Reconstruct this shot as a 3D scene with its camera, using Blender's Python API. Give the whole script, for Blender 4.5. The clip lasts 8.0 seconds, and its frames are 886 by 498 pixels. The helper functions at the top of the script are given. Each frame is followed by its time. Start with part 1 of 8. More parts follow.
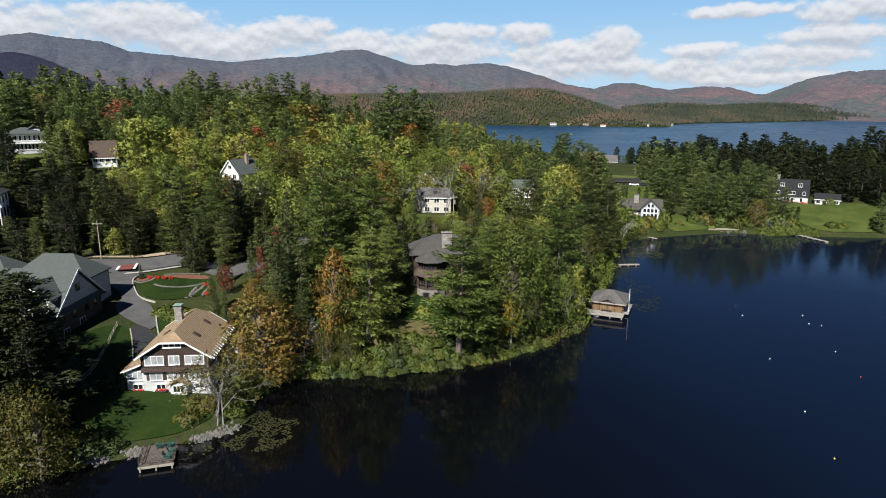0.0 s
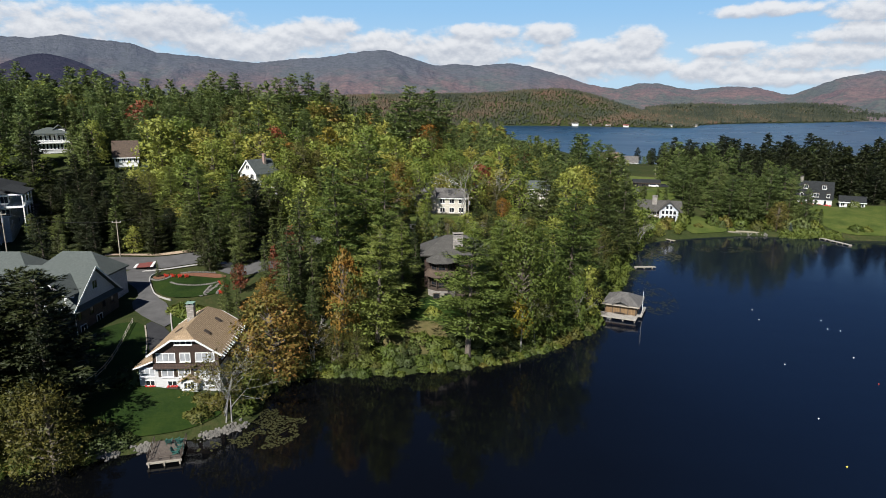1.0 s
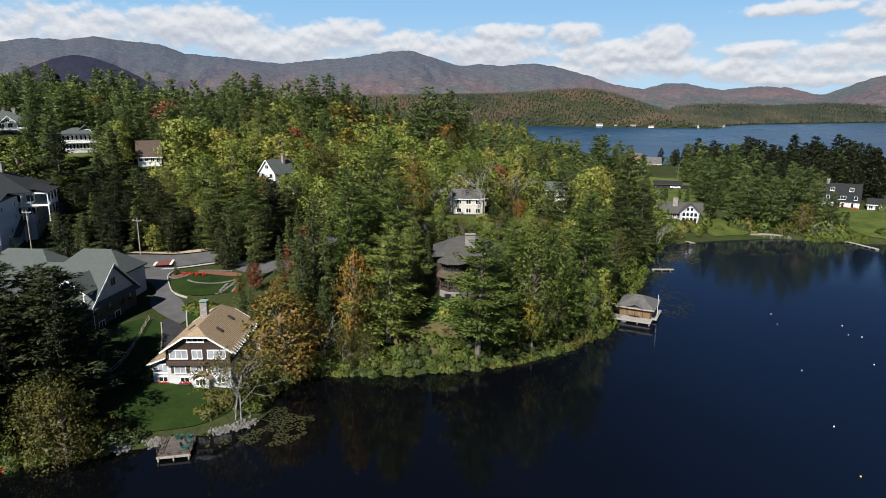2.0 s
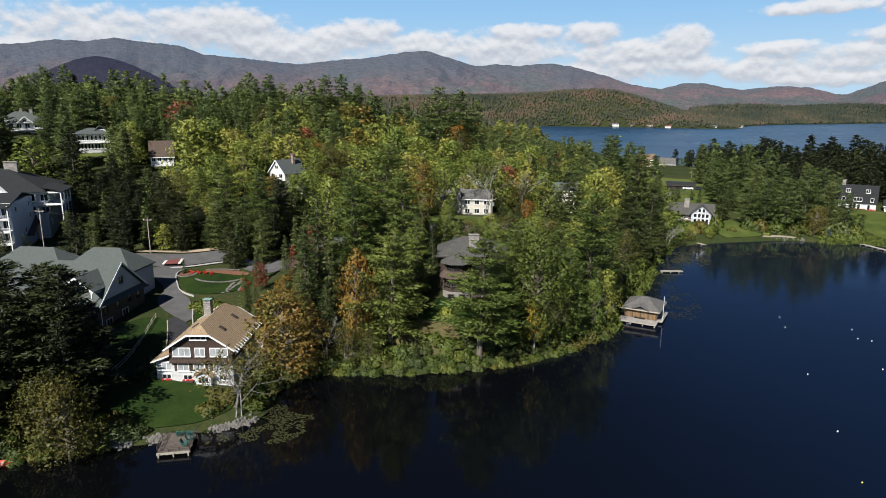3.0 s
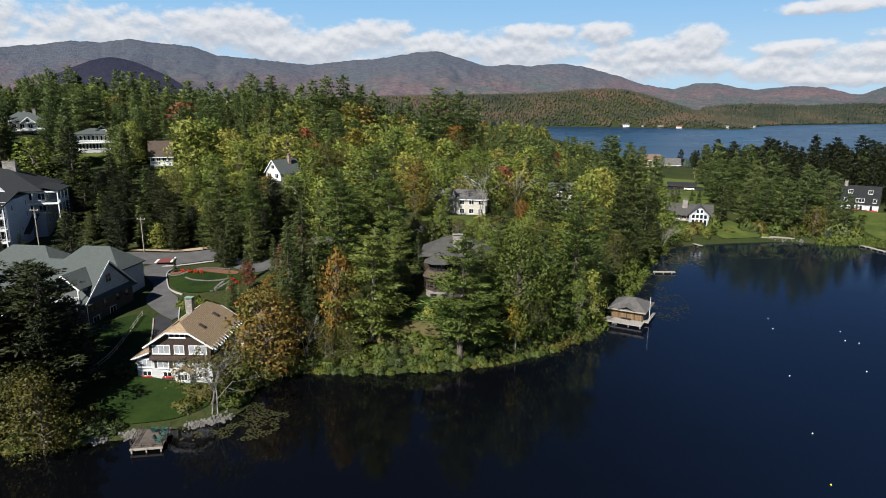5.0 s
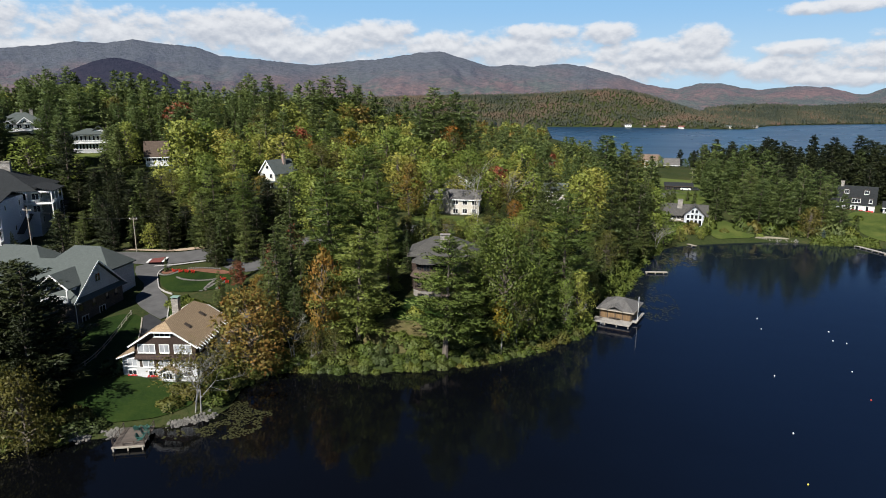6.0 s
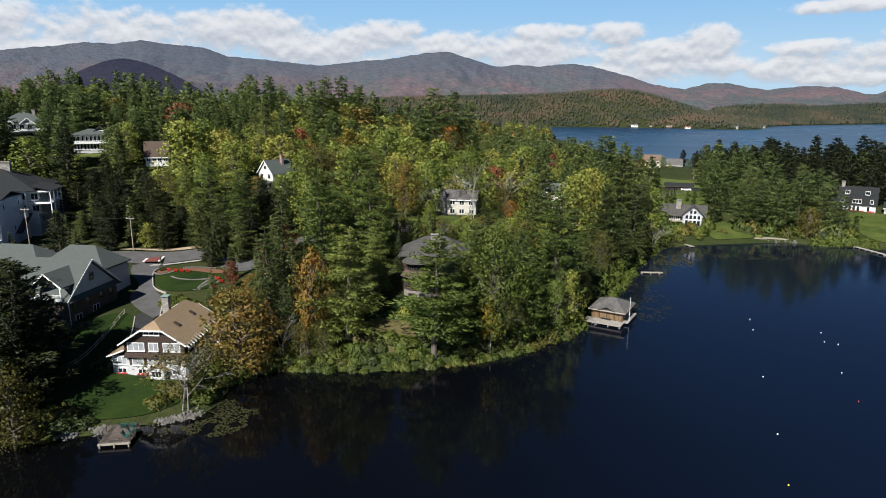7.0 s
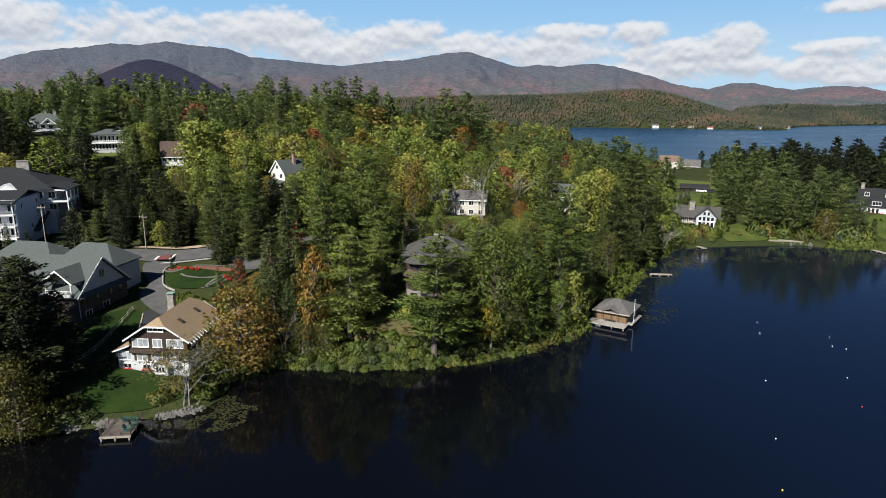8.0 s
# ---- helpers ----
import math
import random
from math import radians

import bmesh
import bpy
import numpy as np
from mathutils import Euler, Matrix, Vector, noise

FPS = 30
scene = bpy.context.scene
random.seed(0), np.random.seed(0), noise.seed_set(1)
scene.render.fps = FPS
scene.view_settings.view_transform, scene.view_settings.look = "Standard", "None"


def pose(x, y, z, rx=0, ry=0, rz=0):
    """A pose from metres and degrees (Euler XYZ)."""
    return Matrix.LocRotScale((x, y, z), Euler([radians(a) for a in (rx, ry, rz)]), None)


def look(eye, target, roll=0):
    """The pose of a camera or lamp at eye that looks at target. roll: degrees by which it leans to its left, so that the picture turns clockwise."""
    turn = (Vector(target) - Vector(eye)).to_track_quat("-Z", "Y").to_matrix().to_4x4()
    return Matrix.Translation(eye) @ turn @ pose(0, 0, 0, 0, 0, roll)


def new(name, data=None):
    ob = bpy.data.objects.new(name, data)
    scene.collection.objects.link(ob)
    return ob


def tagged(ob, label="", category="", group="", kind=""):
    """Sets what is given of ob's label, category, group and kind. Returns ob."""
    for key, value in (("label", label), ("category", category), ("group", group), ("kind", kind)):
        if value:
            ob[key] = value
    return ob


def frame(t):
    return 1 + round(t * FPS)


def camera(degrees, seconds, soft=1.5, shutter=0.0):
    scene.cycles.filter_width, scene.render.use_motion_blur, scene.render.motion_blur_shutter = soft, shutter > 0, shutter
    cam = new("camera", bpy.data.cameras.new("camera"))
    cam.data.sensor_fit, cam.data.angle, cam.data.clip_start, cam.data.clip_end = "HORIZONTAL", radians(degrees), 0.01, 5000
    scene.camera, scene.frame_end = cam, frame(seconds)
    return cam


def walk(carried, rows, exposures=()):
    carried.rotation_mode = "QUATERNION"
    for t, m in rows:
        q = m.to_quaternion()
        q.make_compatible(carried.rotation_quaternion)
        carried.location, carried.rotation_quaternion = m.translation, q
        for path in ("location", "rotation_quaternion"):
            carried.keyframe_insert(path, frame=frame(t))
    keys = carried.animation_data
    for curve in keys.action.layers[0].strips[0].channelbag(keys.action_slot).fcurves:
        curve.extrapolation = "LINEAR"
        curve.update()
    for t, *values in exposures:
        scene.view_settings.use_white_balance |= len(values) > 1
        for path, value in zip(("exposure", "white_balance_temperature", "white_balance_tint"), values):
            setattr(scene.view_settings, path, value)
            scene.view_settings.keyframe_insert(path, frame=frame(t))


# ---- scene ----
cam = camera(70.8, 8.0, soft=0.95)
METRES, EYE, TILT, LEAN, TURN = 22.4, 46.0, -13.0, -0.4, 0.0
ROWS = [
    (0.0, 0.0, 0.0, 0.0, 0.0, 0.0, -0.0),
    (0.5, 0.0444, -0.0003, 0.0028, 0.97, 0.01, -0.22),
    (1.0, 0.0899, -0.0013, 0.0043, 1.93, 0.02, -0.45),
    (1.5, 0.1379, -0.0009, 0.006, 3.0, 0.02, -0.69),
    (2.0, 0.1889, -0.0, 0.0091, 4.05, 0.02, -0.93),
    (3.5, 0.3538, 0.0012, 0.0132, 5.88, 0.01, -1.32),
    (4.0, 0.415, 0.0038, 0.0134, 6.16, 0.01, -1.39),
    (4.5, 0.4807, 0.0057, 0.013, 6.36, 0.01, -1.42),
    (6.0, 0.6928, 0.0075, 0.0139, 6.83, 0.03, -1.48),
    (6.5, 0.7677, 0.0072, 0.0142, 7.01, 0.03, -1.52),
    (7.0, 0.8423, 0.0061, 0.0158, 7.46, 0.03, -1.59),
    (7.5, 0.9184, 0.0058, 0.0172, 8.21, 0.02, -1.77),
    (8.0, 0.9994, 0.0044, 0.0197, 9.28, -0.01, -2.01),
]
walk(cam, [(t, pose(0, 0, EYE, TILT, LEAN, TURN) @ pose(METRES * x, METRES * y, METRES * z, 90 + pitch, roll, yaw)) for t, x, y, z, yaw, pitch, roll in ROWS], exposures=((0.0, 0.68), (4.0, 0.67), (8.0, 0.66)))

# ---- world, sun ----
SUN = Vector((-0.27, -0.66, 0.66)).normalized()
ELEV, AZIM = math.asin(SUN.z), math.atan2(SUN.x, SUN.y)


class Nodes:
    """A short way to write node trees."""

    def __init__(self, tree):
        self.tree = tree
        tree.nodes.clear()

    def add(self, kind):
        return self.tree.nodes.new(kind)

    def put(self, socket, value):
        if isinstance(value, bpy.types.NodeSocket):
            self.tree.links.new(value, socket)
        elif value is not None:
            socket.default_value = value

    def math(self, op, a, b=None, c=None, clamp=False):
        node = self.add("ShaderNodeMath")
        node.operation, node.use_clamp = op, clamp
        for socket, value in zip(node.inputs, (a, b, c)):
            self.put(socket, value)
        return node.outputs[0]

    def mix(self, fac, a, b, blend="MIX"):
        node = self.add("ShaderNodeMix")
        node.data_type, node.blend_type = "RGBA", blend
        self.put(node.inputs[0], fac)
        self.put(node.inputs[6], a if not isinstance(a, tuple) else (*a, 1)[:4])
        self.put(node.inputs[7], b if not isinstance(b, tuple) else (*b, 1)[:4])
        return node.outputs[2]

    def noise(self, vector, scale, detail=4, rough=0.55, lac=2.0):
        node = self.add("ShaderNodeTexNoise")
        self.put(node.inputs["Vector"], vector)
        for key, value in (("Scale", scale), ("Detail", detail), ("Roughness", rough), ("Lacunarity", lac)):
            self.put(node.inputs[key], value)
        return node.outputs[0]

    def ramp(self, fac, stops):
        node = self.add("ShaderNodeValToRGB")
        self.put(node.inputs[0], fac)
        while len(node.color_ramp.elements) < len(stops):
            node.color_ramp.elements.new(0.5)
        for el, (pos, col) in zip(node.color_ramp.elements, stops):
            el.position, el.color = pos, (*col, 1)[:4]
        return node.outputs[0]

    def smooth(self, value, lo, hi):
        node = self.add("ShaderNodeMapRange")
        node.interpolation_type = "SMOOTHSTEP"
        self.put(node.inputs[0], value)
        self.put(node.inputs[1], lo)
        self.put(node.inputs[2], hi)
        return node.outputs[0]


# cumulus clouds: azimuth, elevation, half width and half height in degrees
CLOUDS = [
    (-25.2, 6.0, 4.6, 1.25), (-33.5, 5.6, 4.2, 1.2), (-43.0, 5.9, 3.2, 1.2), (-12.5, 6.15, 2.6, 0.75), (-18.0, 4.9, 7.0, 1.05),
    (-6.8, 5.0, 3.2, 1.0), (-0.4, 4.75, 5.0, 1.1), (1.5, 6.1, 2.4, 0.55), (7.0, 6.0, 1.7, 0.7), (11.0, 4.4, 4.6, 0.75), (14.6, 4.9, 2.0, 1.0),
    (13.0, 3.3, 5.0, 0.7), (21.0, 3.0, 3.2, 0.75), (27.5, 3.9, 4.2, 0.75), (31.0, 5.4, 3.4, 0.55), (33.0, 7.2, 3.6, 0.7), (22.0, 4.5, 3.0, 0.4),
    (4.0, 2.9, 9.0, 0.6), (26.0, 2.3, 6.0, 0.5), (-36.0, 3.7, 8.0, 0.8), (24.0, 7.4, 3.0, 0.4),
]
world = bpy.data.worlds.new("sky")
scene.world = world
world.use_nodes = True
N = Nodes(world.node_tree)
sky = N.add("ShaderNodeTexSky")
sky.sky_type, sky.sun_disc, sky.sun_elevation, sky.sun_rotation = "NISHITA", False, ELEV, AZIM
sky.air_density, sky.dust_density, sky.ozone_density = 1.0, 0.2, 4.0
sep = N.add("ShaderNodeSeparateXYZ")
N.put(sep.inputs[0], N.add("ShaderNodeTexCoord").outputs["Generated"])
az = N.math("MULTIPLY", N.math("ARCTAN2", sep.outputs[0], sep.outputs[1]), 180 / math.pi)
el = N.math("MULTIPLY", N.math("ARCSINE", sep.outputs[2]), 180 / math.pi)


def cloud_density(lift):
    up = N.math("ADD", el, lift)
    place = N.add("ShaderNodeCombineXYZ")
    N.put(place.inputs[0], az)
    N.put(place.inputs[1], N.math("MULTIPLY", up, 1.7))
    N.put(place.inputs[2], 3.7)
    fluff = N.math("SUBTRACT", N.math("ADD", N.math("MULTIPLY", N.noise(place.outputs[0], 0.33, 2, 0.5), 0.55), N.math("MULTIPLY", N.noise(place.outputs[0], 0.85, 7, 0.62), 0.45)), 0.5)
    field = N.math("SUBTRACT", N.math("MULTIPLY", N.noise(place.outputs[0], 0.11, 2, 0.5), 1.6), N.math("ADD", 1.7, N.smooth(el, 6.0, 30.0)))
    for a, e, w, h in CLOUDS:
        w, h = w * 1.12, h * 1.22
        dx = N.math("MULTIPLY", N.math("SUBTRACT", az, a), 1 / w)
        dy = N.math("MULTIPLY", N.math("SUBTRACT", up, e), 1 / h)
        r = N.math("ADD", N.math("MULTIPLY", dx, dx), N.math("MULTIPLY", dy, dy))
        field = N.math("MAXIMUM", field, N.math("SUBTRACT", 0.95, N.math("MULTIPLY", r, 0.5)))
    return N.math("ADD", field, N.math("MULTIPLY", fluff, 3.1))


dens = cloud_density(0.0)
above = cloud_density(0.45)
cover = N.smooth(dens, -0.05, 0.7)
lit = N.smooth(N.math("SUBTRACT", dens, above), -0.7, 0.7)
white = N.mix(lit, (5.6, 6.0, 6.9), (9.5, 9.6, 9.9))
haze = N.smooth(el, 13.0, 8.6)
pale = N.mix(N.smooth(el, 2.5, 9.0), (6.0, 8.5, 10.7), (3.7, 6.9, 10.6))
deep = N.mix(1.0, sky.outputs[0], (0.26, 0.36, 0.53), "MULTIPLY")
blue = N.mix(N.math("MULTIPLY", haze, 0.9), deep, pale)
bg = N.add("ShaderNodeBackground")
N.put(bg.inputs[0], N.mix(N.math("MULTIPLY", cover, 0.93), blue, white))
bg.inputs[1].default_value = 0.055
N.put(N.add("ShaderNodeOutputWorld").inputs[0], bg.outputs[0])

lamp = bpy.data.lights.new("sun", "SUN")
lamp.energy, lamp.angle, lamp.color = 5.0, radians(0.53), (1.0, 0.975, 0.93)
sun = new("sun", lamp)
sun.matrix_world = look((0, 0, 300), Vector((0, 0, 300)) - SUN)

# ---- materials ----


def material(name):
    mat = bpy.data.materials.new(name)
    mat.use_nodes = True
    return mat, Nodes(mat.node_tree)


def finish(n, colour, rough=0.7, metal=0.0, bump=None, dist=0.02, strength=0.5, spec=0.4, thin=0.0):
    """Closes a material: a principled surface, leaves with some light through them."""
    b = n.add("ShaderNodeBsdfPrincipled")
    n.put(b.inputs["Base Color"], colour if not isinstance(colour, tuple) else (*colour, 1)[:4])
    n.put(b.inputs["Roughness"], rough)
    n.put(b.inputs["Metallic"], metal)
    n.put(b.inputs["Specular IOR Level"], spec)
    if bump is not None:
        bp = n.add("ShaderNodeBump")
        bp.inputs["Strength"].default_value, bp.inputs["Distance"].default_value = strength, dist
        n.put(bp.inputs["Height"], bump)
        n.put(b.inputs["Normal"], bp.outputs[0])
    last = b.outputs[0]
    if thin:
        t = n.add("ShaderNodeBsdfTranslucent")
        n.put(t.inputs[0], colour if not isinstance(colour, tuple) else (*colour, 1)[:4])
        m = n.add("ShaderNodeMixShader")
        m.inputs[0].default_value = thin
        n.put(m.inputs[1], last)
        n.put(m.inputs[2], t.outputs[0])
        last = m.outputs[0]
    n.put(n.add("ShaderNodeOutputMaterial").inputs[0], last)


def place_of(n, which="Position"):
    if which == "Position":
        return n.add("ShaderNodeNewGeometry").outputs["Position"]
    return n.add("ShaderNodeTexCoord").outputs["Object"]


def plain(name, a, b, scale=1.5, rough=0.7, dist=0.01, metal=0.0, spec=0.4, fine=14.0):
    """A surface with stains at a large scale and grain at a small one."""
    mat, n = material(name)
    p = place_of(n)
    big, small = n.noise(p, scale, 4), n.noise(p, scale * fine, 3)
    fac = n.math("ADD", n.math("MULTIPLY", big, 0.65), n.math("MULTIPLY", small, 0.35))
    finish(n, n.ramp(fac, [(0.3, a), (0.7, b)]), rough, metal, small, dist, 0.5, spec)
    return mat


def courses(name, stops, height, length, joint, rough=0.8, mortar=0.03, squash=1.0):
    """Rows of clapboard, shingle or stone, as relief and shade between the rows."""
    mat, n = material(name)
    p = place_of(n, "Object")
    s = n.add("ShaderNodeSeparateXYZ")
    n.put(s.inputs[0], p)
    run = n.math("ADD", s.outputs[0], s.outputs[1])
    c = n.add("ShaderNodeCombineXYZ")
    n.put(c.inputs[0], run)
    n.put(c.inputs[1], s.outputs[2])
    brick = n.add("ShaderNodeTexBrick")
    brick.offset = 0.5
    n.put(brick.inputs["Vector"], c.outputs[0])
    for key, value in (("Scale", 1.0), ("Mortar Size", mortar), ("Mortar Smooth", 0.2), ("Brick Width", length), ("Row Height", height)):
        brick.inputs[key].default_value = value
    brick.inputs["Color1"].default_value, brick.inputs["Color2"].default_value, brick.inputs["Mortar"].default_value = (0, 0, 0, 1), (1, 1, 1, 1), (0.5, 0.5, 0.5, 1)
    tone = n.math("ADD", n.math("MULTIPLY", brick.outputs[0], 0.4), n.math("MULTIPLY", n.noise(p, 1.1, 5), 0.6))
    col = n.mix(brick.outputs[1], n.ramp(tone, stops), joint)
    height_map = n.math("SUBTRACT", n.math("MULTIPLY", n.noise(p, 9, 3), 0.3), brick.outputs[1])
    finish(n, col, rough, 0, height_map, 0.02, 0.8)
    return mat


def leaves(name, stops, thin=0.28, rough=0.55, spread=0.5, patch=0.11, drift_by=0.3):
    """Foliage: a hue for each tree, a shade for each bough or clump, a little for each spray."""
    mat, n = material(name)
    isle = n.add("ShaderNodeNewGeometry").outputs["Random Per Island"]
    tree = n.add("ShaderNodeObjectInfo").outputs["Random"]
    p = place_of(n)
    bough = n.math("ADD", n.math("MULTIPLY", n.math("SUBTRACT", n.noise(p, 0.55, 3, 0.6), 0.5), 1.5), 0.5)
    fac = n.math("ADD", n.math("ADD", n.math("MULTIPLY", isle, spread * 0.3), n.math("MULTIPLY", bough, spread * 0.7)), n.math("MULTIPLY", tree, 1 - spread))
    drift = n.math("SUBTRACT", n.noise(p, patch, 3, 0.6), 0.5)
    fac = n.math("ADD", fac, n.math("MULTIPLY", drift, drift_by))
    finish(n, n.ramp(fac, stops), rough, 0, None, spec=0.25, thin=thin)
    return mat


PINE = leaves("pine_needles", [(0.1, (0.074, 0.110, 0.026)), (0.5, (0.136, 0.176, 0.040)), (0.95, (0.225, 0.250, 0.060))], 0.25, spread=0.5)
FARPINE = leaves("blue_green_needles", [(0.1, (0.070, 0.104, 0.034)), (0.5, (0.122, 0.160, 0.050)), (0.95, (0.190, 0.220, 0.070))], 0.25, spread=0.5)
# Copy of the olive leaves, darkened to stand for cloud shade
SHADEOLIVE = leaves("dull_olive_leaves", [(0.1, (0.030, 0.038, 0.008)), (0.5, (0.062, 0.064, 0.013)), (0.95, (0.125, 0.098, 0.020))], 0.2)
SPRUCE = leaves("spruce_needles", [(0.1, (0.042, 0.060, 0.019)), (0.5, (0.074, 0.096, 0.027)), (0.95, (0.130, 0.148, 0.042))], 0.18, spread=0.5)
# Pine needles with cloud shade put into the colour
SHADEPINE = leaves("dark_pine_needles", [(0.1, (0.012, 0.018, 0.008)), (0.5, (0.023, 0.030, 0.010)), (0.95, (0.052, 0.057, 0.015))], 0.08, spread=0.5)
BLUE = leaves("blue_spruce_needles", [(0.1, (0.05, 0.075, 0.07)), (0.9, (0.12, 0.16, 0.15))], 0.15)
GREEN = leaves("green_leaves", [(0.08, (0.120, 0.168, 0.034)), (0.45, (0.205, 0.244, 0.048)), (0.75, (0.275, 0.285, 0.060)), (0.97, (0.34, 0.29, 0.065))], 0.3, spread=0.18)
GREENMIX = leaves("mixed_green_leaves", [(0.08, (0.140, 0.175, 0.036)), (0.5, (0.195, 0.220, 0.046)), (0.97, (0.260, 0.245, 0.058))], 0.3, spread=1.0)
OLIVE = leaves("olive_leaves", [(0.1, (0.062, 0.072, 0.017)), (0.5, (0.105, 0.104, 0.024)), (0.95, (0.18, 0.140, 0.034))], 0.25)
ORANGE = leaves("orange_leaves", [(0.05, (0.085, 0.100, 0.02)), (0.45, (0.20, 0.128, 0.026)), (0.95, (0.36, 0.145, 0.030))], 0.25, spread=0.4, patch=0.3, drift_by=1.2)
RUST = leaves("rust_leaves", [(0.05, (0.080, 0.105, 0.024)), (0.48, (0.150, 0.146, 0.034)), (0.75, (0.225, 0.146, 0.036)), (0.98, (0.29, 0.132, 0.040))], 0.3, spread=0.6, patch=0.28, drift_by=1.3)
RED = leaves("red_leaves", [(0.05, (0.10, 0.05, 0.025)), (0.5, (0.21, 0.06, 0.03)), (0.95, (0.30, 0.085, 0.04))], 0.2)
YELLOW = leaves("yellow_leaves", [(0.05, (0.14, 0.12, 0.02)), (0.5, (0.30, 0.23, 0.03)), (0.95, (0.45, 0.33, 0.05))], 0.35)
SHRUB = leaves("shrub_leaves", [(0.05, (0.042, 0.068, 0.014)), (0.5, (0.090, 0.120, 0.023)), (0.95, (0.17, 0.178, 0.036))], 0.28, spread=0.45)
LILY = leaves("lily_leaves", [(0.05, (0.022, 0.026, 0.010)), (0.5, (0.042, 0.042, 0.016)), (0.95, (0.080, 0.066, 0.026))], 0.1)
WOODS = leaves("far_woods", [(0.02, (0.022, 0.029, 0.020)), (0.35, (0.039, 0.044, 0.026)), (0.6, (0.062, 0.055, 0.033)), (0.82, (0.092, 0.064, 0.041)), (0.99, (0.108, 0.060, 0.043))], 0.1, spread=0.4, patch=0.008, drift_by=2.1)
BARK = plain("bark", (0.06, 0.048, 0.038), (0.17, 0.14, 0.115), 2.0, 0.9, 0.03)
BIRCH = plain("birch_bark", (0.13, 0.12, 0.11), (0.33, 0.315, 0.295), 1.2, 0.7, 0.01)
DEADWOOD = plain("grey_wood", (0.20, 0.185, 0.165), (0.35, 0.33, 0.305), 1.2, 0.8, 0.01)


def ground_material():
    mat, n = material("forest_floor")
    p = place_of(n)
    f = n.math("ADD", n.math("MULTIPLY", n.noise(p, 0.05, 5), 0.5), n.math("MULTIPLY", n.noise(p, 0.9, 5), 0.5))
    col = n.ramp(f, [(0.32, (0.020, 0.030, 0.009)), (0.5, (0.032, 0.042, 0.013)), (0.62, (0.050, 0.050, 0.019)), (0.78, (0.085, 0.070, 0.034))])
    finish(n, col, 0.95, 0, n.noise(p, 1.8, 5), 0.25, 0.8, 0.1)
    return mat


def grass_material(name, a, b, c):
    mat, n = material(name)
    p = place_of(n)
    f = n.math("ADD", n.math("MULTIPLY", n.noise(p, 0.16, 5, 0.65), 0.55), n.math("MULTIPLY", n.noise(p, 2.2, 6, 0.8), 0.45))
    finish(n, n.ramp(f, [(0.34, a), (0.5, b), (0.68, c)]), 0.9, 0, n.noise(p, 9.0, 3), 0.08, 0.7, 0.15)
    return mat


FLOOR = ground_material()
# One grass twice: darkened for the shaded side, brightened for the sunlit cove
SHADELAWN = grass_material("mown_lawn", (0.005, 0.014, 0.002), (0.014, 0.031, 0.004), (0.031, 0.048, 0.007))
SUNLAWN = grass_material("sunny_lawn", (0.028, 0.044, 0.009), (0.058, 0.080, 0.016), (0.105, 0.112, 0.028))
MEADOW = grass_material("dry_meadow", (0.05, 0.075, 0.016), (0.085, 0.110, 0.024), (0.13, 0.135, 0.038))
NEEDLES = grass_material("needle_litter", (0.035, 0.040, 0.014), (0.075, 0.068, 0.026), (0.14, 0.105, 0.048))
MULCH = plain("bark_mulch", (0.10, 0.045, 0.025), (0.19, 0.085, 0.05), 1.2, 0.95, 0.03)
SAND = plain("beach_sand", (0.17, 0.15, 0.11), (0.29, 0.26, 0.19), 0.7, 0.95, 0.02)
ASPHALT = plain("worn_asphalt", (0.055, 0.054, 0.053), (0.105, 0.102, 0.10), 0.5, 0.9, 0.01)
TAR = plain("fresh_asphalt", (0.018, 0.018, 0.020), (0.038, 0.038, 0.040), 0.6, 0.85, 0.01)
KERB = plain("granite_kerb", (0.26, 0.25, 0.23), (0.44, 0.42, 0.39), 1.4, 0.85, 0.01)
PATHWAY = plain("sandy_path", (0.26, 0.19, 0.13), (0.40, 0.31, 0.22), 0.6, 0.95, 0.01)
ROCK = plain("pale_rock", (0.07, 0.066, 0.058), (0.20, 0.185, 0.165), 0.9, 0.9, 0.05)
BRICKRED = plain("red_paving", (0.12, 0.035, 0.030), (0.20, 0.06, 0.05), 1.6, 0.85, 0.01)
ROADPAINT = plain("road_paint", (0.55, 0.54, 0.52), (0.72, 0.71, 0.69), 1.0, 0.7, 0.004)
WHITE = plain("white_paint", (0.66, 0.66, 0.64), (0.80, 0.80, 0.78), 0.8, 0.55, 0.004)
CREAM = plain("cream_paint", (0.62, 0.60, 0.52), (0.76, 0.74, 0.66), 0.8, 0.6, 0.004)
CLAP = courses("white_clapboard", [(0.2, (0.54, 0.54, 0.53)), (0.8, (0.70, 0.70, 0.69))], 0.16, 3.6, (0.42, 0.42, 0.42), 0.6)
# White boards with the blue of skylit shade put into the colour
SHADECLAP = courses("pale_blue_clapboard", [(0.2, (0.60, 0.63, 0.72)), (0.8, (0.72, 0.75, 0.82))], 0.16, 3.6, (0.45, 0.47, 0.54), 0.6)
CLAPBLUE = courses("grey_blue_clapboard", [(0.2, (0.40, 0.42, 0.46)), (0.8, (0.52, 0.54, 0.58))], 0.16, 3.6, (0.30, 0.31, 0.34), 0.6)
CLAPTAN = courses("beige_clapboard", [(0.2, (0.52, 0.48, 0.40)), (0.8, (0.64, 0.60, 0.52))], 0.18, 3.6, (0.36, 0.33, 0.28), 0.6)
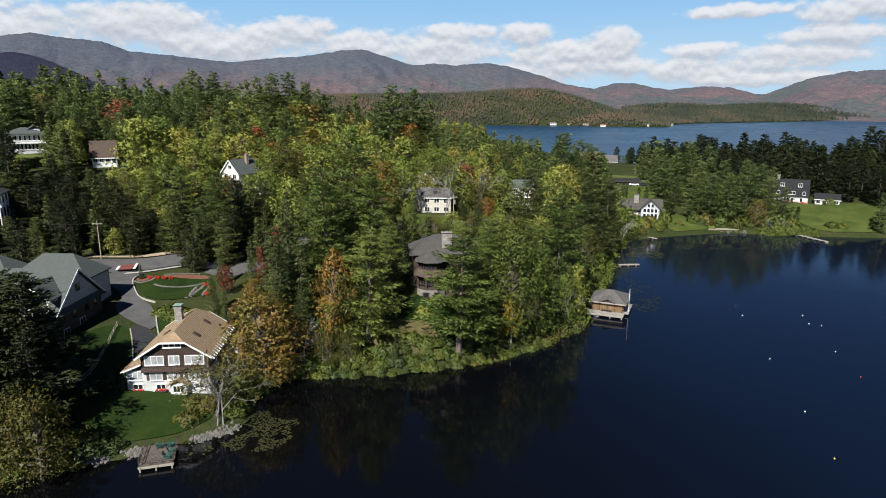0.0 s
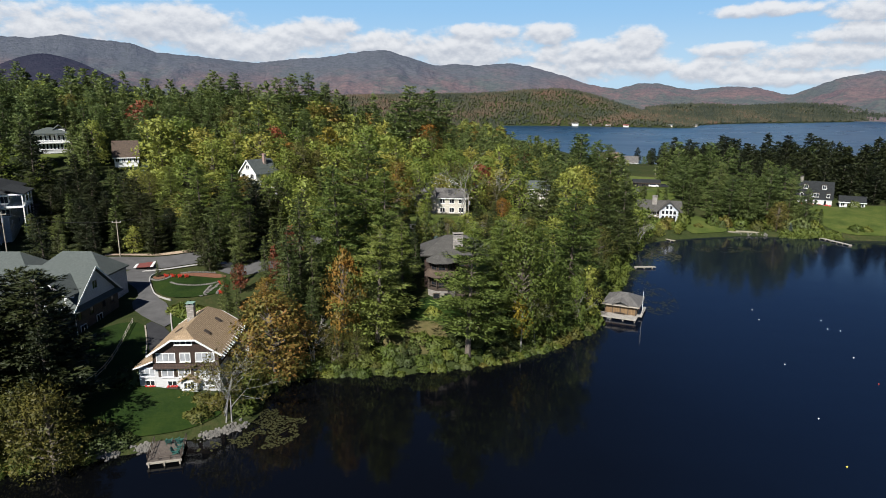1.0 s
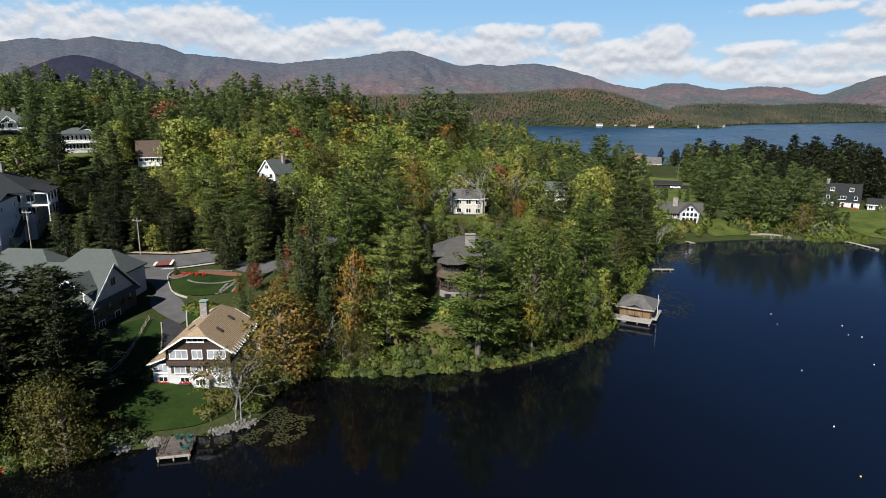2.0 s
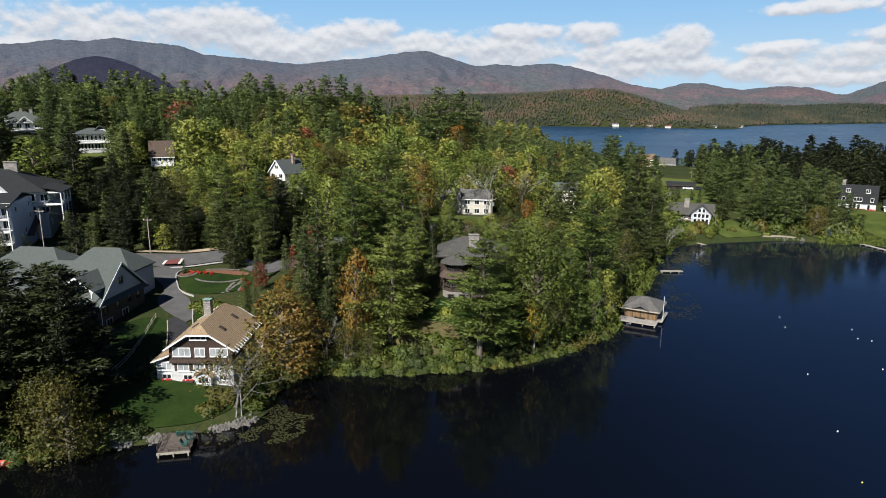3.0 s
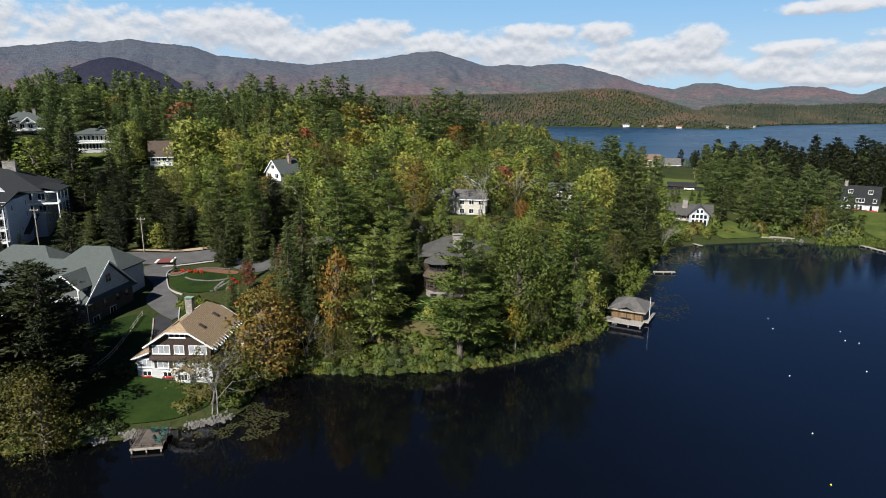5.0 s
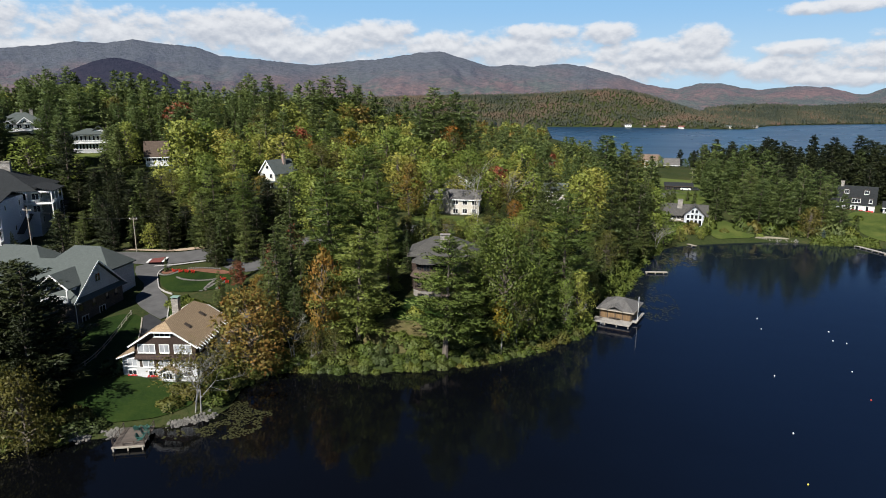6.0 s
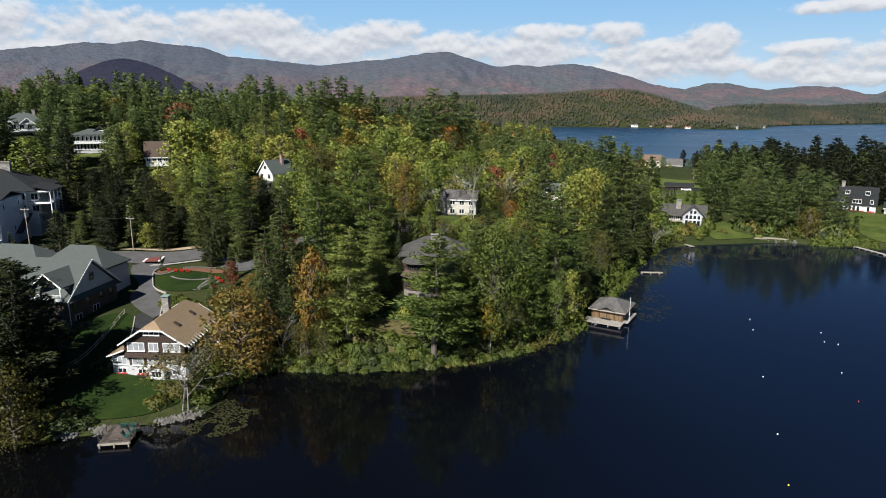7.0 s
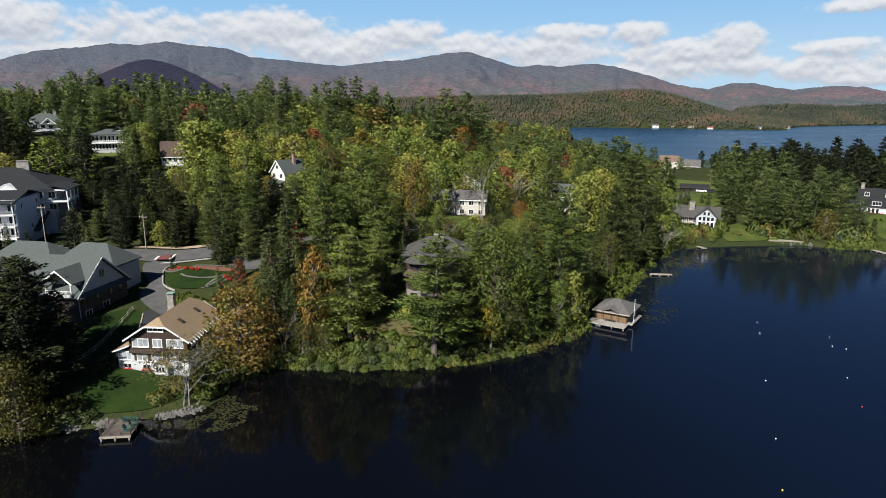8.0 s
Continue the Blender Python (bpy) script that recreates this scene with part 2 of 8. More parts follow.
BROWNSH = courses("brown_shingle", [(0.2, (0.040, 0.024, 0.018)), (0.8, (0.085, 0.052, 0.038))], 0.18, 0.24, (0.022, 0.014, 0.011), 0.85)
DARKSH = courses("dark_shingle", [(0.2, (0.028, 0.024, 0.022)), (0.8, (0.06, 0.052, 0.047))], 0.18, 0.24, (0.016, 0.014, 0.013), 0.85)
LOGWALL = courses("brown_boards", [(0.2, (0.14, 0.085, 0.04)), (0.8, (0.25, 0.155, 0.075))], 2.6, 0.28, (0.07, 0.045, 0.025), 0.75)
STONE = courses("field_stone", [(0.2, (0.16, 0.14, 0.12)), (0.5, (0.28, 0.25, 0.22)), (0.8, (0.40, 0.37, 0.33))], 0.34, 0.62, (0.20, 0.19, 0.175), 0.9, 0.06)
DARKSTONE = courses("brown_stone", [(0.2, (0.055, 0.042, 0.034)), (0.8, (0.14, 0.11, 0.09))], 0.34, 0.62, (0.06, 0.052, 0.045), 0.9, 0.06)
BRICK = courses("red_brick", [(0.2, (0.24, 0.075, 0.05)), (0.8, (0.36, 0.14, 0.10))], 0.085, 0.24, (0.30, 0.26, 0.23), 0.85)
ROOFTAN = courses("tan_roof_shingle", [(0.2, (0.27, 0.19, 0.11)), (0.5, (0.36, 0.26, 0.155)), (0.8, (0.44, 0.33, 0.21))], 0.12, 0.35, (0.20, 0.14, 0.085), 0.9)
ROOFGREEN = courses("green_grey_roof", [(0.2, (0.055, 0.068, 0.062)), (0.8, (0.095, 0.110, 0.102))], 0.13, 0.35, (0.07, 0.08, 0.075), 0.85)
ROOFDARK = courses("dark_grey_roof", [(0.2, (0.012, 0.014, 0.015)), (0.8, (0.026, 0.029, 0.031))], 0.13, 0.35, (0.012, 0.014, 0.015), 0.92)
ROOFGREY = courses("grey_roof_shingle", [(0.2, (0.10, 0.095, 0.09)), (0.8, (0.18, 0.17, 0.16))], 0.13, 0.35, (0.07, 0.066, 0.062), 0.9)
ROOFSLATE = courses("weathered_slate_roof", [(0.2, (0.060, 0.058, 0.052)), (0.8, (0.11, 0.105, 0.095))], 0.13, 0.35, (0.045, 0.042, 0.038), 0.9)
ROOFUMBER = courses("umber_roof_shingle", [(0.2, (0.085, 0.058, 0.042)), (0.8, (0.14, 0.10, 0.072))], 0.13, 0.35, (0.055, 0.04, 0.03), 0.9)
ROOFBROWN = courses("brown_roof_shingle", [(0.2, (0.16, 0.11, 0.08)), (0.8, (0.26, 0.185, 0.135))], 0.13, 0.35, (0.10, 0.07, 0.05), 0.9)
DECK = courses("deck_boards", [(0.2, (0.075, 0.060, 0.048)), (0.8, (0.14, 0.115, 0.095))], 9.0, 0.16, (0.03, 0.025, 0.02), 0.8, 0.015)
PALEDECK = courses("grey_deck_boards", [(0.2, (0.27, 0.25, 0.22)), (0.8, (0.42, 0.39, 0.35))], 9.0, 0.16, (0.15, 0.14, 0.12), 0.85, 0.015)
DARKWOOD = plain("dark_wood", (0.035, 0.026, 0.02), (0.075, 0.055, 0.042), 1.6, 0.8, 0.01)
TIMBER = plain("weathered_timber", (0.22, 0.19, 0.15), (0.38, 0.34, 0.28), 1.6, 0.85, 0.01)
GREENPAINT = plain("green_paint", (0.02, 0.075, 0.062), (0.035, 0.12, 0.10), 2.0, 0.5, 0.004)
REDPAINT = plain("red_paint", (0.50, 0.03, 0.02), (0.66, 0.06, 0.035), 2.0, 0.45, 0.004)
REDFLOWER = plain("red_flowers", (0.38, 0.02, 0.02), (0.60, 0.05, 0.04), 6.0, 0.7, 0.02)
COPPER = plain("patina_copper", (0.15, 0.25, 0.21), (0.26, 0.36, 0.31), 1.4, 0.6, 0.005)
STEEL = plain("galvanised_steel", (0.30, 0.31, 0.32), (0.48, 0.49, 0.50), 2.0, 0.45, 0.004, 0.6)
RUBBER = plain("black_rubber", (0.012, 0.012, 0.012), (0.03, 0.03, 0.03), 2.0, 0.7, 0.004)
BUOY = plain("white_float", (0.70, 0.70, 0.70), (0.82, 0.82, 0.82), 2.0, 0.4, 0.004)
YELLOWPAINT = plain("yellow_paint", (0.62, 0.46, 0.04), (0.75, 0.58, 0.08), 2.0, 0.5, 0.004)
DARKPAINT = plain("dark_green_car_paint", (0.02, 0.022, 0.024), (0.04, 0.042, 0.045), 2.0, 0.25, 0.002)


def glass_material(name, tone, rough):
    mat, n = material(name)
    finish(n, n.ramp(n.noise(place_of(n), 0.8, 2), [(0.35, tone), (0.7, tuple(v * 1.6 for v in tone))]), rough, 0, None, spec=0.6)
    return mat


GLASS = glass_material("dark_window_glass", (0.012, 0.014, 0.017), 0.06)
CURTAIN = glass_material("curtained_glass", (0.24, 0.25, 0.26), 0.12)


def water_material(name, rough, wave, blue):
    mat, n = material(name)
    p = place_of(n)
    s = n.add("ShaderNodeMapping")
    n.put(s.inputs[0], p)
    s.inputs["Scale"].default_value = (0.55, 1.25, 1.0)
    s.inputs["Rotation"].default_value = (0, 0, 0.35)
    ripple = n.math("ADD", n.math("MULTIPLY", n.noise(s.outputs[0], 1.1, 4, 0.6), 0.5), n.math("MULTIPLY", n.noise(s.outputs[0], 0.16, 3), 0.9))
    tone = n.ramp(n.noise(p, 0.02, 3), [(0.35, (0.0016, 0.0018 * blue ** 0.82, 0.0022 * blue)), (0.7, (0.002, 0.0024 * blue ** 0.82, 0.0034 * blue))])
    if wave > 0.05:
        xy = n.add("ShaderNodeSeparateXYZ")
        n.put(xy.inputs[0], p)
        breeze_and_sky = n.smooth(n.math("ADD", xy.outputs[0], n.math("MULTIPLY", n.noise(p, 0.02, 3), 30)), 15.0, 80.0)
        # Bluer base towards +x puts mirrored sky into the water's colour
        tone = n.mix(breeze_and_sky, tone, (0.0030, 0.0062, 0.0150))
    b = n.add("ShaderNodeBsdfPrincipled")
    n.put(b.inputs["Base Color"], tone)
    if wave > 0.05:
        n.put(b.inputs["Roughness"], n.math("ADD", n.math("MULTIPLY", breeze_and_sky, 0.01), rough - 0.01))
    else:
        n.put(b.inputs["Roughness"], n.math("ADD", rough - 0.07, n.math("MULTIPLY", n.noise(s.outputs[0], 0.012, 4, 0.6), 0.16)))
    b.inputs["IOR"].default_value = 1.333
    bp = n.add("ShaderNodeBump")
    bp.inputs["Strength"].default_value, bp.inputs["Distance"].default_value = 0.32, wave
    if wave > 0.05:
        n.put(bp.inputs["Strength"], n.math("ADD", n.math("MULTIPLY", breeze_and_sky, 0.16), 0.16))
    n.put(bp.inputs["Height"], ripple)
    n.put(b.inputs["Normal"], bp.outputs[0])
    n.put(n.add("ShaderNodeOutputMaterial").inputs[0], b.outputs[0])
    return mat


WATER = water_material("dark_lake_water", 0.05, 0.10, 1.0)
RUFFLED = water_material("wind_ruffled_water", 0.28, 0.0015, 24.0)


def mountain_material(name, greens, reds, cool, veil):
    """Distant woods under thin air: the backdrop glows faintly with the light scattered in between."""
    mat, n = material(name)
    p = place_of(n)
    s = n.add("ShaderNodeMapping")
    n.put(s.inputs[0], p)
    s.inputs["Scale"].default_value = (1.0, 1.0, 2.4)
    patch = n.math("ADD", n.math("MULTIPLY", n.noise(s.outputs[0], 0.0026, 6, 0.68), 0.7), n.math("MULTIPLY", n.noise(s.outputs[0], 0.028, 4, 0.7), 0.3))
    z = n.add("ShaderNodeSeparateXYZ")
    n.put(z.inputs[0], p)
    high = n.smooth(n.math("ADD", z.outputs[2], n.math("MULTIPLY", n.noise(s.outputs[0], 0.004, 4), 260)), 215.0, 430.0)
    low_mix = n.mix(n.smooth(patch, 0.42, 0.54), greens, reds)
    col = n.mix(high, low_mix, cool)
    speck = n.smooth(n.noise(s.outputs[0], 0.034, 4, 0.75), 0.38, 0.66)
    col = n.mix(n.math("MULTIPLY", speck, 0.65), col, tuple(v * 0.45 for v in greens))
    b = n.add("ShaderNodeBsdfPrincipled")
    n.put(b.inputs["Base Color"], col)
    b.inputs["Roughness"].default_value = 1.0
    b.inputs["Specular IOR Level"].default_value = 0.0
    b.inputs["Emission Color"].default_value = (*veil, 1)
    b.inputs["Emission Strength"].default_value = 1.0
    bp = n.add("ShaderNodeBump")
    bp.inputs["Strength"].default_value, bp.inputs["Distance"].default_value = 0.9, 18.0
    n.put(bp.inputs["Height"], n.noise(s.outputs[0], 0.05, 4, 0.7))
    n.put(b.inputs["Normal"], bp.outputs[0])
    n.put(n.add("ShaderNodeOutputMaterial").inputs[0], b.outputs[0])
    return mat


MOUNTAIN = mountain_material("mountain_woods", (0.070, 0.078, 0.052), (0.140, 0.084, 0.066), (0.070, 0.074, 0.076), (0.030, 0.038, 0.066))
# Near-black tones put a cloud's shadow into the hill's colour
SHADEHILL = mountain_material("spruce_hill", (0.014, 0.014, 0.015), (0.022, 0.016, 0.018), (0.014, 0.014, 0.017), (0.019, 0.022, 0.041))

# ---- geometry helpers ----


def mesh_ob(name, verts, faces, mat, parent=None, label="", smooth=False):
    me = bpy.data.meshes.new(name)
    me.from_pydata([tuple(v) for v in verts], [], [tuple(f) for f in faces])
    if smooth:
        me.polygons.foreach_set("use_smooth", [True] * len(me.polygons))
    me.materials.append(mat)
    me.update()
    ob = new(name, me)
    if parent is not None:
        ob.parent = parent
    if label:
        tagged(ob, label)
    return ob


class Solid:
    """Gathers closed pieces of one mesh."""

    def __init__(self):
        self.v, self.f = [], []

    def piece(self, verts, faces):
        o = len(self.v)
        self.v += [tuple(p) for p in verts]
        self.f += [tuple(i + o for i in q) for q in faces]
        return self

    def box(self, x0, y0, z0, x1, y1, z1, m=None):
        p = [Vector((x, y, z)) for z in (z0, z1) for y in (y0, y1) for x in (x0, x1)]
        return self.piece([m @ q if m else q for q in p], [(0, 2, 3, 1), (4, 5, 7, 6), (0, 1, 5, 4), (2, 6, 7, 3), (0, 4, 6, 2), (1, 3, 7, 5)])

    def beam(self, a, b, w, h=None):
        """A squared bar from a to b."""
        a, b = Vector(a), Vector(b)
        h = h or w
        d = (b - a).normalized()
        side = d.cross(Vector((0, 0, 1)))
        side = side.normalized() if side.length > 1e-4 else Vector((1, 0, 0))
        up = side.cross(d)
        p = [e + side * (w / 2 * i) + up * (h / 2 * j) for e in (a, b) for j in (-1, 1) for i in (-1, 1)]
        return self.piece(p, [(0, 2, 3, 1), (4, 5, 7, 6), (0, 1, 5, 4), (2, 6, 7, 3), (0, 4, 6, 2), (1, 3, 7, 5)])

    def slab(self, poly, thick):
        """A flat or sloping polygon with thickness below it."""
        n = len(poly)
        top = [Vector(p) for p in poly]
        low = [p - Vector((0, 0, thick)) for p in top]
        return self.piece(top + low, [tuple(range(n)), tuple(range(2 * n - 1, n - 1, -1))] + [(i, i + n, (i + 1) % n + n, (i + 1) % n) for i in range(n)])

    def prism(self, poly, y0, y1):
        """An outline in x and z, pushed from y0 to y1."""
        n = len(poly)
        p = [(x, y, z) for y in (y0, y1) for x, z in poly]
        return self.piece(p, [tuple(range(n)), tuple(range(2 * n - 1, n - 1, -1))] + [((i + 1) % n, i, i + n, (i + 1) % n + n) for i in range(n)])

    def tube(self, a, b, r0, r1=None, n=8):
        a, b = Vector(a), Vector(b)
        r1 = r0 if r1 is None else r1
        d = (b - a).normalized()
        s = d.orthogonal().normalized()
        u = d.cross(s)
        ring = [s * math.cos(2 * math.pi * k / n) + u * math.sin(2 * math.pi * k / n) for k in range(n)]
        p = [a + q * r0 for q in ring] + [b + q * r1 for q in ring]
        return self.piece(p, [tuple(range(n - 1, -1, -1)), tuple(range(n, 2 * n))] + [(i, (i + 1) % n, (i + 1) % n + n, i + n) for i in range(n)])

    def twig(self, a, b, r):
        """A thin three-sided branch that ends in a point."""
        a, b = Vector(a), Vector(b)
        d = (b - a).normalized()
        s = d.orthogonal().normalized()
        u = d.cross(s)
        p = [a + (s * math.cos(q) + u * math.sin(q)) * r for q in (0, 2.094, 4.189)] + [b]
        return self.piece(p, [(0, 1, 3), (1, 2, 3), (2, 0, 3)])

    def path(self, pts, r, n=5):
        """A round cord through the points, in one piece."""
        pts = [Vector(p) for p in pts]
        v, f = [], []
        for i, p in enumerate(pts):
            d = (pts[min(i + 1, len(pts) - 1)] - pts[max(i - 1, 0)]).normalized()
            s = d.cross(Vector((0, 0, 1))).normalized()
            u = s.cross(d)
            v += [p + (s * math.cos(2 * math.pi * k / n) + u * math.sin(2 * math.pi * k / n)) * r for k in range(n)]
        for i in range(len(pts) - 1):
            f += [(i * n + k, i * n + (k + 1) % n, (i + 1) * n + (k + 1) % n, (i + 1) * n + k) for k in range(n)]
        return self.piece(v, f + [tuple(range(n - 1, -1, -1)), tuple(range(len(v) - n, len(v)))])

    def ball(self, c, r, n=8, rings=5, squash=1.0):
        p = [(c[0], c[1], c[2] - r * squash)]
        for j in range(1, rings):
            a = math.pi * j / rings
            p += [(c[0] + r * math.sin(a) * math.cos(2 * math.pi * k / n), c[1] + r * math.sin(a) * math.sin(2 * math.pi * k / n), c[2] - r * squash * math.cos(a)) for k in range(n)]
        p.append((c[0], c[1], c[2] + r * squash))
        f = [(0, 1 + (k + 1) % n, 1 + k) for k in range(n)]
        for j in range(rings - 2):
            o = 1 + j * n
            f += [(o + k, o + (k + 1) % n, o + n + (k + 1) % n, o + n + k) for k in range(n)]
        o = 1 + (rings - 2) * n
        f += [(o + k, o + (k + 1) % n, len(p) - 1) for k in range(n)]
        return self.piece(p, f)

    def done(self, name, mat, parent=None, label="", smooth=False):
        return mesh_ob(name, self.v, self.f, mat, parent, label, smooth)


def empty(name, m, label, category, group="", kind=""):
    ob = new(name)
    ob.matrix_basis = m
    return tagged(ob, label, category, group, kind)


# ---- ground: lakes, banks and hills ----
NEAR_LAKE = [
    (-110, 40), (-75, 58), (-56, 68), (-49, 73), (-44, 73.5), (-40, 75.5), (-36, 78), (-32, 80.5), (-28.5, 83), (-29.5, 90), (-30, 95), (-27, 99), (-23, 101), (-18, 101.3),
    (-9, 101.3), (-4, 103), (2, 105), (8, 107.3), (13, 111), (19, 115), (26, 121.5), (29.5, 127), (34, 138), (41, 155), (48, 174), (55, 196), (65, 214), (78, 220.5), (94, 226), (108, 229), (120, 226.5),
    (136, 223.5), (157, 222), (190, 221), (240, 200), (300, 120), (320, -40), (240, -220), (20, -300), (-170, -180), (-170, -20),
]
FAR_LAKE = [
    (60, 900), (95, 640), (120, 520), (165, 468), (240, 450), (340, 470), (560, 540), (1000, 640), (2000, 900), (2900, 1500), (2700, 2500), (1950, 2560), (1524, 2364),
    (1151, 2110), (800, 1890), (640, 1720), (560, 1560), (520, 1445), (410, 1456), (290, 1510), (160, 1525), (20, 1500), (-40, 1250),
]


def chaikin(points, times=2, closed=True):
    """Rounds the corners of an outline."""
    p = np.array(points, float)
    for _ in range(times):
        q = np.roll(p, -1, 0) if closed else p[1:]
        a = p if closed else p[:-1]
        p = np.stack((a * 0.75 + q * 0.25, a * 0.25 + q * 0.75), 1).reshape(-1, p.shape[1])
    return p


def inside(poly, x, y):
    hit = np.zeros(np.shape(x), bool)
    for (x0, y0), (x1, y1) in zip(poly, np.roll(poly, -1, 0)):
        cross = (y0 > y) != (y1 > y)
        hit ^= cross & (x < (x1 - x0) * (y - y0) / (y1 - y0 + 1e-12) + x0)
    return hit


def shore_distance(poly, x, y):
    """Metres to the waterline, negative over the water."""
    best = np.full(np.shape(x), 1e9)
    for (x0, y0), (x1, y1) in zip(poly, np.roll(poly, -1, 0)):
        dx, dy = x1 - x0, y1 - y0
        t = np.clip(((x - x0) * dx + (y - y0) * dy) / (dx * dx + dy * dy + 1e-9), 0, 1)
        best = np.minimum(best, np.hypot(x - x0 - t * dx, y - y0 - t * dy))
    return np.where(inside(poly, x, y), -best, best)


SHORE_A, SHORE_B = chaikin(NEAR_LAKE, 2), chaikin(FAR_LAKE, 2)
# spot heights of the land
SPOTS_NEAR = [
    (-43, 92, 2.0), (-52, 84, 2.0), (-50, 105, 3.4), (-66, 112, 5.0), (-74, 138, 6.6), (-62, 132, 6.2), (-85, 150, 8.0), (-112, 150, 9.5), (-118, 214, 24.5), (-150, 224, 28.0), (-176, 222, 35.5),
    (-67, 204, 19.0), (-95, 190, 17.0), (-20, 110, 3.5), (-4, 116, 8.6), (-2, 122, 9.2), (20, 128, 4.5), (-8, 203, 11.6), (26, 220, 11.0), (-40, 150, 8.0), (0, 160, 9.5),
]
SPOTS_FAR = [
    (-110, 305, 35.0), (-86, 340, 35.0), (-21, 271, 24.5), (-82, 234, 24.0), (-24, 230, 16.0), (14, 290, 12.0), (31, 312, 10.0), (50, 265, 7.5), (47, 240, 5.5), (80, 245, 3.6), (89, 300, 8.6), (109, 354, 5.5),
    (150, 270, 6.2), (160, 330, 6.5), (115, 330, 6.0), (-200, 300, 41.0), (-260, 220, 42.0), (0, 400, 13.0), (-150, 420, 34.0), (60, 440, 6.0), (260, 300, 9.0), (120, 250, 3.5), (-60, 600, 18.0), (-400, 600, 40.0),
    (-200, 900, 24.0), (300, 330, 14.0),
]
SPOTS = np.array(SPOTS_NEAR + SPOTS_FAR, float)


def bank(x, y):
    a, b = shore_distance(SHORE_A, x, y), shore_distance(SHORE_B, x, y)
    d = np.minimum(a, b)
    reach = np.minimum(1 - np.exp(-np.maximum(a, 0) / 16.0), 1 - np.exp(-np.maximum(b, 0) / np.where(y < 1000, 30.0, 170.0)))
    return d, 0.45 * (1 - np.exp(-np.maximum(d, 0) / 0.8)), reach


_, rim, reach = bank(SPOTS[:, 0], SPOTS[:, 1])
SPOT_H = (SPOTS[:, 2] - rim) / np.maximum(reach, 0.15)


def height(x, y, rough=True):
    """The height of the land at x, y."""
    x, y = np.asarray(x, float), np.asarray(y, float)
    d, edge, rise = bank(x, y)
    total, weight = np.zeros(x.shape), np.zeros(x.shape)
    for (sx, sy, _), h in zip(SPOTS, SPOT_H):
        w = 1 / ((x - sx) ** 2 + (y - sy) ** 2 + 30.0) ** 1.6
        total, weight = total + w * h, weight + w
    land = total / weight
    r = np.hypot(x, y)
    far = np.clip((r - 700) / 600, 0, 1)
    land = land * (1 - far) + 9 * far
    # wooded hills past the far lake
    for hx, hy, hh, hw in ((60, 1850, 62, 450), (320, 1880, 48, 230), (-400, 1900, 32, 420), (-900, 1900, 40, 500), (900, 2450, 42, 360), (1500, 2900, 48, 500), (2300, 3000, 60, 500), (1000, 2000, 14, 260)):
        land = land + hh * np.exp(-((x - hx) ** 2 + (y - hy) ** 2) / (2 * (hw * 0.62) ** 2))
    if rough:
        land = land + np.clip(d / 40, 0, 1) * 0.35 * np.sin(x * 0.23 + 1.3 * np.sin(y * 0.11)) * np.sin(y * 0.19 + x * 0.05)
    return np.where(d > 0, edge + rise * land, np.maximum(-0.35 * -d, -4.0))


LX, LY = np.arange(-340, 345, 2.0), np.arange(40, 480, 2.0)
LH = height(*np.meshgrid(LX, LY))
LD = bank(*np.meshgrid(LX, LY))[0]


def looked_up(table, x, y):
    i, j = (min(max((x - LX[0]) / 2.0, 0), len(LX) - 1.001)), (min(max((y - LY[0]) / 2.0, 0), len(LY) - 1.001))
    a, b = int(i), int(j)
    u, v = i - a, j - b
    return float((table[b, a] * (1 - u) + table[b, a + 1] * u) * (1 - v) + (table[b + 1, a] * (1 - u) + table[b + 1, a + 1] * u) * v)


def ground_at(x, y):
    return looked_up(LH, x, y)


def graded(lo, fine_lo, fine_hi, hi, step, grow=1.13):
    mid = list(np.arange(fine_lo, fine_hi + 0.01, step))
    out, s, v = [], step, fine_hi
    while v < hi:
        s *= grow
        v += s
        out.append(min(v, hi))
    back, s, v = [], step, fine_lo
    while v > lo:
        s *= grow
        v -= s
        back.append(max(v, lo))
    return np.array(back[::-1] + mid + out)


gx, gy = graded(-4700, -190, 190, 4700, 2.5, 1.06), np.union1d(graded(-2500, 55, 330, 4700, 2.5, 1.06), np.arange(1400, 1960, 14.0))
mx, my = np.meshgrid(gx, gy)
mz = height(mx, my)
nx, ny = len(gx), len(gy)
idx = np.arange(nx * ny).reshape(ny, nx)
quads = np.stack((idx[:-1, :-1], idx[:-1, 1:], idx[1:, 1:], idx[1:, :-1]), -1).reshape(-1, 4)
ground = mesh_ob("ground", np.stack((mx, my, mz), -1).reshape(-1, 3), quads.tolist(), FLOOR, smooth=True)
tagged(ground, "brown and green forest floor sloping to the lake", "ground", kind="structure")

ring = [(4690 * math.cos(2 * math.pi * k / 64), 4690 * math.sin(2 * math.pi * k / 64), 0.0) for k in range(64)]
water = mesh_ob("water", ring, [tuple(range(64))], WATER)
tagged(water, "dark calm lake water with fine ripples", "water", kind="structure")
outer = [(x, y, 0.05) for x, y in SHORE_B]
tagged(mesh_ob("water", outer, [tuple(range(len(outer)))[::-1]], RUFFLED), "blue wind-ruffled water of the larger lake", "water", kind="structure")

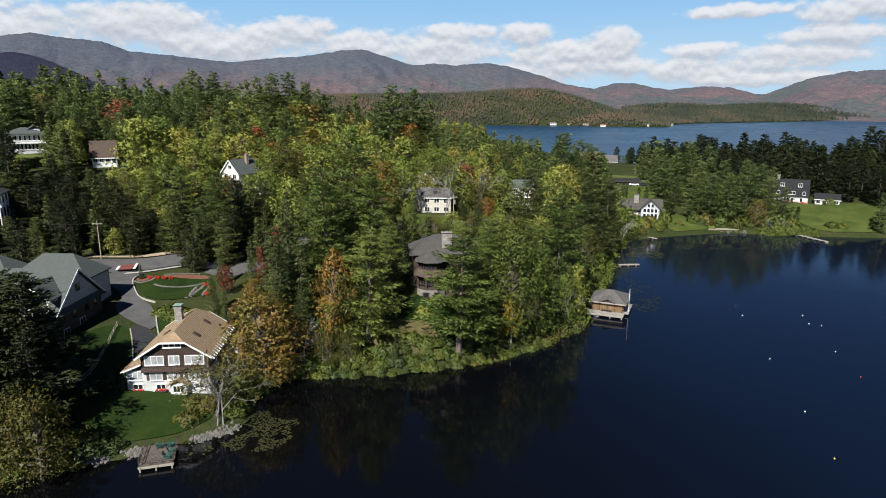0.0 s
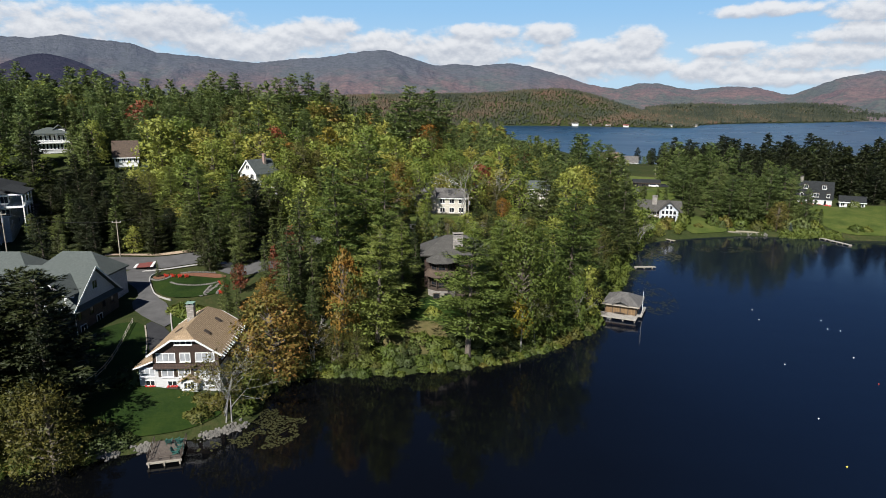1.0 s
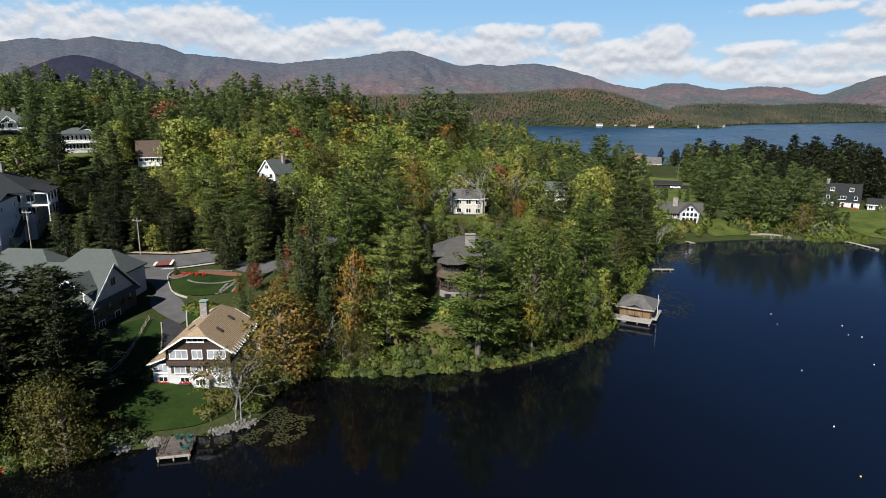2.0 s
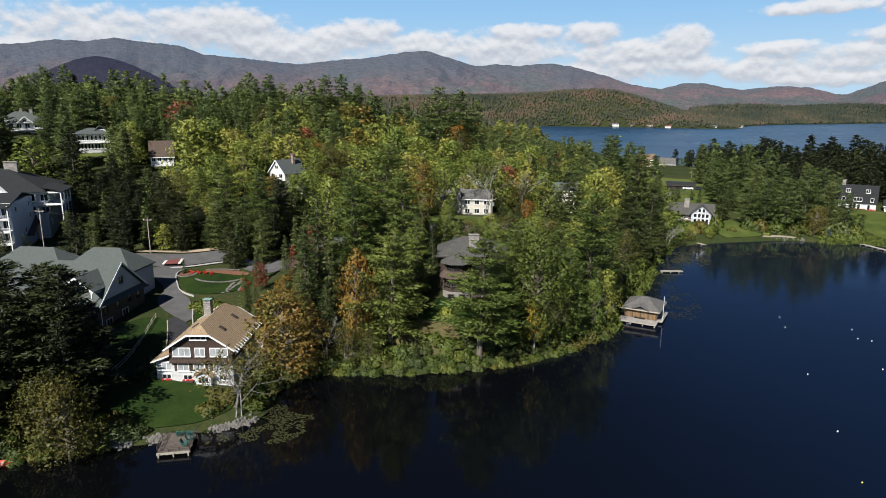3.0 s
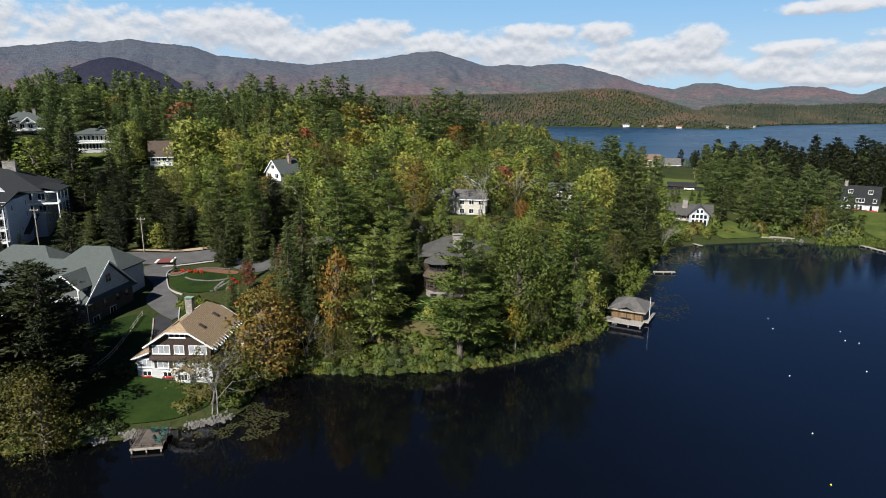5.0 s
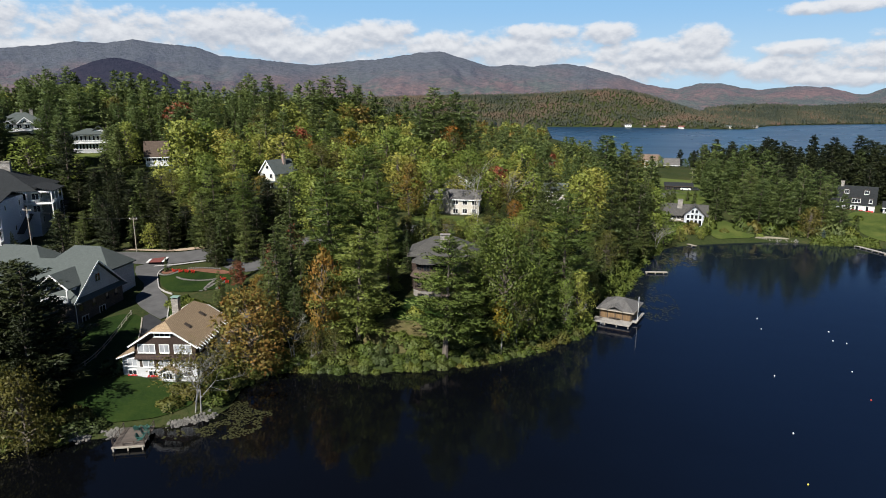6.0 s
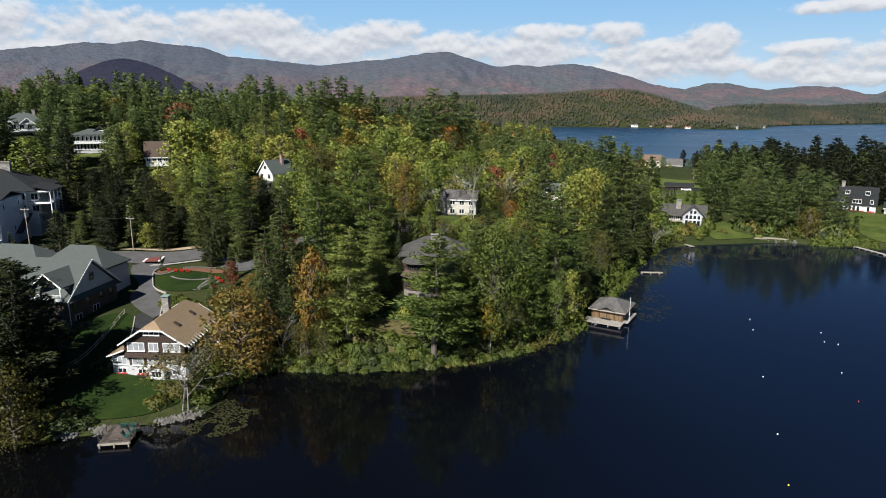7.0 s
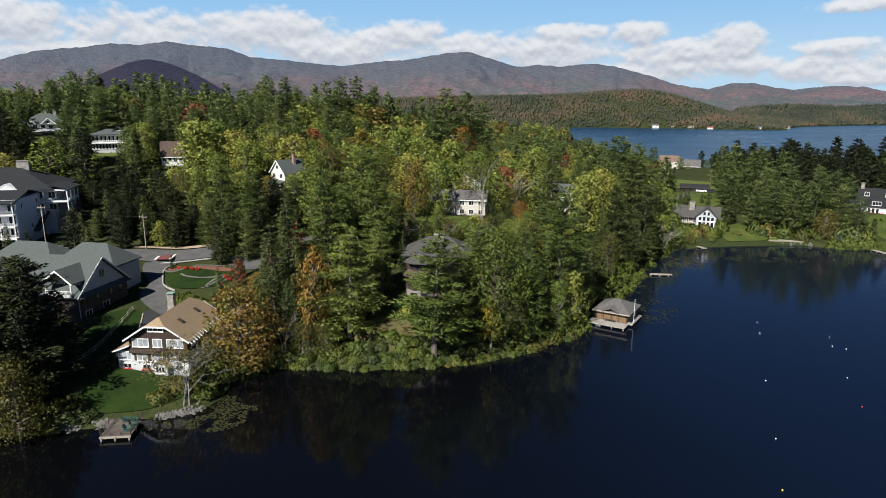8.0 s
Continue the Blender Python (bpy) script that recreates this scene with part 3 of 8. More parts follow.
# ---- mountains ----
RIDGE = [
    (-62, 250), (-54, 300), (-48, 230), (-43.8, 274), (-41.3, 332), (-38.3, 360), (-36.3, 388), (-34.2, 386), (-32.2, 413), (-30.6, 398), (-27.6, 384), (-25.7, 337), (-22.8, 322), (-18.1, 292), (-15.3, 319),
    (-12.0, 340), (-9.1, 377), (-7.1, 389), (-4.7, 339), (-2.7, 293), (-0.7, 307), (0.8, 295), (3.8, 312), (5.7, 291), (8.7, 232), (10.7, 181), (13.1, 152), (14.8, 186), (16.4, 186), (19.2, 146), (21.8, 166), (23.9, 161),
    (26.5, 114), (28.4, 175), (29.8, 211), (32.0, 241), (34.4, 247), (40, 290), (46, 220), (54, 200),
]


def mountains():
    ra, rh = np.array(RIDGE).T
    a = np.arange(-62, 54, 0.16)
    crest = np.interp(a, ra, rh)
    k = np.exp(-np.linspace(-2, 2, 5) ** 2)
    crest = np.convolve(np.pad(crest, 2, "edge"), k / k.sum(), "valid")
    crest = crest + np.array([5 * noise.noise(Vector((v * 1.3, 0, 0))) + 2.5 * noise.noise(Vector((v * 4.1, 2, 0))) for v in a])
    r = np.linspace(2500, 4600, 64)
    aa, rr = np.meshgrid(np.radians(a), r)
    x, y = rr * np.sin(aa), rr * np.cos(aa)
    s = np.clip((rr - 2600) / 1600, 0, 1)
    fold = np.zeros(aa.shape)
    for i in range(aa.shape[0]):
        for j in range(aa.shape[1]):
            p = Vector((x[i, j] / 420, y[i, j] / 600, 0.3))
            fold[i, j] = 0.65 * noise.noise(p) + 0.35 * noise.noise(p * 2.7) + 0.2 * noise.noise(p * 6.3)
    body = s ** 1.5 * (1 + 0.35 * fold * (1 - s) * 2)
    z = (crest[None, :] - 46) * body * (rr / 4200) + 46 * s + 175 * fold * s * (1 - s) * 2
    z += 2.5 * np.random.default_rng(5).random(z.shape) * s
    z = np.where(rr > 4200, z * np.clip(1 - (rr - 4200) / 900, 0, 1), z) - 4 * (1 - s)
    i = np.arange(z.size).reshape(z.shape)
    f = np.stack((i[:-1, :-1], i[:-1, 1:], i[1:, 1:], i[1:, :-1]), -1).reshape(-1, 4)
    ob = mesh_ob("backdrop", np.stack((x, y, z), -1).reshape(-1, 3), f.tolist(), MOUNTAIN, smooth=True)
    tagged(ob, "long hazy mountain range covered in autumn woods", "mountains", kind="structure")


# A mountain spur under cloud shadow, built as a separate dark hill
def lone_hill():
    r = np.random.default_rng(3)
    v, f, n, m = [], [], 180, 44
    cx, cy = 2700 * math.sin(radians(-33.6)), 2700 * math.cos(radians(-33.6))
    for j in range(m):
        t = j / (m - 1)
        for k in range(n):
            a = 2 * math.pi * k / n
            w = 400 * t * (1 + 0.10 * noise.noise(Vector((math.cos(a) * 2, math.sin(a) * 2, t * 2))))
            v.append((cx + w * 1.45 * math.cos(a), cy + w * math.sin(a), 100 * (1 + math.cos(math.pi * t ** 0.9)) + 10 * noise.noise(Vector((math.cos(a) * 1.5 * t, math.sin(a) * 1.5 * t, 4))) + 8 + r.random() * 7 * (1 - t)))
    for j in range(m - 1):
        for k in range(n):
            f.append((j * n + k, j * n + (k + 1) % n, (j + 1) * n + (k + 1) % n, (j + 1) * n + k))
    tagged(mesh_ob("backdrop", v, f, SHADEHILL, smooth=True), "dark spruce-covered cone hill before the mountains", "hill", kind="structure")


mountains()
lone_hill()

# ---- lawns, roads and paths laid on the ground ----


def drape(name, outline, lift, mat, label, category, kind="structure", rounds=2, step=2.2):
    from mathutils.geometry import delaunay_2d_cdt
    p = chaikin(outline, rounds) if rounds else np.array(outline, float)
    lo, hi = p.min(0), p.max(0)
    qx, qy = np.meshgrid(np.arange(lo[0] + 0.7, hi[0], step), np.arange(lo[1] + 0.7, hi[1], step))
    q = np.stack((qx.ravel(), qy.ravel()), -1)
    q = q[inside(p, q[:, 0], q[:, 1])]
    q = q[shore_distance(p, q[:, 0], q[:, 1]) < -step * 0.4] if len(q) else q
    pts = [Vector(v) for v in p] + [Vector(v) for v in q]
    v, _, f, _, _, _ = delaunay_2d_cdt(pts, [], [list(range(len(p)))], 1, 1e-4)
    xy = np.array([(a.x, a.y) for a in v])
    z = height(xy[:, 0], xy[:, 1]) + lift
    faces = []
    for t in f:
        a, b, c = (xy[i] for i in t[:3])
        faces.append(tuple(t) if (b[0] - a[0]) * (c[1] - a[1]) - (b[1] - a[1]) * (c[0] - a[0]) > 0 else tuple(t)[::-1])
    ob = mesh_ob(name, np.column_stack((xy, z)), faces, mat, smooth=True)
    return tagged(ob, label, category, kind=kind)


def ribbon(line, width):
    """The outline of a strip along a line."""
    c = chaikin(line, 2, False)
    d = np.gradient(c, axis=0)
    n = np.stack((-d[:, 1], d[:, 0]), -1) / np.linalg.norm(d, axis=1)[:, None]
    return np.concatenate((c + n * width / 2, (c - n * width / 2)[::-1]))


def kerb(line, label, mat=KERB, w=0.22, h=0.16):
    c = chaikin(line, 2, False)
    z = height(c[:, 0], c[:, 1])
    s = Solid()
    for a, b, za, zb in zip(c[:-1], c[1:], z[:-1], z[1:]):
        s.beam((a[0], a[1], za + h / 2 + 0.1), (b[0], b[1], zb + h / 2 + 0.1), w, h + 0.2)
    tagged(s.done("kerb", mat), label, "kerb", kind="structure")


drape("lawn", [(-45, 76), (-39.5, 78), (-36, 80), (-33, 84), (-34, 89), (-48, 89), (-51, 96), (-54, 106), (-61, 113), (-67, 106), (-66, 96), (-58, 86), (-53, 78)], 0.16, SHADELAWN, "mown green lawn running down to the lake wall", "lawn")
drape("lawn", [(-70.5, 137), (-66, 140), (-58, 141), (-51, 137), (-50, 128), (-56, 123.5), (-63, 125.5)], 0.16, SHADELAWN, "garden lawn with beds beside the drive", "lawn")
drape("lawn", [(-58, 120), (-50, 121), (-44, 116), (-45, 106), (-49, 103.5), (-53.5, 110)], 0.16, SHADELAWN, "small lawn behind the brown house", "lawn")
drape("lawn", [(-9, 111), (-2, 112), (4, 113), (6, 119), (-1, 119), (-6, 118)], 0.16, SHADELAWN, "shaded lawn before the brown lodge", "lawn")
drape("needle_litter", [(-11, 104), (-3, 105.5), (0, 108), (-2, 112), (-10, 112), (-13, 108)], 0.12, NEEDLES, "sunlit dry needles and thin grass", "ground")
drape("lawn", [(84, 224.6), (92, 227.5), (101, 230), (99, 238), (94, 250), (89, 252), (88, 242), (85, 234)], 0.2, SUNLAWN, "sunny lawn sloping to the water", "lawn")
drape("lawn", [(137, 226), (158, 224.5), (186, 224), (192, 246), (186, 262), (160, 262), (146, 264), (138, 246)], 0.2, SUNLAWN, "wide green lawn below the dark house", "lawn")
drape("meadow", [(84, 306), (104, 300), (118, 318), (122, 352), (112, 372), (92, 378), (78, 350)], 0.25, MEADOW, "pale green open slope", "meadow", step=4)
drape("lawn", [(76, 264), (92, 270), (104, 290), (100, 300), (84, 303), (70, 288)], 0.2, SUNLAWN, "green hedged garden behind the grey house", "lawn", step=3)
drape("lawn", [(-20, 186), (4, 186), (10, 196), (-16, 198)], 0.2, SUNLAWN, "lawn before the beige house", "lawn")
drape("lawn", [(-152, 208), (-138, 214), (-140, 222), (-154, 218)], 0.2, MEADOW, "small sunny lawn below the white house", "lawn")
drape("beach", [(99, 229.0), (106, 230.2), (112, 229.6), (111, 230.8), (106, 231.6), (101, 231)], 0.1, SAND, "narrow sandy beach", "beach")

ROAD = [(-150, 128), (-118, 138), (-97, 143), (-84, 145), (-74, 148), (-64, 153), (-50, 160), (-34, 172), (-10, 180), (20, 190), (44, 222), (70, 282), (100, 300)]
drape("road", ribbon(ROAD, 8.0), 0.2, ASPHALT, "worn grey asphalt road through the trees", "road", rounds=0)
drape("pavement", ribbon([(-92, 151), (-84, 151.5), (-74, 154), (-64, 159), (-54, 166)], 2.0), 0.3, PATHWAY, "sandy brown path along the road", "path", rounds=0)
drape("pavement", ribbon([(-78, 141.6), (-70, 143.6), (-62, 147.6), (-55, 151)], 1.2), 0.3, KERB, "pale concrete pavement beside the road", "pavement", rounds=0)
drape("driveway", [(-80, 143), (-70, 143.5), (-70.8, 137), (-63.5, 125.2), (-58, 120.3), (-53.3, 110.3), (-59.6, 113.4), (-66.5, 120), (-67.4, 127), (-75, 134)], 0.22, ASPHALT, "grey asphalt drive curving down to the house", "driveway", rounds=1)
drape("driveway", [(-59.6, 113.2), (-53.3, 110.1), (-49.2, 103), (-47.3, 96.5), (-50.6, 96.5), (-54.5, 104)], 0.24, TAR, "fresh black asphalt parking strip", "driveway", rounds=1)
drape("gravel_yard", [(-40, 146), (-52, 150), (-60, 148), (-57, 142), (-47, 138)], 0.2, ASPHALT, "grey parking yard under the pines", "yard")
kerb([(-70.2, 143), (-70.9, 137), (-66, 129), (-63.3, 125.2), (-56.5, 121.6)], "pale granite kerb along the drive")
kerb([(-57.8, 120.3), (-55.5, 115), (-53.1, 110.3), (-50, 104.4)], "pale granite kerb beside the small lawn")
kerb([(-60, 113.4), (-55, 104.5), (-51.5, 97), (-49.8, 92.5)], "pale timber edging of the parking strip", TIMBER)


def crosswalk():
    m = pose(-76.4, 147.0, ground_at(-76.4, 147.0) + 0.3, 0, 0, 18)
    top = empty("crosswalk", m, "red paved crosswalk with white borders", "crosswalk")
    s = Solid()
    s.box(-1.5, -3.9, -0.1, 1.5, 3.9, 0.02)
    s.done("red_field", BRICKRED, top)
    for x in (-1.85, 1.85):
        Solid().box(x - 0.3, -3.9, -0.1, x + 0.3, 3.9, 0.03).done("white_border", ROADPAINT, top)


crosswalk()

# ---- buildings: parts ----
window_cache = {}


def window(parent, m, w, h, cols=1, rows=1, frame_mat=WHITE, pane_mat=GLASS, trim=0.11):
    """A window on a wall: m carries x along the wall, -y outward, z up from the sill's middle."""
    key = (round(w, 2), round(h, 2), cols, rows, frame_mat.name, pane_mat.name, trim)
    if key not in window_cache:
        u, t0 = w / 2, trim
        rim = [(-u - t0, -t0), (u + t0, -t0), (u + t0, h + t0), (-u - t0, h + t0), (-u, 0), (u, 0), (u, h), (-u, h)]
        v = [(x, y, z) for y in (-0.08, 0.03) for x, z in rim]
        f = [(i, (i + 1) % 4, (i + 1) % 4 + 4, i + 4) for i in range(4)] + [(i + 12, (i + 1) % 4 + 12, (i + 1) % 4 + 8, i + 8) for i in range(4)]
        f += [(i + 8, (i + 1) % 4 + 8, (i + 1) % 4, i) for i in range(4)] + [(i + 4, (i + 1) % 4 + 4, (i + 1) % 4 + 12, i + 12) for i in range(4)]
        s = Solid().piece(v, f)
        bar = Solid().box(-0.04, -0.05, 0, 0.04, 0.03, h)
        p = Solid().box(-w / 2 / cols + 0.03, -0.02, 0.02, w / 2 / cols - 0.03, 0.01, h - 0.02)
        sill = Solid().box(-u - t0 - 0.05, -0.16, -t0 - 0.06, u + t0 + 0.05, 0.0, -t0)
        made = [s.done("window", frame_mat), p.done("pane", pane_mat), bar.done("mullion", frame_mat), sill.done("sill", frame_mat)]
        window_cache[key] = [ob.data for ob in made]
        for ob in made:
            bpy.data.objects.remove(ob)
    frame_mesh, pane_mesh, bar_mesh, sill_mesh = window_cache[key]
    ob = new("window", frame_mesh)
    ob.parent, ob.matrix_basis = parent, m
    new("sill", sill_mesh).parent = ob
    for c in range(cols):
        pane = new("pane", pane_mesh)
        pane.parent, pane.matrix_basis = ob, pose(-w / 2 + w * (c + 0.5) / cols, 0, 0)
        if c:
            bar = new("mullion", bar_mesh)
            bar.parent, bar.matrix_basis = ob, pose(-w / 2 + w * c / cols, 0, 0)
    return ob


def face(x, y, z, turn=0):
    """A place on a wall that looks to -y, turned about z."""
    return pose(x, y, z, 0, 0, turn)


def gable_roof(s, x0, x1, y0, y1, ze, zr, over=0.5, thick=0.22, clip=0.0):
    """Two slopes with the ridge along y; clip cuts the gable ends into small hips."""
    xm, k = (x0 + x1) / 2, (zr - ze) / ((x1 - x0) / 2)
    a, b = x0 - over, x1 + over
    zl = ze - over * k
    f, g = y0 - over, y1 + over
    if not clip:
        s.slab([(a, f, zl), (xm, f, zr), (xm, g, zr), (a, g, zl)][::-1], thick)
        s.slab([(xm, f, zr), (b, f, zl), (b, g, zl), (xm, g, zr)][::-1], thick)
        return
    half, zc = clip, zr - clip * k
    back = clip * 0.85
    s.slab([(a, f, zl), (a, g, zl), (xm - half, g, zc), (xm, g - back, zr), (xm, f + back, zr), (xm - half, f, zc)][::-1], thick)
    s.slab([(b, f, zl), (xm + half, f, zc), (xm, f + back, zr), (xm, g - back, zr), (xm + half, g, zc), (b, g, zl)][::-1], thick)
    s.slab([(xm - half, f, zc), (xm, f + back, zr), (xm + half, f, zc)][::-1], thick)
    s.slab([(xm - half, g, zc), (xm + half, g, zc), (xm, g - back, zr)][::-1], thick)


def hip_roof(s, x0, x1, y0, y1, ze, zr, over=0.5, thick=0.22):
    a, b, f, g = x0 - over, x1 + over, y0 - over, y1 + over
    w, d = b - a, g - f
    if w >= d:
        p, q = (a + d / 2, (f + g) / 2, zr), (b - d / 2, (f + g) / 2, zr)
        s.slab([(a, f, ze), (b, f, ze), q, p], thick).slab([(b, g, ze), (a, g, ze), p, q], thick)
        s.slab([(b, f, ze), (b, g, ze), q], thick).slab([(a, g, ze), (a, f, ze), p], thick)
    else:
        p, q = ((a + b) / 2, f + w / 2, zr), ((a + b) / 2, g - w / 2, zr)
        s.slab([(a, f, ze), (b, f, ze), p], thick).slab([(b, g, ze), (a, g, ze), q], thick)
        s.slab([(b, f, ze), (b, g, ze), q, p], thick).slab([(a, g, ze), (a, f, ze), p, q], thick)


def chimney(parent, x, y, z0, z1, w, d, mat=STONE, cap=COPPER):
    s = Solid().box(x - w / 2, y - d / 2, z0, x + w / 2, y + d / 2, z1)
    s.box(x - w / 2 - 0.08, y - d / 2 - 0.08, z1 - 0.25, x + w / 2 + 0.08, y + d / 2 + 0.08, z1 - 0.1)
    ob = s.done("chimney", mat, parent)
    c = Solid()
    for i in (-1, 1):
        for j in (-1, 1):
            c.box(x + i * (w / 2 - 0.1) - 0.05, y + j * (d / 2 - 0.1) - 0.05, z1, x + i * (w / 2 - 0.1) + 0.05, y + j * (d / 2 - 0.1) + 0.05, z1 + 0.25)
    c.box(x - w / 2 - 0.1, y - d / 2 - 0.1, z1 + 0.25, x + w / 2 + 0.1, y + d / 2 + 0.1, z1 + 0.33)
    c.done("cap", cap, ob)
    return ob


def rail(parent, pts, h=0.9, mat=WHITE, gap=0.35, name="railing"):
    s = Solid()
    for a, b in zip(pts[:-1], pts[1:]):
        a, b = Vector(a), Vector(b)
        up = Vector((0, 0, h))
        s.beam(a + up, b + up, 0.08).beam(a + up * 0.15, b + up * 0.15, 0.06)
        n = max(2, int((b - a).length / gap))
        for i in range(n + 1):
            q = a.lerp(b, i / n)
            s.beam(q, q + up, 0.05)
    return s.done(name, mat, parent)


def brown_house():
    m = pose(-46.1, 89.4, 2.0, 0, 0, 5.5)
    top = empty("house", m, "brown shingled house on a white base with a tan clipped-gable roof", "house")
    w, d, ze, zr = 10.0, 13.0, 6.45, 9.75
    k = (zr - ze) / (w / 2)
    Solid().box(0, 0, -1.5, w, d, 3.75).done("lower_wall", CLAP, top, "white clapboard lower wall")
    s = Solid()
    zc = zr - 1.85 * k
    s.prism([(-0.06, 3.75), (w + 0.06, 3.75), (w + 0.06, ze - 0.18), (w / 2 + 1.85, zc - 0.18), (w / 2 - 1.85, zc - 0.18), (-0.06, ze - 0.18)], -0.06, d + 0.06)
    s.slab([(-0.05, -0.06, 4.25), (-0.05, -0.5, 3.72), (w + 0.05, -0.5, 3.72), (w + 0.05, -0.06, 4.25)], 0.12)
    s.done("upper_wall", BROWNSH, top, "dark brown shingled upper wall with a flared skirt")
    r = Solid()
    gable_roof(r, 0, w, 0, d, ze, zr, 0.75, 0.2, 1.85)
    roof = r.done("roof", ROOFTAN, top, "tan asphalt shingle roof")
    for i, (x, y) in enumerate(((2.8, 4.2), (7.4, 3.6), (7.4, 9.6))):
        z = zr - abs(x - w / 2) * k
        a = math.degrees(math.atan(k)) * (1 if x > w / 2 else -1)
        q = pose(x, y, z, 0, a, 0)
        Solid().box(-0.55, -0.4, -0.1, 0.55, 0.4, 0.14, q).box(-0.45, -0.3, 0.1, 0.45, 0.3, 0.17, q).done("skylight", DARKWOOD, roof)
    o, zl = 0.75, ze - 0.75 * k
    for y in (-0.78, d + 0.78):
        f = Solid().beam((-o, y, zl - 0.1), (w / 2 - 1.85, y, zc - 0.1), 0.07, 0.26).beam((w / 2 - 1.85, y, zc - 0.1), (w / 2 + 1.85, y, zc - 0.1), 0.07, 0.26).beam((w / 2 + 1.85, y, zc - 0.1), (w + o, y, zl - 0.1), 0.07, 0.26)
        f.done("bargeboard", WHITE, top)
    for y in np.arange(-0.4, d + 0.5, 0.95):
        Solid().beam((w - 0.2, y, ze + 0.02), (w + 1.15, y, zl - 0.33), 0.14, 0.16).done("rafter_tail", WHITE, top)
    # wing on the left
    Solid().box(-2.5, 0.25, -1.5, -0.02, 8.5, 3.7).done("wing_wall", CLAP, top)
    Solid().slab([(-3.1, -0.35, 3.75), (0.0, -0.35, 5.0), (0.0, 9.0, 5.0), (-3.1, 9.0, 3.75)][::-1], 0.18).done("wing_roof", ROOFTAN, top)
    Solid().beam((-3.1, -0.38, 3.62), (0, -0.38, 4.87), 0.06, 0.22).done("wing_fascia", WHITE, top)
    for x, ww in ((1.95, 2.7), (4.9, 1.45), (7.95, 2.7)):
        window(top, face(x, -0.07, 4.75), ww, 1.3, 3 if ww > 2 else 2, 1, WHITE, CURTAIN)
    window(top, face(4.75, -0.07, 7.55), 2.5, 0.75, 3, 1, WHITE, GLASS)
    window(top, face(-1.2, 0.24, 2.2), 2.2, 1.25, 3, 1, WHITE, CURTAIN)
    for x in (2.0, 4.6, 7.8):
        window(top, face(x, -0.01, 2.2), 1.7, 1.2, 2, 1, WHITE, CURTAIN)
        for e in (-1.2, 1.2):
            Solid().box(x + e - 0.22, -0.07, 2.15, x + e + 0.22, -0.01, 3.45).done("shutter", DARKWOOD, top)
    for x, y in ((-0.9, 0.24), (2.6, -0.01), (8.4, -0.01)):
        window(top, face(x, y, 0.65), 1.3, 0.75, 2, 1, WHITE, GLASS)
    for x, y in ((-0.9, 0.24), (2.6, -0.01)):
        b = Solid().box(x - 0.9, y - 0.4, 0.25, x + 0.9, y - 0.02, 0.5)
        box = b.done("flower_box", DARKWOOD, top)
        g = Solid()
        rr = random.Random(int(x * 10))
        for i in range(26):
            g.ball((x + rr.uniform(-0.85, 0.85), y - 0.22 + rr.uniform(-0.15, 0.12), 0.55 + rr.uniform(0, 0.15)), 0.11, 5, 3)
        g.done("flower_box", REDFLOWER, box)
    # entry hood
    Solid().box(4.3, -1.0, -1.2, 6.7, -0.01, 1.9).done("bay", CLAP, top)
    window(top, face(5.5, -1.01, 0.5), 1.5, 1.0, 3, 1, WHITE, GLASS)
    e = Solid()
    e.slab([(3.8, -1.4, 1.6), (5.48, -1.4, 2.7), (5.48, 0.0, 2.7), (3.8, 0.0, 1.6)][::-1], 0.12).slab([(5.48, -1.4, 2.7), (7.15, -1.4, 1.6), (7.15, 0.0, 1.6), (5.48, 0.0, 2.7)][::-1], 0.12)
    e.done("entry_roof", ROOFTAN, top)
    for i, y in enumerate((2.0, 5.2, 8.4, 11.2)):
        window(top, face(w + 0.07, y, 4.6, 90), 1.3, 1.2, 2, 1, WHITE, GLASS)
        window(top, face(w + 0.01, y, 1.7, 90), 1.3, 1.2, 2, 1, WHITE, GLASS)
    chimney(top, 3.4, 8.6, 7.0, 11.3, 1.15, 1.0, STONE, COPPER)
    # lean-to at the back right
    Solid().box(w + 0.05, 8.2, -1.2, w + 2.6, 12.4, 4.4).done("annex_wall", CLAP, top)
    Solid().slab([(w - 0.2, 7.8, 5.5), (w + 3.0, 7.8, 4.3), (w + 3.0, 12.8, 4.3), (w - 0.2, 12.8, 5.5)], 0.18).done("annex_roof", ROOFTAN, top)


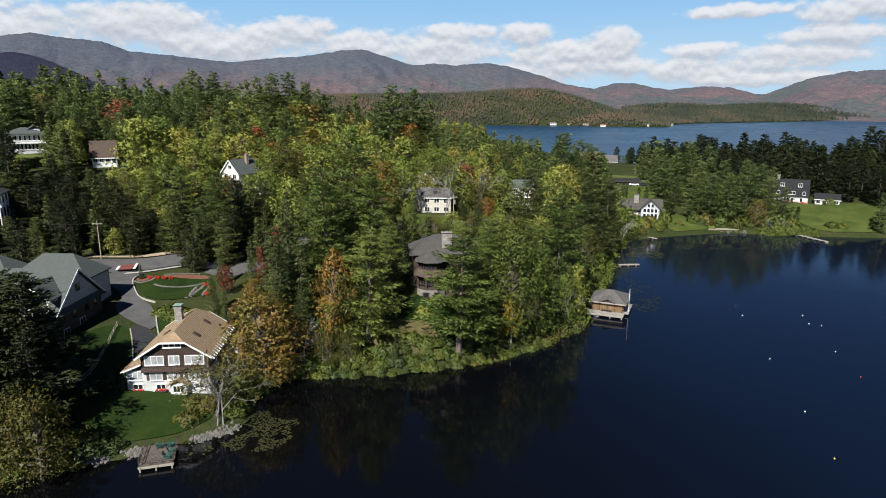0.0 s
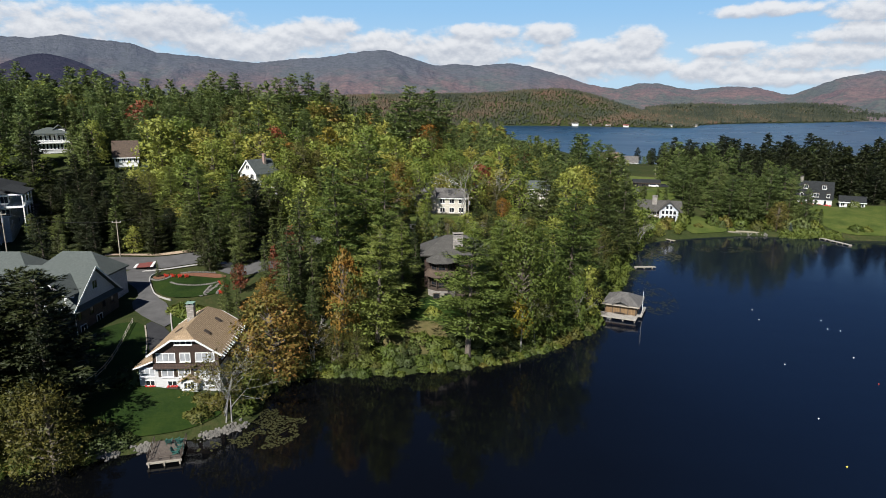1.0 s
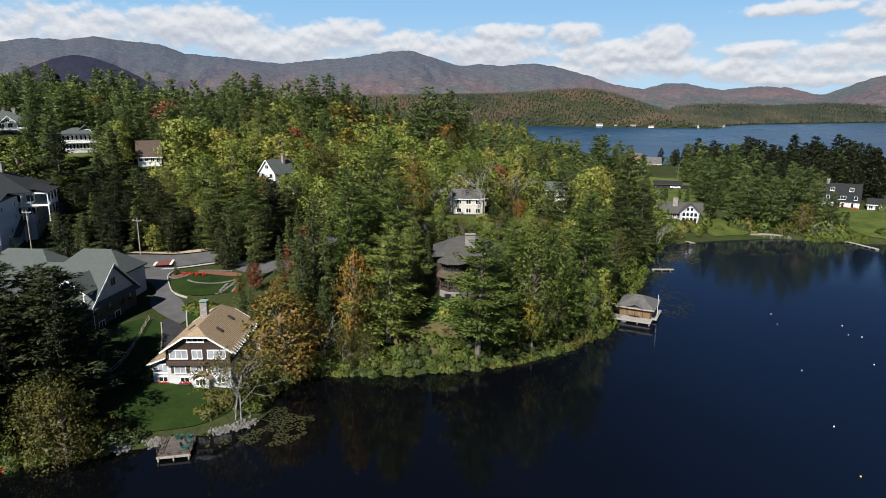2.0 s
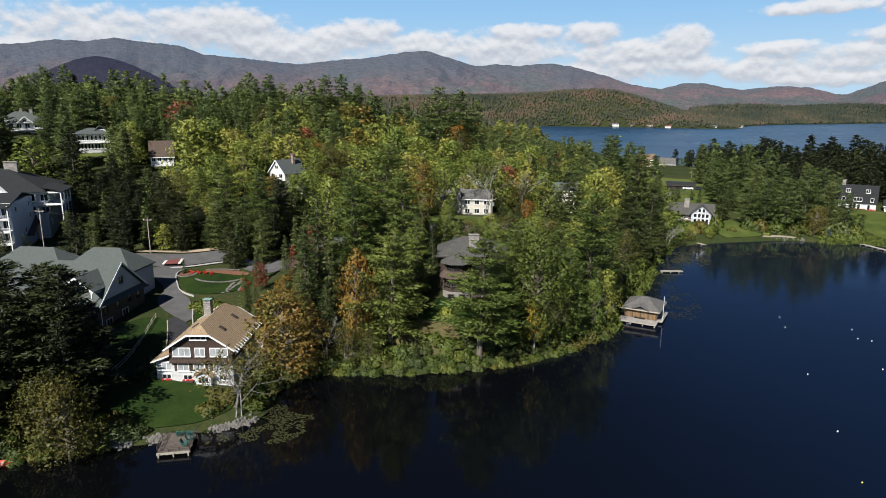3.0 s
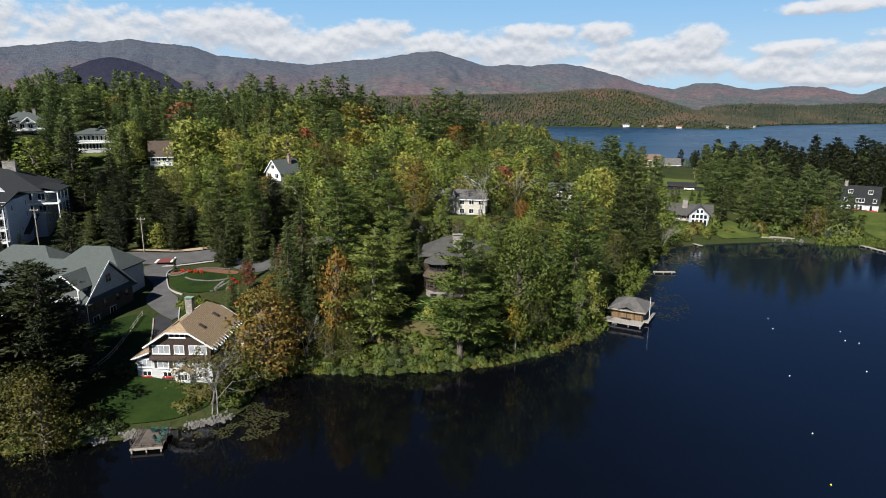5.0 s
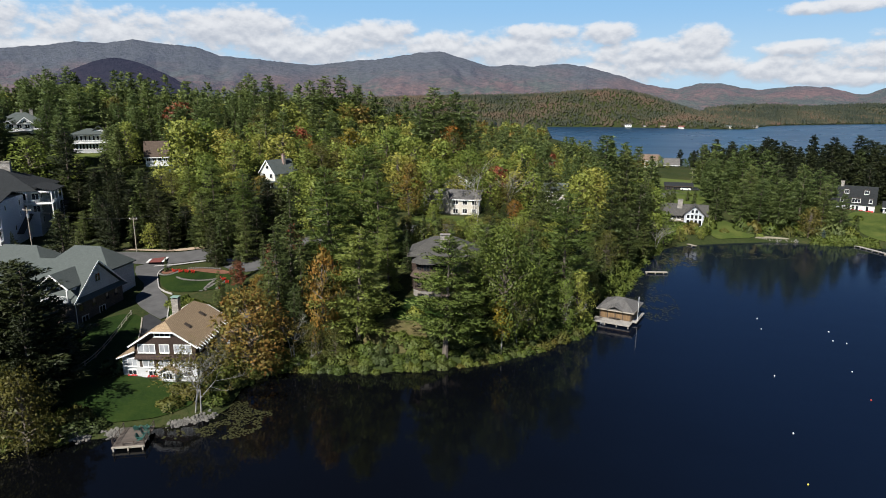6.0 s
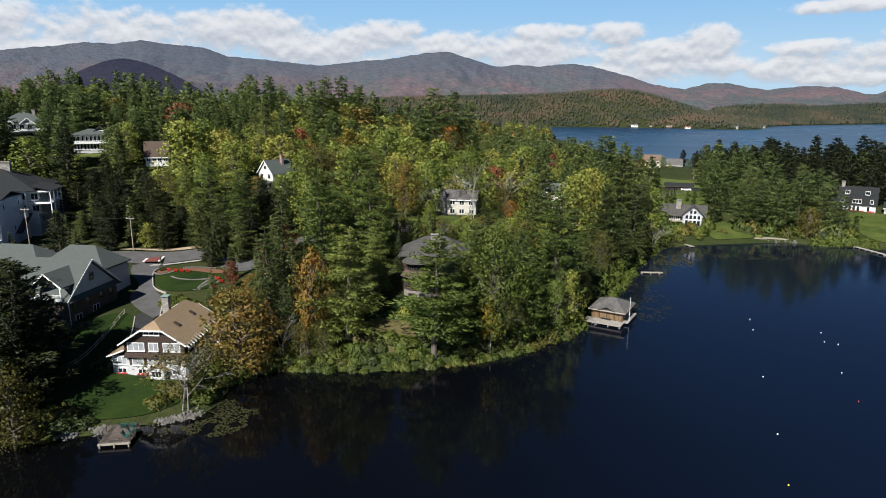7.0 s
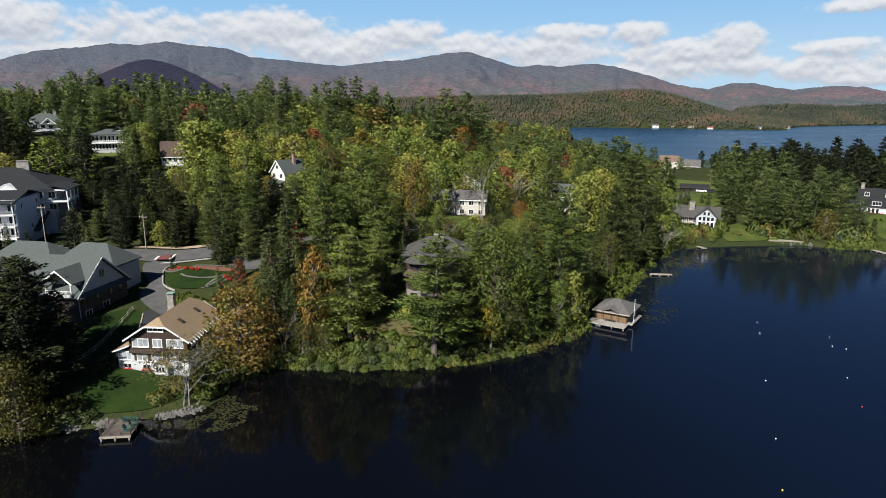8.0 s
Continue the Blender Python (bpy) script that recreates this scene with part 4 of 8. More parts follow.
def inn():
    top = empty("inn", pose(-68.3, 112.0, 4.6), "grey-blue gabled inn wing with green-grey roofs over a stone storey", "inn")
    Solid().box(-34, -7.4, -2.5, 0, 7.6, 4.6).done("stone_wall", DARKSTONE, top)
    Solid().box(-34, 7.65, -2.5, -2.2, 15.5, 6.9).done("rear_wall", CLAPBLUE, top)
    s = Solid()
    s.piece([(-34, -7.3, 4.6), (0.05, -7.3, 4.6), (0.05, 7.5, 4.6), (-34, 7.5, 4.6), (-34, 0.1, 10.9), (0.05, 0.1, 10.9)], [(0, 3, 2, 1), (1, 2, 5), (0, 4, 3), (0, 1, 5, 4), (2, 3, 4, 5)])
    s.done("gable_wall", CLAPBLUE, top, "blue-grey clapboard gable")
    Solid().slab([(0.0, -7.6, 5.2), (1.1, -7.6, 4.5), (1.1, 7.9, 4.5), (0.0, 7.9, 5.2)][::-1], 0.15).done("skirt_roof", ROOFGREEN, top)
    r = Solid()
    r.slab([(0.7, 0.1, 11.35), (0.7, -8.0, 4.65), (-34, -8.0, 4.65), (-34, 0.1, 11.35)][::-1], 0.25)
    r.slab([(0.7, 8.2, 4.65), (0.7, 0.1, 11.35), (-34, 0.1, 11.35), (-34, 8.2, 4.65)][::-1], 0.25)
    r.done("roof", ROOFGREEN, top)
    r = Solid()
    hip_roof(r, -17.0, -2.4, 7.0, 15.5, 7.4, 11.5, 0.6)
    r.done("rear_roof", ROOFGREEN, top)
    r = Solid()
    hip_roof(r, -34, -17.7, 7.0, 15.5, 7.4, 11.2, 0.6)
    r.done("rear_roof", ROOFGREEN, top)
    b = Solid()
    for y, z in ((-8.0, 4.6), (8.2, 4.6)):
        b.beam((0.74, 0.1, 11.2), (0.74, y, z - 0.1), 0.08, 0.3)
    b.done("bargeboard", WHITE, top)
    window(top, face(0.06, 0.1, 7.0, 90), 1.5, 1.5, 2, 1, CLAPBLUE, GLASS)
    for y, z in ((-4.6, -0.2), (0.6, 0.2)):
        window(top, face(0.02, y, z, 90), 1.7, 1.4, 2, 1, WHITE, GLASS)
    for y in (-5.4, -1.6, 2.4, 5.4):
        window(top, face(0.02, y, 2.5, 90), 1.0, 1.3, 1, 1, DARKWOOD, GLASS)
    # balcony dormer on the lake slope
    x0, x1, yf = -6.4, -0.6, -7.9
    Solid().box(x0, yf + 2.4, 5.0, x1, -2.0, 7.8).done("dormer_wall", CLAPBLUE, top)
    Solid().box(x0, yf, 4.6, x1, -2.0, 5.1).done("balcony_floor", WHITE, top)
    d = Solid()
    xm = (x0 + x1) / 2
    d.slab([(x0 - 0.5, yf - 0.3, 7.6), (xm, yf - 0.3, 10.3), (xm, 0, 10.3), (x0 - 0.5, 0, 7.6)][::-1], 0.2).slab([(xm, yf - 0.3, 10.3), (x1 + 0.5, yf - 0.3, 7.6), (x1 + 0.5, 0, 7.6), (xm, 0, 10.3)][::-1], 0.2)
    d.done("dormer_roof", ROOFGREEN, top)
    t = Solid().beam((x0 - 0.5, yf - 0.34, 7.45), (xm, yf - 0.34, 10.15), 0.08, 0.3).beam((xm, yf - 0.34, 10.15), (x1 + 0.5, yf - 0.34, 7.45), 0.08, 0.3)
    t.box(x0, yf, 5.0, x0 + 0.2, yf + 0.2, 8.0).box(x1 - 0.2, yf, 5.0, x1, yf + 0.2, 8.0)
    t.done("dormer_trim", WHITE, top)
    rail(top, [(x0, yf + 0.1, 5.1), (x1, yf + 0.1, 5.1)], 0.9, WHITE, 0.2)
    window(top, face(xm + 0.8, yf + 2.38, 5.2), 2.2, 2.0, 2, 1, WHITE, GLASS)
    for x in (-32, -27, -22, -17, -12, -9):
        window(top, face(x, -7.42, 1.6), 1.5, 1.6, 2, 1, WHITE, GLASS)
    Solid().tube((1.0, -8.1, 4.5), (1.0, -8.1, -1.0), 0.06).done("downpipe", WHITE, top)
    v = Solid()
    for x, y in ((-8.5, 3.5), (-16.0, 3.2)):
        v.tube((x, y, 8.0), (x, y, 9.6), 0.13)
    v.done("vent_pipe", STEEL, top)


def hotel():
    top = empty("hotel", pose(-109.5, 142.0, 9.0, 0, 0, 23), "white clapboard hotel with verandas, shade-tinted blue wing and dark hip roof", "hotel")
    L, D, ze, E = 44.0, 16.8, 13.2, -4.5
    Solid().box(-L, 0, -3, E, D, ze).done("side_wing", SHADECLAP, top)
    r = Solid().slab([(-L - 0.5, -2.9, ze - 0.5), (E + 0.45, -2.9, ze - 0.5), (E + 0.45, D / 2, ze + 1.7), (-L - 0.5, D / 2, ze + 1.7)], 0.25)
    r.slab([(-L - 0.5, D / 2, ze + 1.7), (E + 0.45, D / 2, ze + 1.7), (E + 0.45, D + 0.5, ze - 0.1), (-L - 0.5, D + 0.5, ze - 0.1)], 0.25)
    r.done("wing_roof", ROOFDARK, top)
    c = Solid().box(-L, -0.1, ze - 0.5, E + 0.1, 0.1, ze + 0.1)
    c.done("cornice", WHITE, top)
    for level in (0.4, 3.5, 6.6, 9.7):
        Solid().box(-L, -2.4, level - 0.25, E, -0.02, level).done("gallery", WHITE, top)
        rail(top, [(-L, -2.3, level), (E, -2.3, level)], 0.9, WHITE, 0.5)
        for x in np.arange(-L + 2, E, 3.3):
            window(top, face(x, -0.01, level + 0.4), 1.5, 1.9, 2, 1, WHITE, GLASS)
    for x in np.arange(-L, E + 0.1, 3.29):
        Solid().box(x - 0.12, -2.42, -2.0, x + 0.12, -2.18, ze - 0.3).done("post", WHITE, top)
    for y in (3.5, 9.0, 13.6):
        for z in (4.4, 7.6, 10.6):
            if (y, z) in ((3.5, 10.6), (13.6, 10.6), (9.0, 4.4), (13.6, 7.6)):
                window(top, face(E + 0.01, y, z, 90), 0.9, 1.3, 1, 2, WHITE, GLASS)
    s = Solid()
    s.slab([(E + 0.02, 9.0, 3.6), (E + 1.6, 9.0, 3.6), (E + 1.6, 18, 7.4), (E + 0.02, 18, 7.4)], 0.3)
    s.done("side_roof", DARKWOOD, top)
    # main block behind
    x0, x1, y0, y1, e = -46.0, -1.5, 18.5, 38.0, 13.8
    Solid().box(x0, y0, -3, x1, y1, e).done("main_block", CLAP, top)
    r = Solid()
    hip_roof(r, x0, x1, y0 - 2.0, y1, e + 0.2, e + 5.6, 0.8)
    main = r.done("main_roof", ROOFDARK, top)
    for x in (-12.5, -32):
        g = Solid().slab([(x - 3, y0 - 3.0, e + 0.2), (x, y0 - 3.0, e + 1.9), (x, y0 + 3, e + 1.9), (x - 3, y0 + 3, e + 0.2)][::-1], 0.2)
        g.slab([(x, y0 - 3.0, e + 1.9), (x + 3, y0 - 3.0, e + 0.2), (x + 3, y0 + 3, e + 0.2), (x, y0 + 3, e + 1.9)][::-1], 0.2)
        g.prism([(x - 2.7, e + 0.1), (x + 2.7, e + 0.1), (x, e + 1.6)], y0 - 2.9, y0 + 1)
        g.done("pediment", WHITE, top)
    for x in np.arange(x0 + 2, x1, 3.0):
        for z in (e - 2.6, e - 6.0):
            window(top, face(x, y0 - 0.01, z), 1.7, 1.7, 2, 1, WHITE, GLASS)
    for x in np.arange(x0, x1 + 0.1, 3.03):
        Solid().box(x - 0.13, y0 - 2.2, -3, x + 0.13, y0 - 1.95, e).done("post", WHITE, top)
    p = Solid().box(x0, y0 - 2.3, e - 0.5, x1, y0 - 1.9, e + 0.05).box(x0, y0 - 2.2, e - 3.6, x1, y0 - 0.02, e - 3.4)
    p.done("veranda", WHITE, top)
    rail(top, [(x0, y0 - 2.1, e - 3.4), (x1, y0 - 2.1, e - 3.4)], 0.9, WHITE, 0.5)
    for z in (e - 2.6, e - 6.0, e - 9.4):
        for y in (y0 + 3, y0 + 9, y0 + 15):
            window(top, face(x1 + 0.01, y, z, 90), 1.2, 1.6, 2, 1, WHITE, GLASS)
    # open porch with stairs at the end of the main block
    Solid().box(x1 + 0.02, y0 - 2.0, e - 3.7, x1 + 4.2, y0 + 8.0, e - 3.4).done("porch_floor", WHITE, top)
    Solid().box(x1 + 0.02, y0 - 2.0, e - 0.4, x1 + 4.3, y0 + 8.2, e + 0.0).done("porch_beam", WHITE, top)
    Solid().slab([(x1 - 0.5, y0 - 2.5, e + 1.5), (x1 + 4.8, y0 - 2.5, e + 0.1), (x1 + 4.8, y0 + 8.8, e + 0.1), (x1 - 0.5, y0 + 8.8, e + 1.5)], 0.2).done("porch_roof", ROOFDARK, top)
    for y in (y0 - 1.8, y0 + 1.4, y0 + 4.6, y0 + 7.8):
        Solid().box(x1 + 3.9, y - 0.13, -3, x1 + 4.16, y + 0.13, e - 0.4).done("post", WHITE, top)
    rail(top, [(x1 + 4.05, y0 - 1.8, e - 3.4), (x1 + 4.05, y0 + 7.8, e - 3.4)], 0.9, WHITE, 0.5)
    for k in range(12):
        Solid().box(x1 + 4.4, y0 - 1.4 + k * 0.62, e - 8.0 + k * 0.36, x1 + 6.2, y0 - 0.7 + k * 0.62, e - 7.8 + k * 0.36).done("stair_tread", DARKWOOD, top)
    chimney(top, -11.5, 27.5, e + 3.0, e + 7.2, 3.2, 1.4, STONE, STONE)
    chimney(top, -20.5, 27.0, e + 3.0, e + 7.6, 1.3, 1.3, BRICK, STONE)


def cottage(name, x, y, z, rot, w, d, h, rise, wall, roof, label, hip=False, floors=1, cols=3, chim=None, front_gable=True, trim=WHITE, pane=GLASS):
    """A plain house; its front looks to -y, the ridge runs along y (front gable) or along x."""
    top = empty(name, pose(x, y, z, 0, 0, rot), label, "house")
    s = Solid().box(-w / 2, 0, -3, w / 2, d, h - 0.25)
    r, t = Solid(), Solid()
    if hip:
        hip_roof(r, -w / 2, w / 2, 0, d, h, h + rise, 0.6)
        t.box(-w / 2 - 0.6, -0.66, h - 0.3, w / 2 + 0.6, -0.6, h)
    elif front_gable:
        s.prism([(-w / 2, h - 0.25), (w / 2, h - 0.25), (0, h + rise - 0.28)], 0, d)
        gable_roof(r, -w / 2, w / 2, 0, d, h, h + rise, 0.5)
        k = rise / (w / 2)
        for e in (-1, 1):
            t.beam((0, -0.54, h + rise - 0.1), (e * (w / 2 + 0.5), -0.54, h - 0.5 * k - 0.1), 0.08, 0.28)
    else:
        s.piece([(-w / 2, 0, h - 0.25), (w / 2, 0, h - 0.25), (w / 2, d, h - 0.25), (-w / 2, d, h - 0.25), (-w / 2, d / 2, h + rise - 0.28), (w / 2, d / 2, h + rise - 0.28)], [(0, 3, 2, 1), (0, 1, 5, 4), (2, 3, 4, 5), (1, 2, 5), (0, 4, 3)])
        k = rise / (d / 2)
        r.slab([(-w / 2 - 0.5, -0.5, h - 0.5 * k), (w / 2 + 0.5, -0.5, h - 0.5 * k), (w / 2 + 0.5, d / 2, h + rise), (-w / 2 - 0.5, d / 2, h + rise)], 0.2)
        r.slab([(-w / 2 - 0.5, d / 2, h + rise), (w / 2 + 0.5, d / 2, h + rise), (w / 2 + 0.5, d + 0.5, h - 0.5 * k), (-w / 2 - 0.5, d + 0.5, h - 0.5 * k)], 0.2)
        t.box(-w / 2 - 0.5, -0.56, h - 0.5 * k - 0.3, w / 2 + 0.5, -0.5, h - 0.5 * k)
    s.done("wall", wall, top)
    r.done("roof", roof, top)
    t.done("trim", trim, top)
    for f in range(floors):
        zf = h - 2.9 * (floors - f) + 0.9
        for c in range(cols):
            window(top, face(-w / 2 + w * (c + 0.5) / cols, -0.01, zf), min(1.5, w / cols * 0.62), 1.4, 2, 1, trim, pane)
        for c in range(max(1, int(d / 4))):
            window(top, face(w / 2 + 0.01, d * (c + 0.5) / max(1, int(d / 4)), zf, 90), 1.2, 1.4, 2, 1, trim, pane)
            window(top, face(-w / 2 - 0.01, d * (c + 0.5) / max(1, int(d / 4)), zf, -90), 1.2, 1.4, 2, 1, trim, pane)
    if chim:
        chimney(top, *chim)
    return top


def white_gable_house():
    top = cottage("house", -68.5, 201.5, 18.2, -30, 7.6, 9.5, 6.2, 4.0, CREAM, ROOFGREEN, "white clapboard house with green-grey gable roof and brick chimney", floors=2, cols=2, chim=(1.3, 6.0, 7.6, 11.7, 0.9, 0.9, BRICK, BRICK))
    window(top, face(0, -0.01, 7.3), 1.4, 1.1, 2, 1, WHITE, GLASS)
    Solid().slab([(-4.6, -2.6, 2.9), (4.6, -2.6, 2.9), (4.6, 0, 3.5), (-4.6, 0, 3.5)], 0.15).done("porch_roof", ROOFGREEN, top)
    for x in (-4.2, -1.4, 1.4, 4.2):
        Solid().box(x - 0.1, -2.4, -2, x + 0.1, -2.2, 2.9).done("porch_post", WHITE, top)


def windowed_house():
    top = empty("house", pose(-147.6, 223.3, 28.6, 0, 0, 34), "white house with two long rows of windows under the trees", "house")
    Solid().box(-6.2, 0, -4, 6.2, 10, 6.4).done("wall", CLAP, top)
    Solid().box(-6.6, -1.2, 6.2, 6.6, -0.02, 6.5).done("eave", WHITE, top)
    Solid().box(-6.6, -1.2, 3.1, 6.6, -0.02, 3.4).done("balcony_roof", WHITE, top)
    r = Solid()
    hip_roof(r, -6.2, 6.2, -0.8, 10, 6.6, 8.6, 0.5)
    r.done("roof", ROOFGREEN, top)
    g = Solid()
    gable_roof(g, 1.2, 5.0, 2.0, 8.0, 8.0, 9.6, 0.4)
    g.done("dormer_roof", ROOFGREEN, top)
    Solid().box(1.3, 2.1, 6.6, 4.9, 7.9, 8.1).done("dormer_wall", CLAP, top)
    window(top, face(3.1, 2.09, 7.0), 2.2, 0.8, 3, 1, WHITE, GLASS)
    for z, n, hh in ((1.0, 11, 1.9), (4.2, 9, 1.7)):
        for i in range(n):
            window(top, face(-5.6 + 11.2 * i / (n - 1), -0.01, z), 0.62, hh, 1, 1, WHITE, GLASS, 0.14)
    for x in (-3, 0, 3):
        window(top, face(x, -0.01, -1.6), 1.0, 1.2, 2, 1, WHITE, GLASS)
    Solid().box(6.2, 2.0, 0.2, 11.5, 4.0, 0.45).done("deck", WHITE, top)
    rail(top, [(6.2, 2.0, 0.45), (11.5, 2.0, 0.45)], 0.9, WHITE, 0.4)


def hill_house():
    top = empty("house", pose(-173.5, 221.0, 35.5, 0, 0, 36), "white house with dark green hip roof and two small gables", "house")
    Solid().box(-7.4, 0, -4, 7.4, 11, 4.0).done("wall", CLAP, top)
    r = Solid()
    hip_roof(r, -7.4, 7.4, -0.4, 11, 4.0, 7.6, 0.8)
    r.done("roof", ROOFGREEN, top)
    for x in (-5.4, 1.4):
        g = Solid()
        gable_roof(g, x - 2.2, x + 2.2, -1.2, 3.0, 3.9, 5.8, 0.4)
        g.done("dormer_roof", ROOFGREEN, top)
        Solid().prism([(x - 2.1, 3.6), (x + 2.1, 3.6), (x, 5.5)], -1.15, 2.0).done("dormer_wall", WHITE, top)
        Solid().beam((x - 2.6, -1.64, 3.5), (x, -1.64, 5.75), 0.1, 0.3).beam((x, -1.64, 5.75), (x + 2.6, -1.64, 3.5), 0.1, 0.3).done("dormer_trim", WHITE, top)
        window(top, face(x, -1.17, 3.7), 1.2, 0.9, 2, 1, WHITE, GLASS)
    for x in (-5.8, -3.2, -0.6, 2.0, 5.0):
        window(top, face(x, -0.01, 1.6), 1.4, 1.5, 2, 1, WHITE, GLASS)
        window(top, face(x, -0.01, -1.4), 1.4, 1.5, 2, 1, WHITE, GLASS)
    Solid().box(-6.0, -2.0, 0.6, 6.0, -0.02, 0.85).done("balcony", WHITE, top)
    rail(top, [(-6, -1.9, 0.85), (6, -1.9, 0.85)], 0.9, WHITE, 0.4)
    chimney(top, 3.4, 5.5, 5.5, 8.6, 1.1, 0.9, STONE, STONE)
    chimney(top, 0.2, 5.5, 5.5, 8.4, 0.8, 0.8, STONE, STONE)


def beige_house():
    top = cottage("house", -6.5, 202.8, 11.6, -2, 18.5, 8.5, 5.2, 2.4, CLAPTAN, ROOFGREY, "beige two-storey house with stone chimney and grey roof", floors=2, cols=6, front_gable=False)
    chimney(top, -1.6, -0.5, -2, 8.2, 1.9, 1.0, STONE, STONE)


def grey_house():
    top = empty("house", pose(78.5, 241.0, 2.8, 0, 0, -14), "grey lake house with stone chimney and glazed white gable", "house")
    Solid().box(-8.5, 0, -2, 7.0, 10, 4.4).done("wall", DARKSH, top)
    r = Solid()
    r.slab([(-9.2, -0.8, 3.9), (7.6, -0.8, 3.9), (7.6, 5, 7.6), (-9.2, 5, 7.6)], 0.2).slab([(-9.2, 5, 7.6), (7.6, 5, 7.6), (7.6, 10.8, 3.9), (-9.2, 10.8, 3.9)], 0.2)
    gable_roof(r, -0.8, 6.2, -1.0, 6, 4.8, 7.9, 0.5)
    r.done("roof", ROOFSLATE, top)
    Solid().prism([(-0.8, -1.0), (6.2, -1.0), (6.2, 4.8), (2.7, 7.7), (-0.8, 4.8)], -0.9, 5).done("gable_wall", CLAPBLUE, top)
    for x in (0.6, 2.0, 3.4, 4.8):
        window(top, face(x, -0.91, 0.4), 1.0, 2.1, 1, 1, WHITE, GLASS)
        window(top, face(x, -0.91, 3.0), 1.0, 1.4, 1, 1, WHITE, GLASS)
    for x in (2.0, 3.4):
        window(top, face(x, -0.91, 5.0), 0.9, 1.3, 1, 1, WHITE, GLASS)
    Solid().box(-8.5, -2.6, 1.9, -0.9, -0.02, 2.15).done("deck", TIMBER, top)
    rail(top, [(-8.5, -2.5, 2.15), (-0.9, -2.5, 2.15)], 0.9, TIMBER, 0.4)
    for x in (-7, -4.8, -2.6):
        window(top, face(x, -0.01, 2.4), 1.4, 1.5, 2, 1, WHITE, GLASS)
        window(top, face(x, -0.01, -0.2), 1.4, 1.6, 2, 1, WHITE, GLASS)
    chimney(top, -2.6, 3.2, 3.0, 9.2, 1.8, 1.2, STONE, STONE)


def gambrel_house():
    top = empty("house", pose(150.5, 267.5, 6.0, 0, 0, -26), "dark-shingled gambrel house over a white ground floor with dormers", "house")
    w, d = 13.0, 9.0
    Solid().box(-w / 2, 0, -2, w / 2, d, 2.7).done("lower_wall", CLAP, top)
    Solid().piece([(-w / 2, 0, 2.7), (w / 2, 0, 2.7), (w / 2, d, 2.7), (-w / 2, d, 2.7), (-w / 2, 1.5, 6.6), (w / 2, 1.5, 6.6), (w / 2, d - 1.5, 6.6), (-w / 2, d - 1.5, 6.6), (-w / 2, d / 2, 9.4), (w / 2, d / 2, 9.4)],
                  [(0, 3, 2, 1), (0, 1, 5, 4), (4, 5, 9, 8), (8, 9, 6, 7), (7, 6, 2, 3), (1, 2, 6, 9, 5), (0, 4, 8, 7, 3)]).done("upper_wall", DARKSH, top)
    r = Solid()
    a, b = -w / 2 - 0.4, w / 2 + 0.4
    r.slab([(a, -0.4, 2.7), (b, -0.4, 2.7), (b, 1.45, 6.75), (a, 1.45, 6.75)], 0.18).slab([(a, 1.4, 6.75), (b, 1.4, 6.75), (b, d / 2, 9.6), (a, d / 2, 9.6)], 0.18)
    r.slab([(a, d / 2, 9.6), (b, d / 2, 9.6), (b, d - 1.4, 6.75), (a, d - 1.4, 6.75)], 0.18).slab([(a, d - 1.45, 6.75), (b, d - 1.45, 6.75), (b, d + 0.4, 2.7), (a, d + 0.4, 2.7)], 0.18)
    r.done("roof", ROOFDARK, top)
    for x in (-3.6, 3.2):
        Solid().prism([(x - 1.1, 6.5), (x + 1.1, 6.5), (x + 1.1, 8.3), (x, 8.9), (x - 1.1, 8.3)], 1.2, 4.2).done("dormer", DARKSH, top)
        window(top, face(x, 1.19, 6.8), 1.4, 1.3, 2, 2, WHITE, GLASS)
    for x, ww in ((-4.9, 1.0), (0.0, 2.8), (4.9, 1.0)):
        Solid().box(x - ww / 2 - 0.3, -0.3, 3.0, x + ww / 2 + 0.3, 2.0, 5.4).done("bay", DARKSH, top)
        window(top, face(x, -0.31, 3.5), ww, 1.3, 3 if ww > 2 else 1, 1, WHITE, GLASS)
    for x in (-5.0, -2.2, -0.8, 0.6, 4.0):
        window(top, face(x, -0.01, 0.2), 0.9, 1.9, 1, 1, WHITE, GLASS)
    g = Solid()
    rr = random.Random(4)
    for i in range(60):
        g.ball((rr.uniform(-6, 6), rr.uniform(-1.3, -0.5), -0.1 + rr.uniform(0, 0.5)), 0.28, 5, 3)
    g.done("flower_bed", REDFLOWER, top)
    chimney(top, -5.4, d / 2, 7.5, 11.2, 1.2, 1.0, STONE, STONE)
    Solid().slab([(-13, 3, 3.2), (-6.6, 3, 3.2), (-6.6, 7, 4.2), (-13, 7, 4.2)], 0.2).box(-12.6, 3.4, -2, -6.6, 7, 3.0).done("side_wing", ROOFDARK, top)


